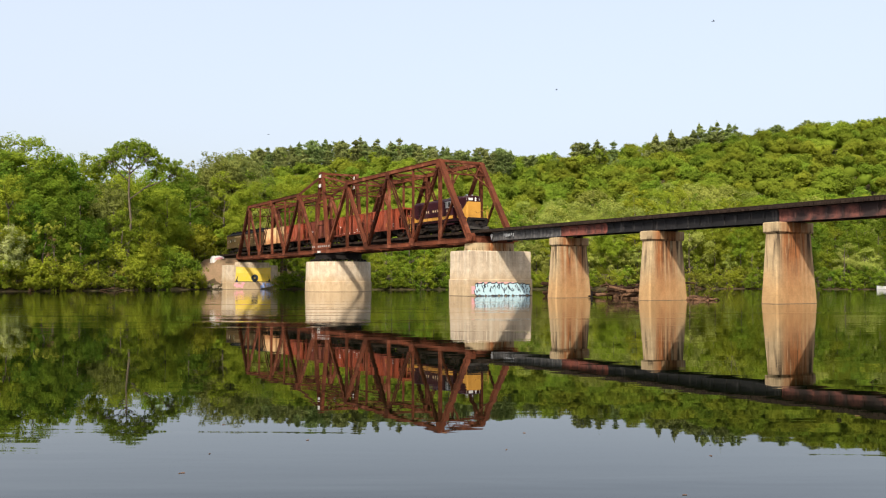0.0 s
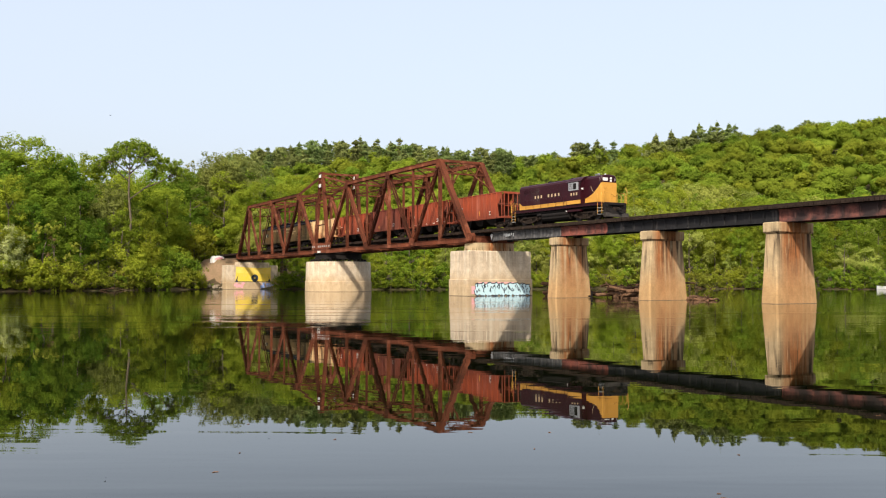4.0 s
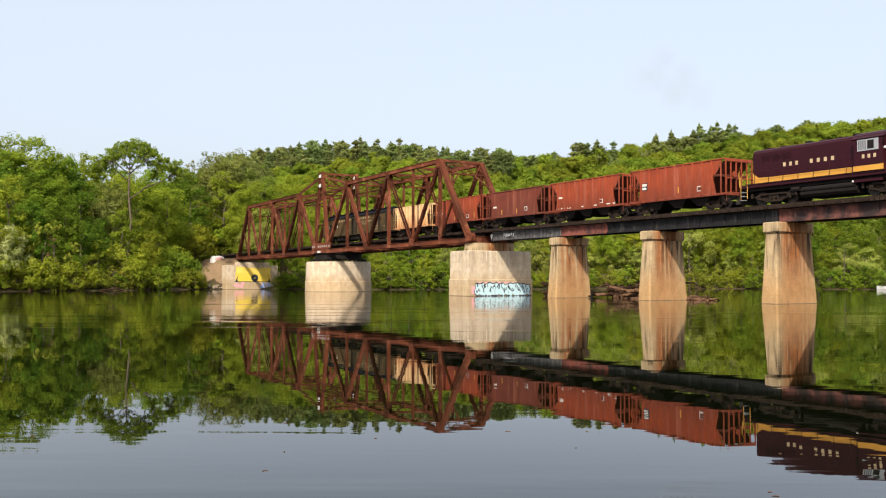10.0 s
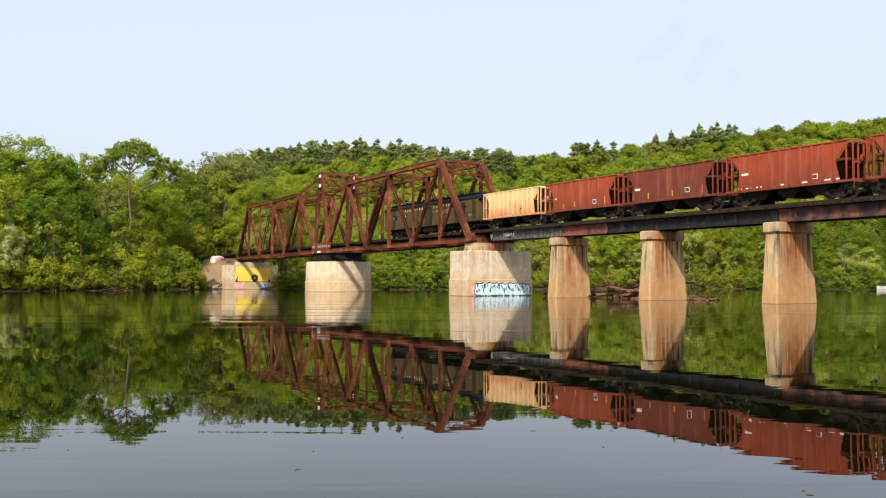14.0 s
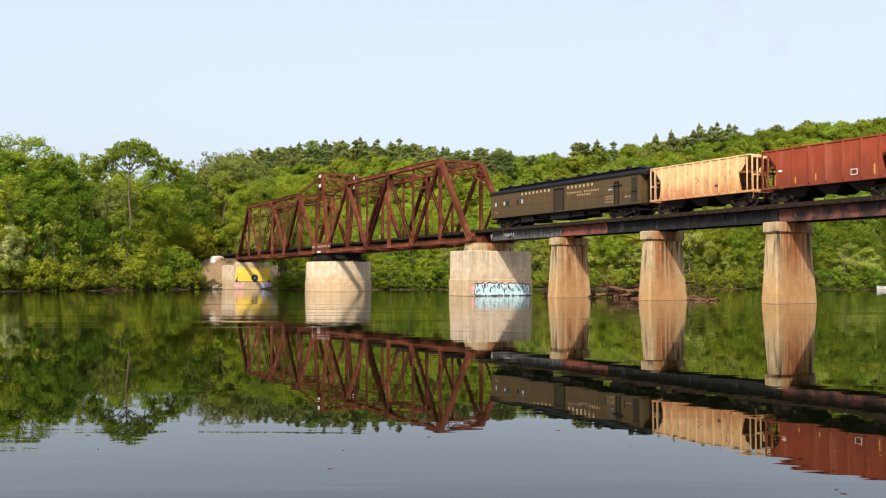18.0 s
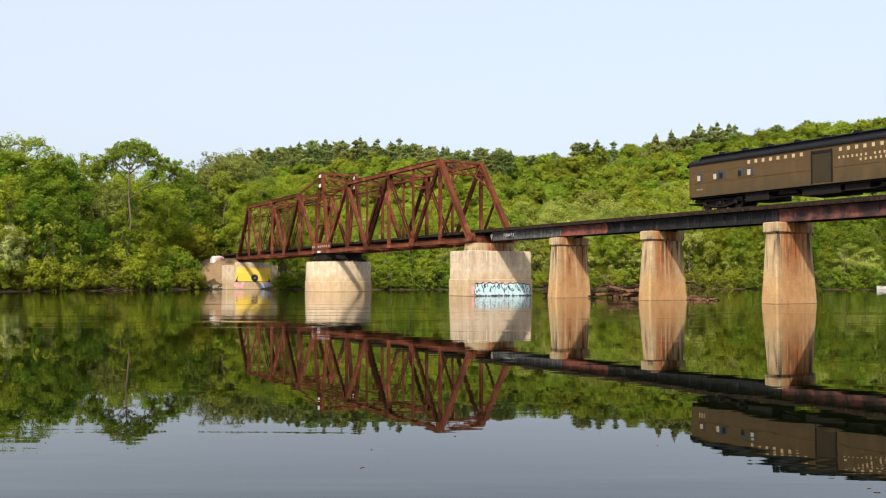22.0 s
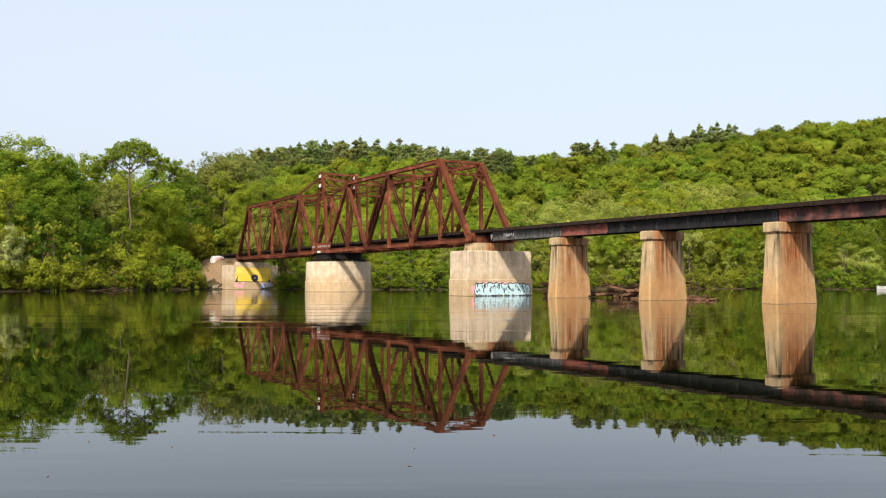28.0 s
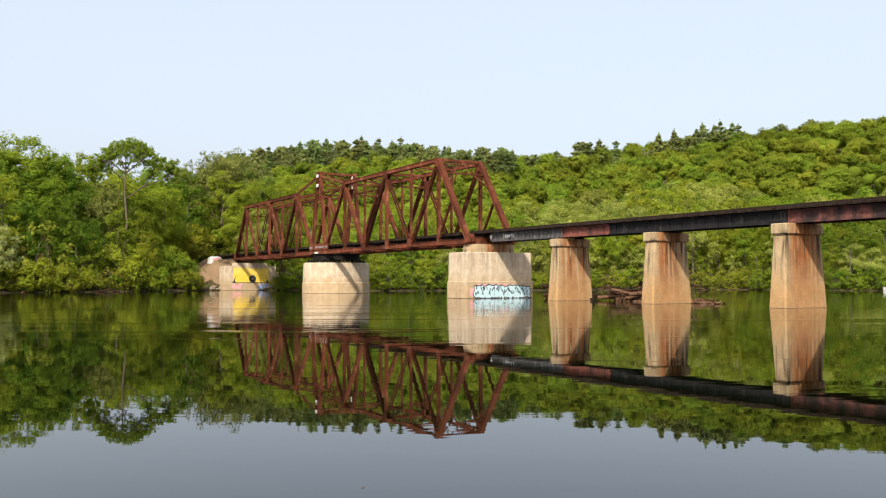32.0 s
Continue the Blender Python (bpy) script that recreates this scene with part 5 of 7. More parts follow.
# ---- small things at the water ----
def driftwood():
    rng = random.Random(31)
    spots = [(6.6, 3.6, 14, 1.25), (9.6, 3.4, 17, 1.35), (12.6, 3.2, 15, 1.3), (18.9, 2.8, 6, 0.25), (-3.8, 4.6, 18, 1.5), (-0.5, 4.6, 13, 0.9)]
    for cx, cy, n, tall in spots:
        for _ in range(n):
            ln, r = rng.uniform(1.4, 4.4), rng.uniform(0.06, 0.21)
            ln *= 0.42 if n == 6 else 1.0
            turn, tilt = rng.gauss(40, 24), rng.gauss(0, 4)
            m = Mesh()
            pts = [(-ln / 2 + ln * i / 4, rng.uniform(-0.12, 0.12), rng.uniform(-0.1, 0.12)) for i in range(5)]
            m.tube(pts, [r, r * 0.95, r * 0.85, r * 0.7, r * 0.45], 8)
            for _ in range(rng.randrange(0, 3)):
                q = rng.choice(pts[1:])
                m.tube([q, (q[0] + rng.uniform(0.2, 0.7), q[1] + rng.uniform(-0.4, 0.4), q[2] + rng.uniform(0.05, 0.35))], [r * 0.4, r * 0.12], 5)
            if rng.random() < 0.3:
                for k in range(6):
                    g = k * 1.05
                    m.tube([pts[0], (pts[0][0] - 0.3, 0.55 * math.cos(g), 0.55 * math.sin(g))], [r * 0.5, 0.03], 5)
            ob = part("driftwood_log", m, DRIFT, smooth=True)
            ob.matrix_basis = pose(cx + rng.uniform(-1.3, 1.3), cy + rng.uniform(-0.8, 1.4), rng.uniform(-0.05, tall), 0, tilt, turn)
            tagged(ob, "grey-brown driftwood log jammed at the bridge piers", "log", "driftwood logs")
    m = Mesh().tube([(0, 0, -0.6), (0.02, 0, 0.7)], 0.11, 8).tube([(-0.5, 0.1, 0.15), (0, 0, 0.12)], 0.1, 8)
    ob = part("mooring_stump", m, DARK_IRON)
    ob.matrix_basis = pose(5.0, 1.6, 0)
    tagged(ob, "short dark stump standing in the water by a pier", "stump")
    # fallen branches along the far bank
    for a in (-0.47, -0.385, -0.368, 0.29, 0.305, 0.325, 0.35, 0.262):
        m = Mesh()
        for k in range(3):
            m.tube([(rng.uniform(-1.5, 0), rng.uniform(-0.3, 0.3), 0.1), (rng.uniform(0, 1), rng.uniform(-0.3, 0.3), rng.uniform(0.1, 0.6)), (rng.uniform(1, 2.6), rng.uniform(-0.8, 0.8), rng.uniform(0.1, 0.7))], [0.09, 0.06, 0.02], 6)
        ob = part("fallen_branch", m, DRIFT)
        d = shore(a) - 0.6
        x, y = land(a * d, d)
        ob.matrix_basis = pose(x, y, 0, 0, 0, rng.uniform(0, 360))
        tagged(ob, "bare bleached fallen branch at the water's edge", "branch", "fallen branches")
    # riprap stones by the far pier
    for k in range(44):
        r = rng.uniform(0.2, 0.46)
        m = Mesh()
        ring = lambda q, z: [(q * math.cos(g) * rng.uniform(0.75, 1.2), q * math.sin(g) * rng.uniform(0.75, 1.2), z) for g in (i * 1.05 for i in range(6))]
        m.loft([ring(r * 0.7, -r * 0.5), ring(r, 0), ring(r * 0.6, r * 0.55)])
        ob = part("riprap_stone", m, STONE)
        s, w = -103.0 + rng.uniform(-1.2, 1.2), rng.uniform(-11, -5.4)
        dd = (s - EYE[0]) * F2.x + (w - EYE[1]) * F2.y
        uu = (s - EYE[0]) * R2.x + (w - EYE[1]) * R2.y
        ob.matrix_basis = pose(s, w, max(0.05, ground_height(uu, dd)) + 0.25, 0, 0, rng.uniform(0, 360))
        tagged(ob, "pale broken riprap stone on the bank", "stone", "riprap stones")


def painted_block():
    t = thing("concrete_block", "white-painted concrete block with pink graffiti on the embankment", "block", at=pose(-110, -4.95, 6.1, 0, 0, 8))
    part("block_body", Mesh().loft([rect_ring(0, 0, 0.9, 1.25, -0.6, 0.1), rect_ring(0, 0, 0.85, 1.2, 0.5, 0.1), rect_ring(0, 0, 0.55, 0.8, 0.9, 0.1)]), WHITE_PAINT, t)
    part("graffiti_patch", Mesh().extrude([(-0.8, 0.1), (0.15, 0.05), (0.4, 0.3), (0.9, 0.2), (0.8, 0.55), (0.1, 0.6), (-0.7, 0.45)], 0.9, 0.93, "x"), PINK, t, "pink spray paint")


def boat():
    x, y = land(0.5150 * 172, 172)
    t = thing("motor_boat", "small white motor boat moored at the wooded bank", "boat", at=pose(x, y, 0, 0, 0, 60.4))
    sec = lambda q, w, z: [(q, -w, z), (q, -w * 0.9, 0.05), (q, 0, -0.25), (q, w * 0.9, 0.05), (q, w, z)]
    part("hull", Mesh().loft([sec(-3.4, 0.12, 0.82), sec(-2.4, 0.7, 0.75), sec(-0.5, 1.05, 0.68), sec(2.6, 1.05, 0.62)]), HULL, t)
    part("gunwale", Mesh().tube([(-3.4, -0.12, 0.84), (-2.4, -0.72, 0.77), (-0.5, -1.07, 0.70), (2.6, -1.07, 0.64)], 0.05, 6), DARK_IRON, t)
    part("windshield", Mesh().extrude([(-0.9, 0.75), (-0.3, 1.35), (-0.25, 1.35), (-0.8, 0.75)], -0.9, 0.9), GLASS, t)
    part("seat", Mesh().box(0.2, 0.9, -0.8, 0.8, 0.6, 1.1, 0.06), DARK_IRON, t)
    part("canopy", Mesh().box(-0.6, 1.6, -0.95, 0.95, 1.75, 1.82, 0.03), DARK_IRON, t, "dark folded canopy")
    for q in (-0.5, 1.5):
        for k in (-1, 1):
            part("canopy_pole", Mesh().tube([(q, 0.95 * k, 0.7), (q, 0.9 * k, 1.76)], 0.025, 5), GREY_METAL, t)
    part("outboard_motor", Mesh().box(2.6, 3.0, -0.2, 0.2, 0.3, 1.2, 0.08), DARK_IRON, t)


DRIFTERS = []


def flecks():
    rng = random.Random(12)
    for k in range(16):
        d = rng.uniform(6.6, 11)
        u = rng.uniform(-0.75, 0.5) * d
        m = Mesh()
        if k % 3:
            ln = rng.uniform(0.015, 0.04)
            m.tube([(-ln, 0, 0.002), (0, rng.uniform(-0.02, 0.02), 0.004), (ln, 0, 0.002)], 0.003, 5)
        else:
            m.extrude([(-0.015, 0), (-0.006, 0.006), (0.012, 0.005), (0.018, 0), (0.009, -0.006), (-0.009, -0.005)], 0.001, 0.005, "z")
        ob = part("floating_twig" if k % 3 else "floating_leaf", m, DRIFT)
        tagged(ob, "small dark twig drifting on the calm water" if k % 3 else "small brown leaf drifting on the calm water", "debris", "floating debris")
        DRIFTERS.append((ob, u, d, rng.uniform(0, 180)))


WISPS = []


def smoke():
    m = bpy.data.materials.new("thin_grey_smoke")
    m.use_nodes = True
    nt = m.node_tree
    out = nt.nodes["Material Output"]
    nt.nodes.remove(nt.nodes["Principled BSDF"])
    tr, df, mx = nt.nodes.new("ShaderNodeBsdfTransparent"), nt.nodes.new("ShaderNodeBsdfDiffuse"), nt.nodes.new("ShaderNodeMixShader")
    df.inputs["Color"].default_value = (0.27, 0.245, 0.205, 1)
    sco, sln, sfade = nt.nodes.new("ShaderNodeTexCoord"), nt.nodes.new("ShaderNodeVectorMath"), nt.nodes.new("ShaderNodeMapRange")
    sln.operation, sfade.interpolation_type = "LENGTH", "SMOOTHSTEP"
    sfade.inputs["From Max"].default_value, sfade.inputs["To Min"].default_value, sfade.inputs["To Max"].default_value = 0.97, 0.105, 0.0
    nt.links.new(sco.outputs["Object"], sln.inputs[0])
    nt.links.new(sln.outputs["Value"], sfade.inputs["Value"])
    nt.links.new(sfade.outputs[0], mx.inputs[0])
    nt.links.new(tr.outputs[0], mx.inputs[1])
    nt.links.new(df.outputs[0], mx.inputs[2])
    nt.links.new(mx.outputs[0], out.inputs["Surface"])
    t = thing("exhaust_smoke", "faint thin grey puff of diesel exhaust smoke", "smoke")
    rng = random.Random(6)
    for k in range(7):
        q = Mesh()
        r = rng.uniform(1.0, 1.06)
        ring = [(r * math.cos(g) * rng.uniform(0.9, 1.0), r * math.sin(g) * rng.uniform(0.9, 1.0)) for g in (i * 2 * math.pi / 12 for i in range(12))]
        q.add([(R2.x * p[0], R2.y * p[0], p[1]) for p in ring], [tuple(range(12))])
        ob = part("smoke_wisp", q, m, t)
        ob.visible_shadow = False
        ob.scale = (rng.uniform(1.7, 2.7),) * 3
        spread = math.sqrt((k + 0.5) / 7)
        a, b = spread * math.cos(2.4 * k), spread * math.sin(2.4 * k)
        WISPS.append((ob, -3.6 * k, a, b, k / 7))


FLIERS, FLAPS = [], []                 # (bird, its way: seconds, side slope, rise, and its distance), (wing, side, phase)


def birds():
    ways = (
        (80, ((0, -0.2007, 0.1685), (0.2, -0.2202, 0.1692), (1, -0.2968, 0.1725), (1.6, -0.3579, 0.1764), (2, -0.4047, 0.181), (2.4, -0.4569, 0.1862), (3, -0.5352, 0.1935))),
        (75, ((0, 0.1307, 0.22), (0.2, 0.093, 0.2174), (1, -0.0377, 0.2108), (1.6, -0.1164, 0.1943), (2, -0.1841, 0.1857), (2.4, -0.2655, 0.1883), (3, -0.3707, 0.1962), (3.4, -0.433, 0.2115), (4, -0.5378, 0.2267))),
        (95, ((0, 0.5494, 0.1605), (1.6, 0.2575, 0.1731), (2, 0.1814, 0.1777), (2.4, 0.1054, 0.1823), (3, -0.0156, 0.1605), (4, -0.1976, 0.144))),
        (60, ((0, 0.3121, 0.2997), (0.2, 0.339, 0.299), (1, 0.4519, 0.2976), (1.6, 0.5393, 0.2963))),
        (100, ((0, 0.303, 0.1526), (1, 0.1923, 0.1645), (2.4, -0.1066, 0.1672), (3, -0.2072, 0.1705), (3.4, -0.2754, 0.1777), (4.5, -0.4708, 0.2002), (5, -0.5491, 0.2068))),
        (20, ((29.0, -0.6364, 0.3129), (29.2, -0.4649, 0.2497), (29.4, -0.2974, 0.1962), (29.6, -0.1277, 0.146), (29.8, 0.0364, 0.1076))))
    for k, (dist, way) in enumerate(ways):
        t = thing("bird", "small dark swallow flying over the river", "bird", "swallows in flight")
        span = 0.16
        part("body", Mesh().tube([(0.10, 0, 0), (0.07, 0, 0.01), (0.0, 0, 0.008), (-0.07, 0, 0.0), (-0.10, 0, 0.0)], [0.006, 0.020, 0.025, 0.014, 0.004], 8), INK, t, smooth=True)
        part("tail", Mesh().extrude([(-0.09, -0.012), (-0.09, 0.012), (-0.17, 0.035), (-0.13, 0.0), (-0.17, -0.035)], -0.002, 0.002, "z"), INK, t)
        for sg in (-1, 1):
            w = part("wing", Mesh().extrude([(0.04, 0), (0.035, sg * 0.07), (-0.02, sg * span), (-0.05, sg * span * 1.05), (-0.03, sg * 0.06), (-0.035, 0)], -0.003, 0.003, "z"), INK, t)
            w.matrix_basis = pose(0, sg * 0.02, 0.012)
            FLAPS.append((w, sg, 0.37 * k, way[0][0], way[-1][0]))
        FLIERS.append((t, way, dist))


driftwood()
painted_block()
boat()
flecks()
smoke()
birds()


# ---- the train: each car stands on its rail tops at z = 0, nose towards +x ----
MOVERS, WHEELS = [], []                # (thing, offset behind the engine's middle, half bogie spacing), (wheelset, radius)


def bogie(parent, x, axles, base, radius, y_side, mat=TRUCK, heavy=False):
    """A truck: side frames with journal boxes and springs, bolster, and turning wheelsets."""
    ob = part("bogie", Mesh(), mat, parent)
    m = Mesh()
    xs = [-base / 2 + base * i / (axles - 1) for i in range(axles)]
    for k in (-1, 1):
        y = k * y_side
        zt = radius + (0.22 if heavy else 0.16)
        bar = [(xs[0] - 0.4, radius + 0.1), (xs[0] + 0.3, zt + 0.06), (xs[-1] - 0.3, zt + 0.06), (xs[-1] + 0.4, radius + 0.1)]
        low = [(xs[0], radius - 0.02), (-0.4, radius - 0.26), (0.4, radius - 0.26), (xs[-1], radius - 0.02)]
        for line, thick in ((bar, 0.13), (low, 0.11)):
            for p, q in zip(line, line[1:]):
                m.beam((p[0], y, p[1]), (q[0], y, q[1]), 0.13, thick)
        m.box(xs[0] + 0.1, xs[-1] - 0.1, y - k * 0.10 - 0.02, y - k * 0.10 + 0.02, radius - 0.16, zt)
        for c in (-0.36, 0.36):
            m.box(c - 0.05, c + 0.05, y - 0.06, y + 0.06, radius - 0.26, zt + 0.05)
        for xa in xs:
            m.box(xa - 0.16, xa + 0.16, y + k * 0.05 - 0.1, y + k * 0.05 + 0.1, radius - 0.15, radius + 0.17, 0.03)
            m.tube([(xa, y + k * 0.12, radius), (xa, y + k * 0.2, radius)], 0.1, 8)
        for c in ((-0.2, 0, 0.2) if not heavy else (-0.35, 0.0, 0.35)):
            m.tube([(c, y, radius - 0.27), (c, y, radius + 0.1)], 0.085, 8)
        if heavy:
            m.box(-0.75, 0.75, y - 0.12, y + 0.12, radius - 0.33, radius - 0.22, 0.02)
            for xa in (xs[0] - 0.62, xs[-1] + 0.62):
                m.tube([(xa, y - 0.05, radius + 0.05), (xa, y - 0.05, radius + 0.4)], 0.1, 8)
    m.box(-0.25, 0.25, -y_side, y_side, radius + 0.0, radius + 0.3)
    ob.data = m.data("bogie", mat)
    ob.matrix_basis = pose(x, 0, 0)
    w = Mesh().tube([(0, -0.95, 0), (0, 0.95, 0)], 0.08, 8)
    for k in (-1, 1):
        w.tube([(0, k * 0.69, 0), (0, k * 0.72, 0), (0, k * 0.72, 0), (0, k * 0.83, 0)], [radius + 0.03, radius + 0.03, radius, radius], 20)
        for q in range(3):
            a = q * math.pi / 3
            w.beam((0.8 * radius * math.cos(a), k * 0.84, 0.8 * radius * math.sin(a)), (-0.8 * radius * math.cos(a), k * 0.84, -0.8 * radius * math.sin(a)), 0.03, 0.06)
    me = w.data("wheelset", RAIL)
    for xa in xs:
        ws = part("wheelset", me, RAIL, ob)
        ws.matrix_basis = pose(xa, 0, radius)
        WHEELS.append((ws, radius, xa))
    return ob


def coupler(parent, x, sg):
    m = Mesh().box(min(x, x + 0.55 * sg), max(x, x + 0.55 * sg), -0.08, 0.08, 0.78, 0.96, 0.02).box(min(x + 0.45 * sg, x + 0.72 * sg), max(x + 0.45 * sg, x + 0.72 * sg), -0.17, 0.15, 0.74, 1.02, 0.05)
    part("coupler", m, DARK_IRON, parent)
    part("air_hose", Mesh().tube([(x, 0.35, 0.85), (x + 0.25 * sg, 0.35, 0.55), (x + 0.55 * sg, 0.3, 0.5)], 0.03, 6), DARK_IRON, parent)


def letters(parent, name, x0, x1, z, h, y, mat, count, skip=(), label="", thick=0.006, fill=0.36):
    """A line of plain bars in place of lettering."""
    step = (x1 - x0) / count
    for i in range(count):
        if i not in skip:
            a = x0 + i * step
            part(name, Mesh().box(a + step * 0.2, a + step * (0.2 + fill), y - thick, y, z, z + h), mat, parent, label)


def build_locomotive():
    t = thing("diesel_locomotive", "dark maroon road-switcher diesel engine with a golden yellow stripe and nose", "locomotive")
    # underframe and walkway
    part("lower_frame", Mesh().box(-7.4, 7.4, -1.2, 1.2, 1.1, 1.36), DARK_IRON, t)
    part("underframe", Mesh().box(-7.55, 7.55, -1.45, 1.45, 1.34, 1.6, 0.03).box(-7.0, 7.0, -1.5, 1.5, 1.6, 1.66), MAROON, t)
    part("centre_sill", Mesh().box(-7.7, 7.7, -0.45, 0.45, 0.8, 1.14), DARK_IRON, t)
    section = lambda x, w, zr, r: [(x, -w, 1.56), (x, -w, zr - r), (x, -w + r * 0.35, zr - r * 0.35), (x, -w + r, zr), (x, 0, zr + 0.05), (x, w - r, zr), (x, w - r * 0.35, zr - r * 0.35), (x, w, zr - r), (x, w, 1.56)]
    part("long_hood", Mesh().loft([section(-6.75, 0.92, 4.22, 0.3), section(-6.7, 0.95, 4.28, 0.3), section(2.2, 0.95, 4.28, 0.3)]), MAROON, t)
    part("short_hood", Mesh().loft([section(4.35, 0.95, 4.28, 0.3), section(6.7, 0.95, 4.28, 0.3), section(6.8, 0.88, 4.2, 0.3)]), MAROON, t)
    part("cab", Mesh().loft([section(2.2, 1.5, 4.28, 0.52), section(4.35, 1.5, 4.28, 0.52)]), MAROON, t)
    part("cab_roof", Mesh().loft([[(x, y, z) for y, z in ((-1.56, 3.86), (-1.12, 4.24), (-0.5, 4.40), (0.5, 4.40), (1.12, 4.24), (1.56, 3.86), (1.5, 3.8), (1.07, 4.17), (0.5, 4.33), (-0.5, 4.33), (-1.07, 4.17), (-1.5, 3.8))] for x in (2.1, 4.45)]), MAROON, t)
    for k in (-1, 1):
        y = k * 1.505
        w = part("cab_window", Mesh().box(2.5, 4.05, min(y, y + k * 0.02), max(y, y + k * 0.02), 3.02, 3.78, 0.005), GREY_METAL, t, "aluminium framed sliding cab window")
        y2 = y + k * 0.022
        # no opening: a dark sheet paints the shade inside the open half
        part("pane", Mesh().box(3.25, 3.72, min(y2, y2 + k * 0.006), max(y2, y2 + k * 0.006), 3.12, 3.7), DARK_IRON, w, "dark sheet standing for the unlit cab inside an open window")
        for i in range(4):
            x = 2.62 + i * 0.15
            part("louvre", Mesh().box(x, x + 0.05, min(y2, y2 + k * 0.008), max(y2, y2 + k * 0.008), 3.1, 3.72), DARK_IRON, w)
        # hood doors: shallow raised panels, latches
        for i in range(13):
            x = -6.35 + i * 0.64
            yy = k * 0.951
            d = part("hood_door", Mesh().box(x, x + 0.6, min(yy, yy + k * 0.012), max(yy, yy + k * 0.012), 2.15, 3.85, 0.004), MAROON, t)
        for i in range(3):
            x = -5.9 + i * 0.95
            for j in range(6):
                z = 3.3 + j * 0.09
                part("grille_slat", Mesh().box(x, x + 0.75, min(k * 0.965, k * 0.985), max(k * 0.965, k * 0.985), z, z + 0.045), MAROON, t)
        # yellow stripe and flared ends
        yy = k * 0.968
        ya, yb = min(yy, yy + k * 0.01), max(yy, yy + k * 0.01)
        part("stripe", Mesh().extrude([(-6.72, 1.68), (2.15, 1.68), (2.15, 2.1), (-5.3, 2.1), (-6.2, 2.14), (-6.72, 2.5)], ya, yb), YELLOW, t, "golden yellow stripe along the hood")
        part("stripe", Mesh().extrude([(4.4, 1.68), (6.72, 1.68), (6.72, 3.46), (6.45, 3.18), (6.0, 2.84), (5.5, 2.50), (4.95, 2.28), (4.4, 2.12)], ya, yb), YELLOW, t, "yellow sweep rising to the nose")
        # the chamfered corner between the side sweep and the nose front
        corner = [(6.722, k * 0.978), (6.815, k * 0.90), (6.815, k * 0.86), (6.722, k * 0.94)]
        part("stripe", Mesh().extrude(corner, 1.68, 3.5, "z"), YELLOW, t)
        yc = k * 1.503
        part("stripe", Mesh().box(2.18, 4.38, min(yc, yc + k * 0.01), max(yc, yc + k * 0.01), 1.68, 2.04), YELLOW, t)
        # handrails
        rail = Mesh().tube([(-7.4, k * 1.42, 1.55), (-7.4, k * 1.42, 2.55), (-6.9, k * 1.42, 2.6), (2.0, k * 1.42, 2.6), (2.1, k * 1.45, 1.6)], 0.022, 6)
        part("handrail", rail, MAROON, t)
        for i in range(7):
            part("stanchion", Mesh().tube([(-6.2 + i * 1.3, k * 1.42, 1.55), (-6.2 + i * 1.3, k * 1.42, 2.6)], 0.018, 5), MAROON, t)
        for x, sg in ((7.0, 1), (-7.0, -1)):
            for q in (0, 0.62):
                xx = x + sg * (q - 0.15)
                part("grab_rail", Mesh().tube([(xx, k * 1.46, 0.55), (xx, k * 1.46, 2.25), (xx - sg * 0.2, k * 1.35, 2.5)], 0.025, 6), YELLOW, t, "yellow grab rail by the steps")
            for j, z in enumerate((0.45, 0.75, 1.05)):
                part("step", Mesh().box(min(x - 0.12, x + sg * 0.45), max(x - 0.12, x + sg * 0.45), min(k * 1.5, k * 1.2), max(k * 1.5, k * 1.2), z, z + 0.04), GREY_METAL, t)
        # skirt and tank fittings
        part("battery_box", Mesh().box(2.0, 4.2, min(k * 1.0, k * 1.44), max(k * 1.0, k * 1.44), 0.95, 1.14, 0.02), MAROON, t)
        part("air_reservoir", Mesh().tube([(-2.1, k * 1.18, 0.86), (2.2, k * 1.18, 0.86)], 0.2, 12), DARK_IRON, t)
        part("brake_cylinder", Mesh().tube([(-3.0, k * 1.2, 0.95), (-2.3, k * 1.2, 0.95)], 0.17, 10), DARK_IRON, t)
        part("frame_light", Mesh().box(2.05, 2.17, min(k * 1.44, k * 1.47), max(k * 1.44, k * 1.47), 1.0, 1.12), WHITE_PAINT, t)
        part("mirror_arm", Mesh().tube([(4.3, k * 1.5, 3.3), (4.5, k * 1.62, 3.5), (4.55, k * 1.62, 3.9)], 0.025, 6), DARK_IRON, t)
        part("class_light", Mesh().tube([(4.36, k * 1.35, 3.1), (4.5, k * 1.35, 3.1)], 0.09, 10), WHITE_PAINT, t)
    part("fuel_tank", Mesh().loft([[(x, y, z) for y, z in ((-1.15, 0.3), (-1.3, 0.5), (-1.3, 0.7), (-0.9, 1.1), (0.9, 1.1), (1.3, 0.7), (1.3, 0.5), (1.15, 0.3))] for x in (-2.2, 2.3)]), DARK_IRON, t)
    # nose: yellow front sheet, maroon top with number boards and lamps
    part("nose_panel", Mesh().extrude([(-0.86, 1.68), (0.86, 1.68), (0.86, 3.56), (-0.86, 3.56)], 6.80, 6.815, "x"), YELLOW, t, "yellow nose front")
    part("nose_door", Mesh().box(6.815, 6.83, -0.3, 0.3, 1.7, 3.4, 0.01), YELLOW, t)
    for k in (-1, 1):
        nb = part("number_board", Mesh().extrude([(6.62, k * 0.965), (6.82, k * 0.72), (6.80, k * 0.70), (6.60, k * 0.945)], 3.72, 4.0, "z"), WHITE_PAINT, t, "white number board")
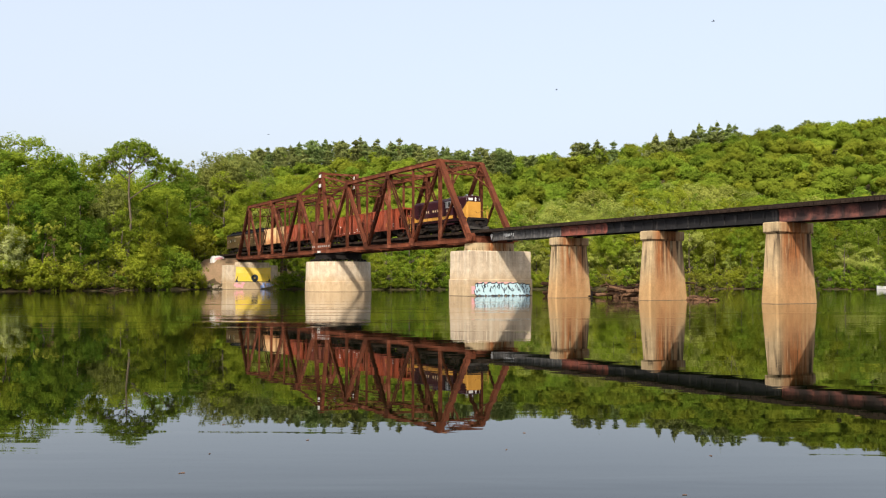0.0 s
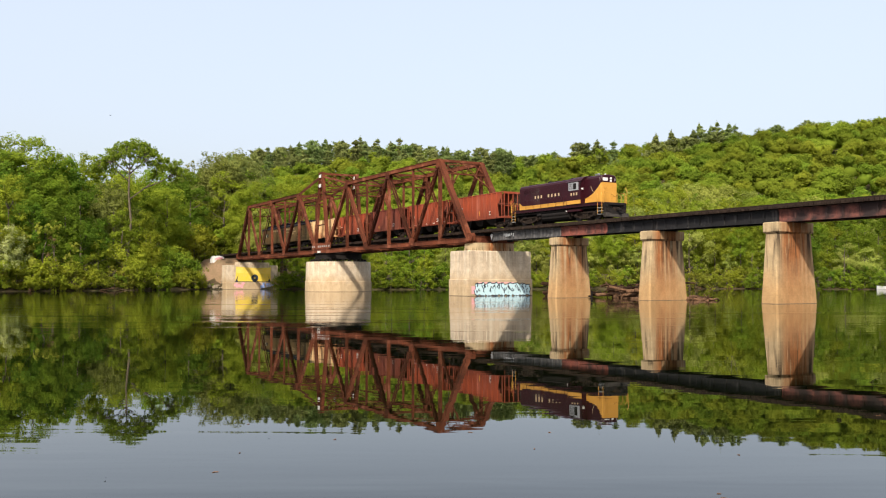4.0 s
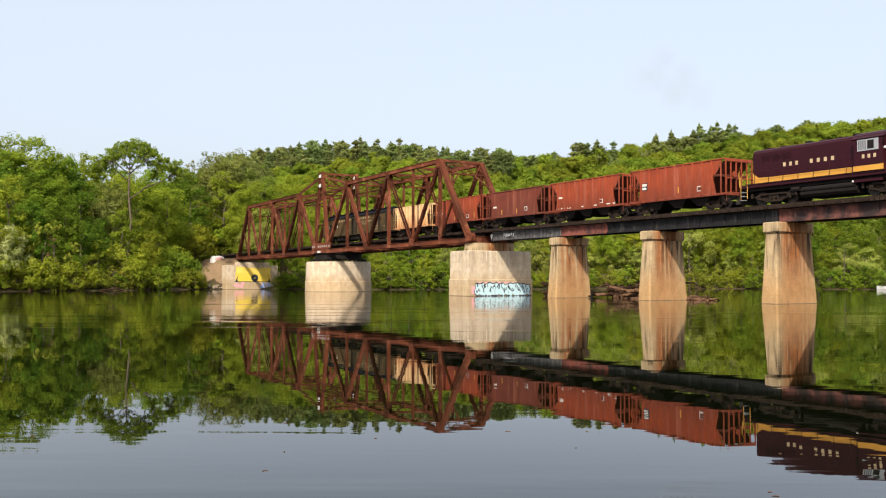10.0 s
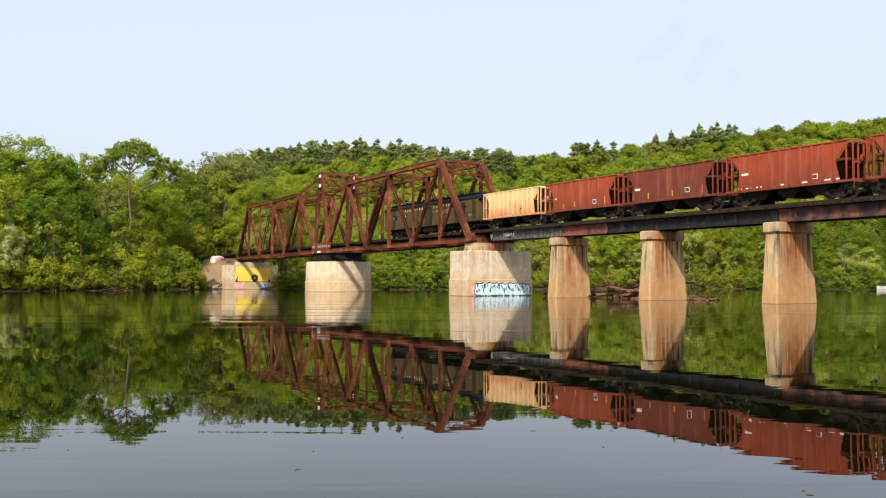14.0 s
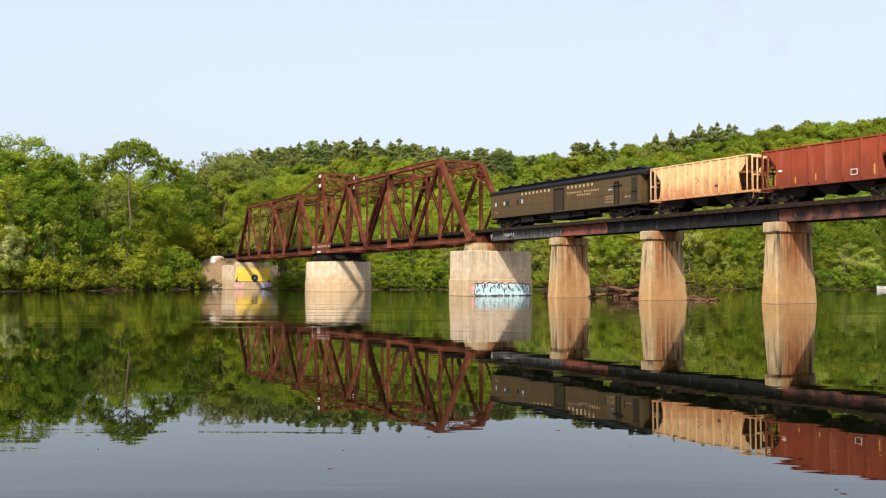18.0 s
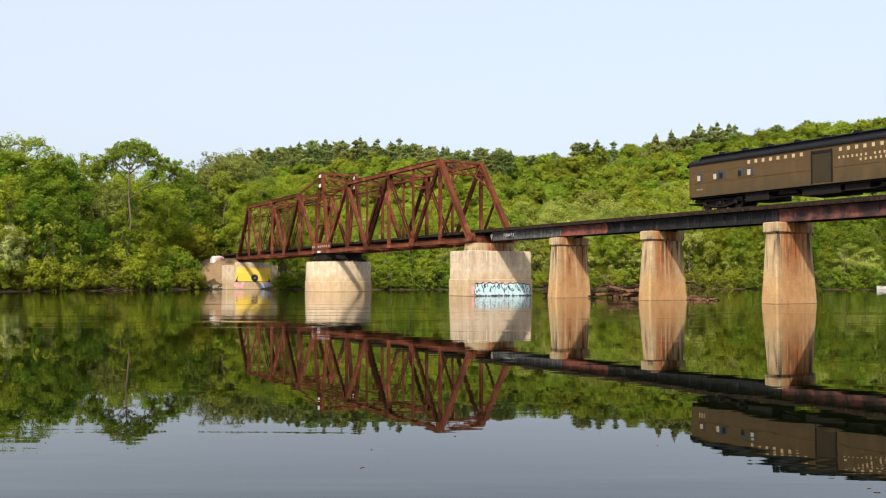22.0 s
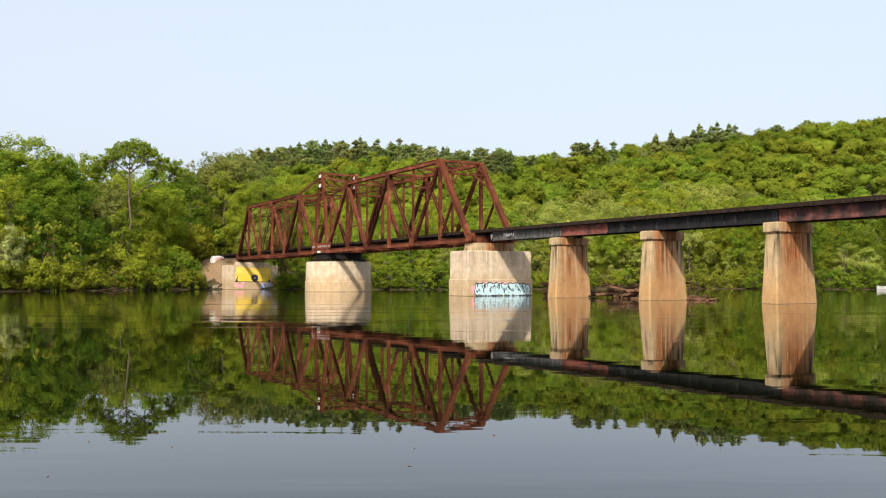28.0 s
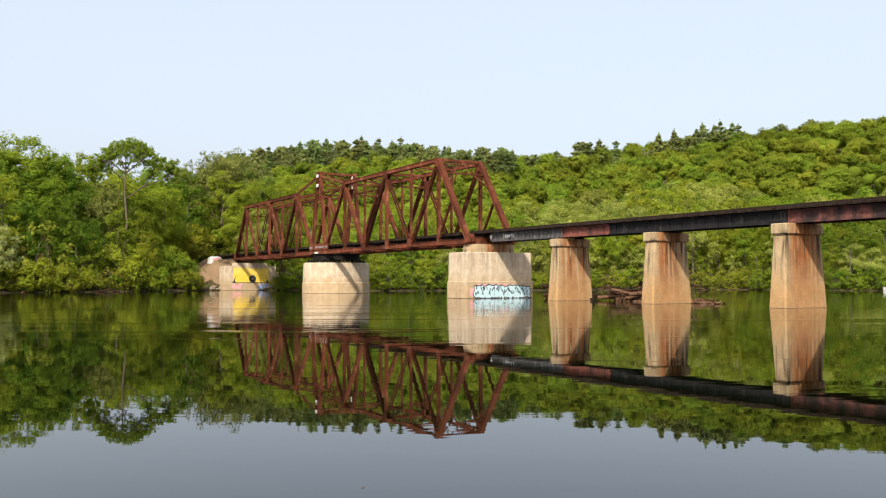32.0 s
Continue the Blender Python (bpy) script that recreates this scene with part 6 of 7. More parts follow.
    part("number_board", Mesh().box(6.805, 6.83, -0.78, -0.18, 3.7, 4.0, 0.01), WHITE_PAINT, t, "white number board")
    for z in (3.72, 3.96):
        part("headlight", Mesh().tube([(6.78, 0.18, z), (6.88, 0.18, z)], 0.11, 12), WHITE_PAINT, t, "bright round headlight")
    # ends, pilots
    for sg in (-1, 1):
        part("end_plate", Mesh().box(min(7.55 * sg, 7.62 * sg), max(7.55 * sg, 7.62 * sg), -1.4, 1.4, 0.9, 1.55), DARK_IRON, t)
        part("pilot", Mesh().loft([[(7.6 * sg, -1.35, 1.0), (7.6 * sg, 1.35, 1.0), (7.6 * sg, 1.35, 0.3), (7.6 * sg, -1.35, 0.3)], [(7.85 * sg, -1.2, 1.0), (7.85 * sg, 1.2, 1.0), (8.05 * sg, 0.5, 0.28), (8.05 * sg, -0.5, 0.28)]]), DARK_IRON, t, "black sheet-metal pilot")
        coupler(t, 7.75 * sg, sg)
        part("end_rail", Mesh().tube([(7.5 * sg, -1.3, 1.55), (7.5 * sg, -1.3, 2.5), (7.5 * sg, -0.4, 2.5), (7.5 * sg, -0.4, 1.55)], 0.022, 6), YELLOW, t)
        part("end_rail", Mesh().tube([(7.5 * sg, 1.3, 1.55), (7.5 * sg, 1.3, 2.5), (7.5 * sg, 0.4, 2.5), (7.5 * sg, 0.4, 1.55)], 0.022, 6), YELLOW, t)
        part("buffer_step", Mesh().box(min(7.6 * sg, 7.95 * sg), max(7.6 * sg, 7.95 * sg), -0.9, 0.9, 1.3, 1.42, 0.02), DARK_IRON, t)
        part("snow_plow", Mesh().loft([[(7.66 * sg, -1.42, 0.62), (7.66 * sg, 1.42, 0.62), (7.66 * sg, 1.42, 0.2), (7.66 * sg, -1.42, 0.2)], [(7.95 * sg, -1.36, 0.58), (7.95 * sg, 1.36, 0.58), (8.12 * sg, 1.3, 0.2), (8.12 * sg, -1.3, 0.2)]]), PLOW, t, "scraped grey-brown plow blade")
        for q in (-1.05, -0.85, -0.65, 0.6, 0.8, 1.0):
            part("mu_hose", Mesh().tube([(7.62 * sg, q, 1.35), (7.86 * sg, q, 1.15), (7.9 * sg, q + 0.05, 0.7)], 0.035, 6), DARK_IRON, t)
        part("drawbar_housing", Mesh().box(min(7.6 * sg, 7.9 * sg), max(7.6 * sg, 7.9 * sg), -0.4, 0.4, 0.7, 1.15, 0.04), TRUCK, t)
        part("end_chain", Mesh().tube([(7.6 * sg, -0.4, 2.35), (7.66 * sg, 0, 2.1), (7.6 * sg, 0.4, 2.35)], 0.018, 5), DARK_IRON, t)
        for q in (-1.42, 1.42):
            part("corner_grab", Mesh().tube([(7.62 * sg, q, 1.5), (7.7 * sg, q, 2.6), (7.5 * sg, q, 3.1)], 0.026, 6), YELLOW, t, "tall yellow corner grab rail")
    part("nose_grab", Mesh().tube([(5.3, -0.98, 3.3), (5.5, -1.0, 2.9), (5.85, -0.98, 2.55)], 0.016, 5), GOLD_PAINT, t, "pale grab iron on the nose side")
    for z in (2.0, 2.35, 2.7, 3.05):
        part("nose_rung", Mesh().tube([(6.83, -0.72, z), (6.9, -0.7, z), (6.9, -0.42, z), (6.83, -0.4, z)], 0.015, 5), YELLOW, t)
    for x in (-5.6, -4.4, -1.0, 0.4):
        part("roof_fan", Mesh().tube([(x, 0, 4.3), (x, 0, 4.38)], 0.48, 18), MAROON, t)
    part("exhaust_stack", Mesh().box(-2.6, -2.2, -0.25, 0.25, 4.3, 4.5, 0.02), DARK_IRON, t)
    part("exhaust_stack", Mesh().box(1.3, 1.7, -0.25, 0.25, 4.3, 4.5, 0.02), DARK_IRON, t)
    part("horn", Mesh().tube([(5.2, -0.3, 4.45), (5.75, -0.3, 4.45)], [0.04, 0.09], 8).tube([(5.2, -0.3, 4.3), (5.2, -0.3, 4.45)], 0.03, 6), GREY_METAL, t)
    part("bell", Mesh().tube([(5.9, 0.3, 4.3), (5.9, 0.3, 4.5)], [0.14, 0.06], 10), GREY_METAL, t)
    letters(t, "gold_letter_bar", -4.05, -2.45, 2.76, 0.29, -0.966, GOLD_PAINT, 3, fill=0.44, label="dull gold bar of worn lettering")
    letters(t, "gold_letter_bar", -1.75, 0.55, 2.76, 0.29, -0.966, GOLD_PAINT, 4, fill=0.42)
    letters(t, "gold_letter_bar", 2.75, 4.0, 2.52, 0.26, -1.506, GOLD_PAINT, 3, fill=0.46)
    for x in (-4.65, 4.65):
        bogie(t, x, 2, 2.74, 0.51, 1.12, heavy=True)
    MOVERS.append((t, 0.0, 4.65))


def build_hopper(offset, paint, dark, ribs, label, marks, sheet=None):
    t = thing("hopper_car", label, "freight car", "open hopper cars")
    top = 3.88
    part("centre_sill", Mesh().box(-5.6, 5.6, -0.3, 0.3, 0.78, 1.1), DARK_IRON, t)
    for k in (-1, 1):
        ya, yb = min(k * 1.50, k * 1.46), max(k * 1.50, k * 1.46)
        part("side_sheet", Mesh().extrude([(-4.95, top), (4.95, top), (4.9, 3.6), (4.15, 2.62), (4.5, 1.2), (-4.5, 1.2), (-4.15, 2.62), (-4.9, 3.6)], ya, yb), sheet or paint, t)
        part("top_rail", Mesh().box(-5.5, 5.5, min(k * 1.44, k * 1.56), max(k * 1.44, k * 1.56), top, top + 0.1, 0.02), paint, t)
        part("side_sill", Mesh().box(-5.6, 5.6, min(k * 1.40, k * 1.55), max(k * 1.40, k * 1.55), 1.06, 1.24, 0.02), paint, t)
        for i in range(ribs):
            x = -4.1 + 8.2 * i / (ribs - 1)
            part("side_rib", Mesh().extrude([(x - 0.075, k * 1.5), (x - 0.045, k * 1.63), (x + 0.045, k * 1.63), (x + 0.075, k * 1.5)], 1.24, top, "z"), paint, t)
        for x in (-5.5, 5.5, -5.0, 5.0):
            part("corner_post", Mesh().box(x - 0.035, x + 0.035, min(k * 1.42, k * 1.52), max(k * 1.42, k * 1.52), 1.2, top), paint, t)
        for x in (-5.46, 5.06):
            for j in range(5):
                part("ladder_rung", Mesh().tube([(x, k * 1.535, 1.5 + j * 0.5), (x + 0.4, k * 1.535, 1.5 + j * 0.5)], 0.010, 5), dark, t)
        part("grab_iron", Mesh().tube([(5.55, k * 1.5, 0.55), (5.62, k * 1.5, 1.1), (5.62, k * 1.5, 2.4)], 0.02, 5), paint, t)
    for sg in (-1, 1):
        ring = lambda x, z: [(x * sg, -1.44, z), (x * sg, 1.44, z), ((x - 0.05) * sg, 1.44, z + 0.02), ((x - 0.05) * sg, -1.44, z + 0.02)]
        part("slope_sheet", Mesh().loft([ring(3.2, 1.15), ring(5.2, 3.75)]), dark, t, "dark rusty slope sheet")
        part("end_beam", Mesh().box(min(5.44 * sg, 5.56 * sg), max(5.44 * sg, 5.56 * sg), -1.5, 1.5, top - 0.16, top + 0.08, 0.02), paint, t)
        part("end_beam", Mesh().box(min(5.5 * sg, 5.62 * sg), max(5.5 * sg, 5.62 * sg), -1.5, 1.5, 1.02, 1.28, 0.02), paint, t)
        part("end_beam", Mesh().box(min(5.45 * sg, 5.53 * sg), max(5.45 * sg, 5.53 * sg), -1.45, 1.45, 2.35, 2.47), paint, t)
        for y in (-0.9, -0.3, 0.3, 0.9):
            part("end_post", Mesh().box(min(5.44 * sg, 5.54 * sg), max(5.44 * sg, 5.54 * sg), y - 0.035, y + 0.035, 1.28, top - 0.16), paint, t)
        coupler(t, 5.6 * sg, sg)
        part("hand_brake", Mesh().tube([(5.6 * sg, -0.6, 2.7), (5.66 * sg, -0.6, 2.7)], 0.26, 12), paint, t) if sg > 0 else None
    for x in (-2.6, 0.0, 2.6):
        part("discharge_chute", Mesh().loft([[(x - 1.25, -1.4, 1.15), (x + 1.25, -1.4, 1.15), (x + 1.25, 1.4, 1.15), (x - 1.25, 1.4, 1.15)], [(x - 0.45, -1.1, 0.42), (x + 0.45, -1.1, 0.42), (x + 0.45, 1.1, 0.42), (x - 0.45, 1.1, 0.42)]]), DARK_IRON, t)
    part("load", Mesh().box(-5.0, 5.0, -1.44, 1.44, 2.6, 2.75), dark, t)
    for kind, x, z, w, h in marks:
        mat = {"w": WHITE_PAINT, "y": YELLOW, "d": INK, "r": dark}[kind]
        y = -1.505
        lift = 0.006 if kind in "dr" and h > 0.4 else 0.012
        part("painted_mark", Mesh().box(x, x + w, y - lift - (0.006 if kind == "r" and h < 0.4 else 0), y, z, z + h), mat, t, {"w": "white stencil bar", "y": "yellow reflector strip", "d": "black stencil bar", "r": "rust patch"}[kind])
    for x in (-4.1, 4.1):
        bogie(t, x, 2, 1.75, 0.42, 1.02)
    MOVERS.append((t, offset, 4.1))
    return t


def build_baggage_car(offset):
    t = thing("baggage_car", "old olive-brown heavyweight baggage car with a black clerestory roof", "passenger car")
    prof = [(-1.5, 1.1), (-1.5, 3.75), (1.5, 3.75), (1.5, 1.1)]
    part("body", Mesh().extrude(prof, -12.2, 12.2, "x"), COACH, t)
    part("underframe", Mesh().box(-12.3, 12.3, -1.3, 1.3, 0.95, 1.12).box(-12.3, 12.3, -0.4, 0.4, 0.75, 0.96), DARK_IRON, t)
    low = lambda x, s, dz=0: [(x, y * s, z + dz) for y, z in ((-1.62, 3.72), (-1.58, 3.86), (-1.2, 4.08), (-0.85, 4.16), (0.85, 4.16), (1.2, 4.08), (1.58, 3.86), (1.62, 3.72))]
    part("lower_roof", Mesh().loft([low(-12.6, 0.85, -0.12), low(-12.25, 1.0), low(12.25, 1.0), low(12.6, 0.85, -0.12)]), COACH_ROOF, t)
    cl = lambda x, s, dz=0: [(x, y * s, z + dz) for y, z in ((-0.82, 4.1), (-0.82, 4.38), (-0.92, 4.4), (-0.5, 4.54), (0.5, 4.54), (0.92, 4.4), (0.82, 4.38), (0.82, 4.1))]
    part("clerestory", Mesh().loft([cl(-12.2, 0.6, -0.25), cl(-11.4, 1.0), cl(11.4, 1.0), cl(12.2, 0.6, -0.25)]), COACH_ROOF, t, "raised black clerestory roof")
    for k in (-1, 1):
        y = k * 1.5
        yy = lambda d0, d1: (min(y + k * d0, y + k * d1), max(y + k * d0, y + k * d1))
        part("belt_rail", Mesh().box(-12.2, 12.2, *yy(0, 0.02), 2.16, 2.24), COACH, t)
        part("side_sill", Mesh().box(-12.2, 12.2, *yy(0, 0.025), 1.08, 1.2), COACH, t)
        part("letterboard", Mesh().box(-12.2, 12.2, *yy(0, 0.012), 3.05, 3.7), COACH, t)
        for x0, x1 in ((-11.3, -10.7), (-9.6, -9.0), (-8.95, -8.35), (-7.1, -6.5), (-6.2, -5.6)):
            w = part("window", Mesh().box(x0 - 0.06, x1 + 0.06, *yy(0, 0.03), 2.3, 3.02, 0.006), COACH, t)
            part("pane", Mesh().box(x0, x1, *yy(0.03, 0.036), 2.36, 2.96), GLASS, w, "dim window pane")
            part("blind", Mesh().box(x0 + 0.02, x0 + (x1 - x0) * 0.55, *yy(0.036, 0.040), 2.38, 2.8), BLIND if x0 in (-11.3, -9.6, -6.2) else DARK_IRON, w)
        for x0, x1, z1 in ((-0.45, 1.15, 3.5), (8.75, 9.3, 3.35)):
            d = part("side_door", Mesh().box(x0, x1, *yy(0, 0.03), 1.2, z1, 0.01), COACH_DOOR, t, "sliding baggage door, darkened as if set back in shade")
            # dark strip painted where the lintel's shade would fall on a recessed door
            part("door_shadow_gap", Mesh().box(x0, x1, *yy(0.03, 0.036), z1 - 0.28, z1 - 0.05), DARK_IRON, d)
            for xa in (x0, x1):
                part("door_post", Mesh().box(xa - 0.06, xa + 0.06, *yy(0.0, 0.05), 1.15, z1), DARK_IRON, d)
        part("end_door", Mesh().box(10.95, 11.8, *yy(0, 0.02), 1.25, 3.5, 0.01), COACH_DOOR, t, "end door, darkened as if recessed")
        part("side_plate", Mesh().box(7.7, 8.5, *yy(0.01, 0.03), 2.5, 3.1, 0.01), EMBLEM, t, "faded square emblem")
        part("notice", Mesh().box(7.9, 8.42, *yy(0.03, 0.036), 2.56, 2.68), BLIND, t, "small pale notice")
        part("latch_bar", Mesh().box(8.35, 9.75, *yy(0.05, 0.09), 2.86, 2.96, 0.01), DARK_IRON, t, "dark bar across the narrow door")
        for x in (7.3, 9.9):
            part("grab_iron", Mesh().tube([(x, y + k * 0.06, 1.4), (x, y + k * 0.06, 2.3)], 0.018, 5), DARK_IRON, t)
    letters(t, "letter_bar", -6.3, -0.9, 3.24, 0.26, -1.513, GOLD_PAINT, 8, label="dull gold bar of faded lettering")
    letters(t, "letter_bar", 1.6, 5.9, 3.24, 0.26, -1.513, GOLD_PAINT, 7)
    letters(t, "letter_bar", 1.6, 6.6, 2.72, 0.17, -1.502, GOLD_PAINT, 15, skip=(7,))
    letters(t, "letter_bar", 3.2, 5.4, 2.42, 0.17, -1.502, GOLD_PAINT, 6)
    for z in (1.95, 1.72, 1.45):
        letters(t, "letter_bar", 7.2, 8.6, z, 0.11, -1.524, GOLD_PAINT, 6)
    letters(t, "letter_bar", 10.1, 10.9, 1.75, 0.14, -1.524, GOLD_PAINT, 4)
    letters(t, "letter_bar", -11.4, -10.7, 1.6, 0.13, -1.524, GOLD_PAINT, 4)
    for sg in (-1, 1):
        part("vestibule", Mesh().box(min(12.2 * sg, 12.55 * sg), max(12.2 * sg, 12.55 * sg), -0.75, 0.75, 1.1, 3.7, 0.03), DARK_IRON, t, "black end diaphragm")
        part("end_step", Mesh().box(min(11.9 * sg, 12.4 * sg), max(11.9 * sg, 12.4 * sg), -1.4, 1.4, 0.5, 0.6), DARK_IRON, t)
        coupler(t, 12.2 * sg, sg)
    for x0, x1, z0, y in ((-6.6, -4.4, 0.36, 1.3), (-3.6, -2.0, 0.66, 1.2), (-1.5, 1.6, 0.38, 1.25), (1.9, 3.8, 0.46, 1.2)):
        part("underfloor_box", Mesh().box(x0, x1, -y, y, z0, 0.97, 0.03), DARK_IRON, t)
    part("air_tank", Mesh().tube([(4.6, -1.0, 0.7), (6.2, -1.0, 0.7)], 0.22, 12), DARK_IRON, t)
    part("truss_rod", Mesh().tube([(-7.0, -1.2, 0.95), (-4.0, -1.2, 0.5), (4.0, -1.2, 0.5), (7.0, -1.2, 0.95)], 0.03, 5), DARK_IRON, t)
    for i in range(9):
        part("roof_vent", Mesh().box(-9.6 + i * 2.4, -9.25 + i * 2.4, -0.9, -0.55, 4.36, 4.62, 0.03), COACH_ROOF, t)
    for x in (-9.3, 9.3):
        bogie(t, x, 3, 3.2, 0.46, 1.06, mat=DARK_IRON, heavy=True)
    MOVERS.append((t, offset, 9.3))


def build_train():
    build_locomotive()
    A = [("d", -4.0, 2.12, 0.68, 0.66), ("w", -3.95, 2.5, 0.55, 0.22), ("w", -3.95, 2.2, 0.5, 0.2), ("y", -4.25, 1.35, 0.09, 1.0), ("y", 0.35, 1.6, 0.1, 0.5), ("y", 4.0, 1.4, 0.1, 0.8), ("w", 2.5, 1.55, 0.5, 0.42), ("r", 2.56, 1.61, 0.38, 0.30)]
    Bm = [("w", -4.0, 2.35, 0.7, 0.16)] + [("w", x, 1.3, w, 0.1) for x, w in ((-4.3, 0.3), (-3.6, 0.5), (-2.6, 0.5), (-0.6, 0.5), (1.4, 0.5), (3.3, 0.5), (4.2, 0.3))] + [("w", 2.3, 1.5, 0.45, 0.36), ("r", 2.36, 1.55, 0.33, 0.26)]
    Cm = [("w", -4.1, 2.2, 0.7, 0.18), ("y", -4.3, 1.35, 0.09, 0.85), ("y", -2.4, 1.4, 0.1, 0.5), ("y", 0.5, 1.4, 0.1, 0.5), ("y", 3.9, 1.4, 0.1, 0.7), ("w", 2.0, 1.6, 0.5, 0.4), ("r", 2.05, 1.65, 0.4, 0.3)]
    Dm = [("w", -4.1, 2.3, 0.42, 0.13), ("y", -4.3, 1.3, 0.1, 0.8), ("y", -2.6, 1.35, 0.1, 0.45), ("y", -0.9, 1.4, 0.1, 0.5), ("y", 3.6, 1.4, 0.1, 0.7), ("w", 1.9, 1.5, 0.5, 0.4), ("r", 1.95, 1.55, 0.4, 0.3)]
    rng = random.Random(4)
    Em = [("r", rng.uniform(-4, 4), rng.uniform(1.5, 3.6), rng.uniform(0.04, 0.11), rng.uniform(0.05, 0.18)) for _ in range(20)] + [("y", -4.2, 1.3, 0.12, 0.9), ("y", 1.2, 1.5, 0.1, 0.7), ("y", 3.6, 1.5, 0.12, 0.8), ("d", 1.8, 1.75, 0.5, 0.18)]
    build_hopper(-14.45, HOPPER_RED, HOPPER_DARK, 9, "oxide red ribbed open hopper car coupled behind the engine", A)
    build_hopper(-26.5, HOPPER_RED, HOPPER_DARK, 10, "oxide red ribbed hopper car with white stencil bars along the sill", Bm)
    build_hopper(-38.45, HOPPER_BROWN, HOPPER_DARK, 3, "dull brown-red smooth-sided hopper car", Cm)
    build_hopper(-50.25, HOPPER_RED, HOPPER_DARK, 7, "orange-red hopper car with yellow strips, ahead of the cream one", Dm)
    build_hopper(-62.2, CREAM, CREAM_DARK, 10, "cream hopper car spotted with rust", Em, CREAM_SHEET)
    build_baggage_car(-81.15)


build_train()


# ---- pieces of the track, last ----
def build_ties():
    me = Mesh().box(-0.135, 0.135, -1.5, 1.5, -0.2, 0, 0.015).data("tie", TIE_WOOD)
    rng = random.Random(2)
    s = -62.0
    for k in range(300):
        ob = new("tie", me)
        ob.parent = TRACK
        ob.matrix_basis = TRACK_BACK @ pose(s, rng.uniform(-0.06, 0.06), rail_z(s) - 0.17, 0, 0, rng.uniform(-0.6, 0.6))
        s += 0.36
    rest = Mesh()
    s = -62.36
    while s > -119:
        rest.box(s - 0.135, s + 0.135, -1.5, 1.5, rail_z(s) - 0.37, rail_z(s) - 0.17)
        s -= 0.36
    s = 46.0
    while s < 56:
        rest.box(s - 0.135, s + 0.135, -1.5, 1.5, rail_z(s) - 0.37, rail_z(s) - 0.17)
        s += 0.36
    ob = part("far_ties", rest, TIE_WOOD, TRACK)
    ob.matrix_basis = TRACK_BACK
    tagged(ob, "dark timber ties farther along the track", kind="stuff")


build_ties()


# ---- what moves ----
ENGINE_AT = ((0, -21.6), (1, -15.4), (2, -9.3), (3, -3.05), (3.5, 0.0), (5.5, 10.75), (6, 13.4), (7, 18.4), (8, 23.6), (9, 28.9), (10, 34.25), (11, 39.7), (12, 45.4), (13, 51.3), (14, 57.4),
             (14.5, 60.6), (17, 77.5), (18, 84.6), (19, 91.8), (20, 99.25), (21, 106.9), (22, 114.8), (23, 123.1), (24, 131.6), (28, 166.0), (32, 201.0))


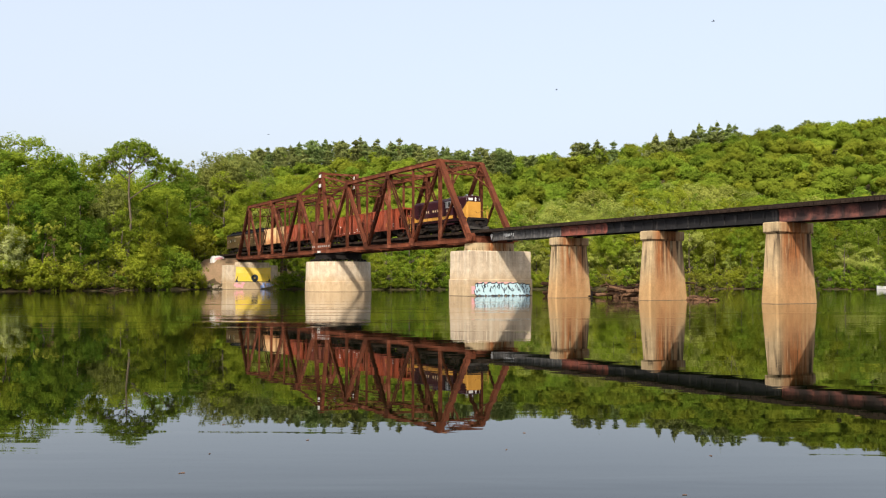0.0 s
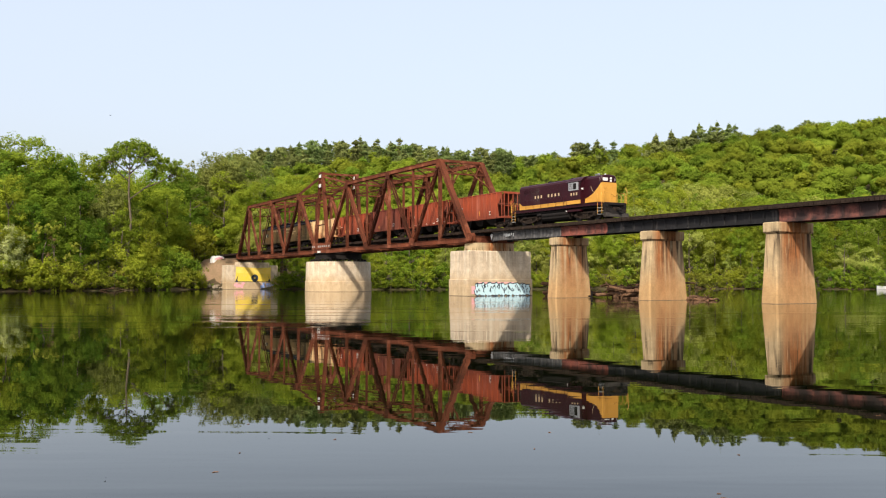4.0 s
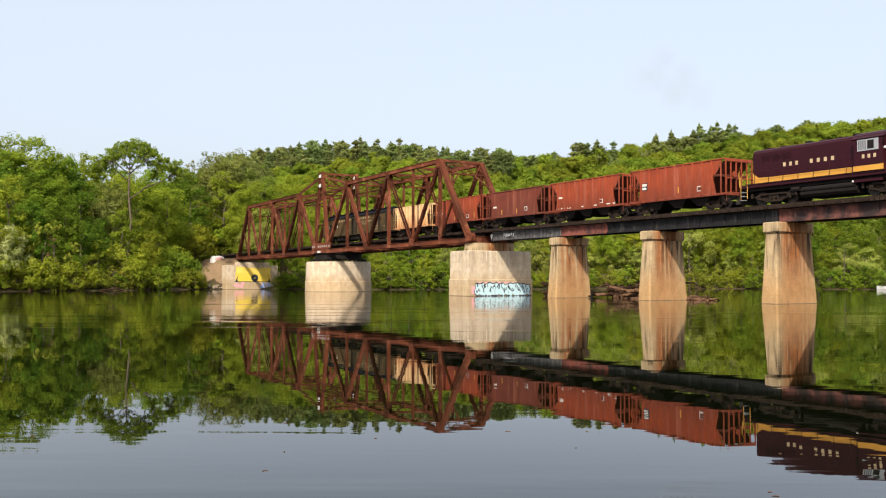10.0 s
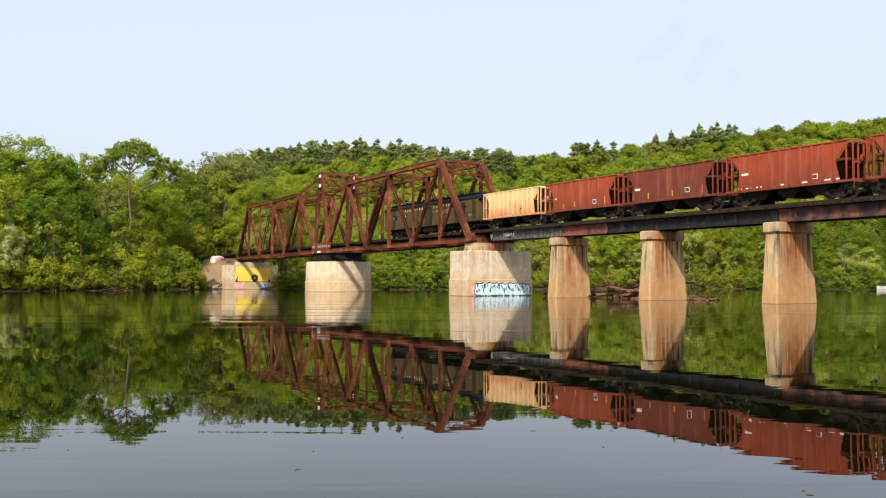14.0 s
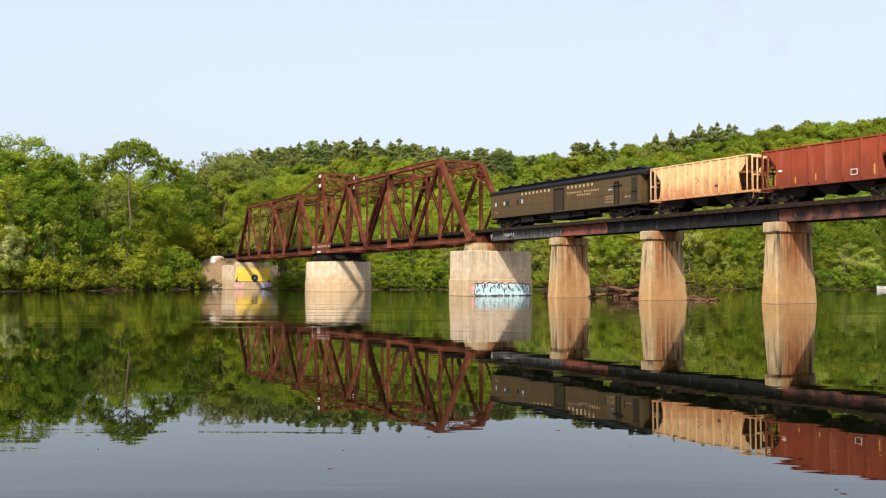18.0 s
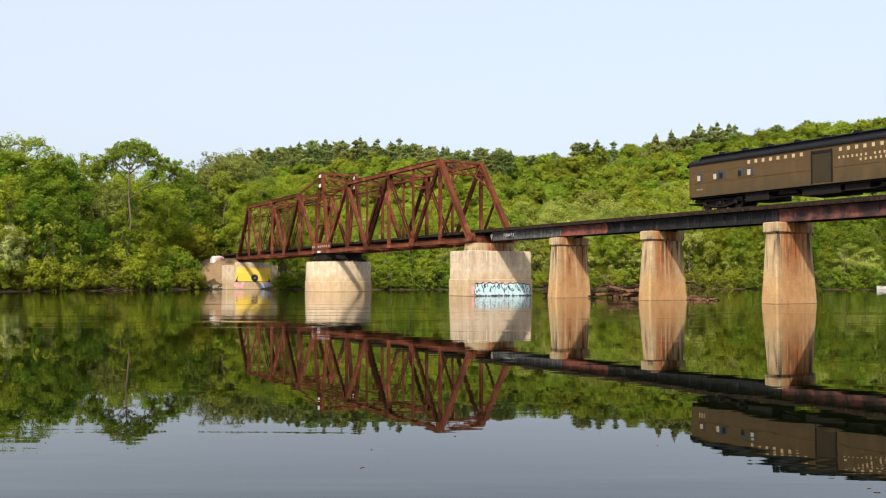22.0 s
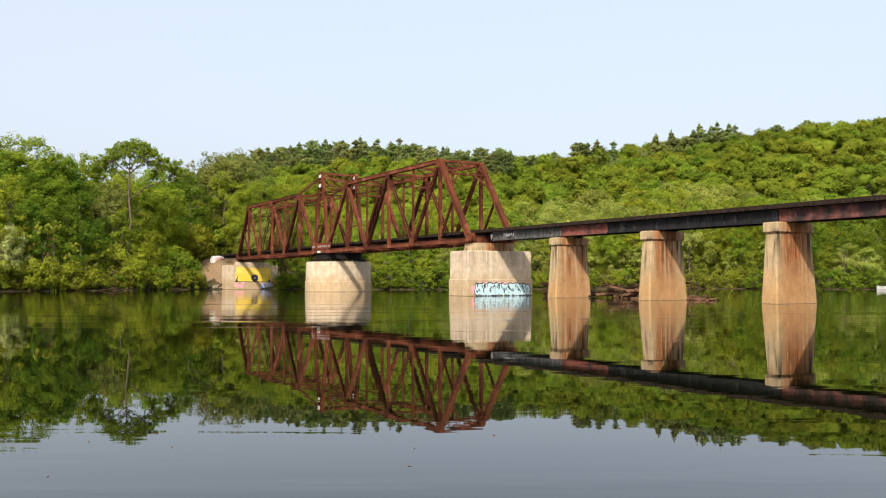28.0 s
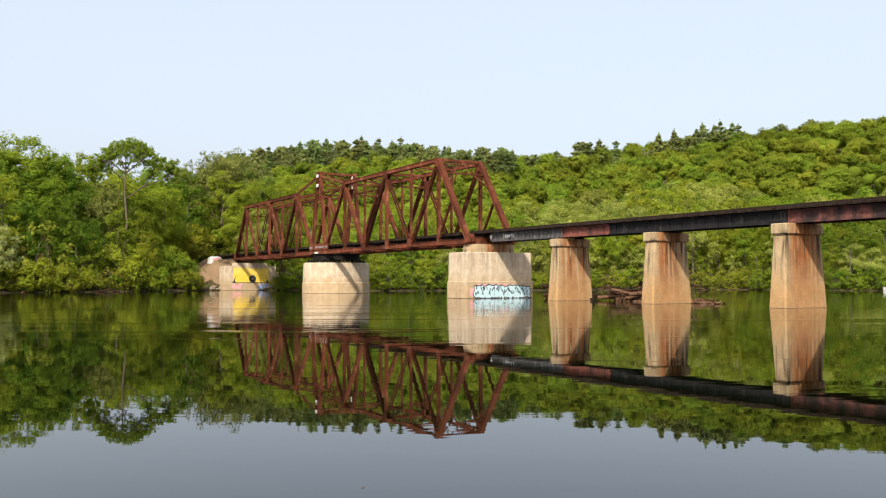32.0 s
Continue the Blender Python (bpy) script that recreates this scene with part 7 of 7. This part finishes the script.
def motions():
    ts, ss = [k[0] for k in ENGINE_AT], [k[1] for k in ENGINE_AT]
    for ob, off, half in MOVERS:
        rows = []
        for t, s in ENGINE_AT:
            x = s + off
            za, zb = rail_z(x + half), rail_z(x - half)
            rows.append((t, pose(x, 0, (za + zb) / 2, 0, math.degrees(math.atan2(zb - za, 2 * half)), 0)))
        walk(ob, rows)
    steps = np.arange(0, 32.0001, 0.1)
    dist = np.interp(steps, ts, ss)
    for ws, radius, xa in WHEELS:
        walk(ws, [(float(t), pose(xa, 0, radius) @ Matrix.Rotation(float(d) / radius, 4, "Y")) for t, d in zip(steps, dist)])
    for ob, u, d, turn in DRIFTERS:
        rows = []
        for t in (0.0, 16.0, 32.0):
            x, y = land(u + 0.07 * t, d + 0.01 * t)
            rows.append((t, pose(x, y, 0.0, 0, 0, turn + 0.6 * t)))
        walk(ob, rows)
    for ob, way, dist in FLIERS:
        pts = [(t, Vector((*land(a * dist, dist), EYE[2] + e * dist))) for t, a, e in way]
        head = [(q - p).normalized() for (_, p), (_, q) in zip(pts, pts[1:])]
        head.append(head[-1])
        first, last = pts[0], pts[-1]
        if first[0] > 0:               # it comes from far off and goes on as far
            pts.insert(0, (0.0, first[1] - head[0] * 60))
            head.insert(0, head[0])
        pts.append((32.0, last[1] + head[-1] * 120 + Vector((0, 0, 25))))
        head.append(head[-1])
        walk(ob, [(t, pose(*p, 0, -20 * h.z, math.degrees(math.atan2(h.y, h.x)))) for (t, p), h in zip(pts, head)])
    for ob, sg, phase, t0, t1 in FLAPS:
        beat = lambda t: pose(0, sg * 0.02, 0.012, sg * 38 * math.sin(2 * math.pi * (t * 3.3 + phase)))
        ts_flap = sorted({0.0, 32.0, *(round(float(q), 2) for q in np.arange(t0, t1 + 0.01, 0.1))})
        walk(ob, [(t, beat(t)) for t in ts_flap])
    for ob, along, a, b, late in WISPS:
        rows = []
        burst = 6.3 + 1.2 * late
        for t in (0.0, 1.0, 2.0, 3.0, 4.0, 5.0, 6.0):
            rows.append((t, pose(float(np.interp(t, ts, ss)) - 2.4 + along, 0, 10.35, 0, 0, 0)))
        s0 = float(np.interp(burst, ts, ss)) - 2.4
        rows.append((burst, pose(s0 + 0.15 * along, 0, 10.6, 0, 0, 0)))
        for age, up, wide in ((0.35, 3.0, 0.7), (1.0, 5.2, 1.5), (2.0, 6.6, 2.2), (4.0, 7.8, 2.8), (6.5, 9.2, 3.6), (9.0, 11.5, 5.0), (14.0, 22.0, 9.0)):
            side = a * wide * 1.25 + 0.7 * min(1.0, age) + 0.42 * age - 0.55 * (s0 - 15.0) * min(1.0, age)
            rows.append((burst + age, pose(s0 + R2.x * side, R2.y * side, 12.0 + up + b * wide * 0.75 - 0.25 * a * wide, 0, 0, 14 * a)))
        rows.append((32.0, pose(s0 + 30 + a * 7, b * 4, 95 + b * 4, 0, 0, 14 * a)))
        walk(ob, rows)


motions()
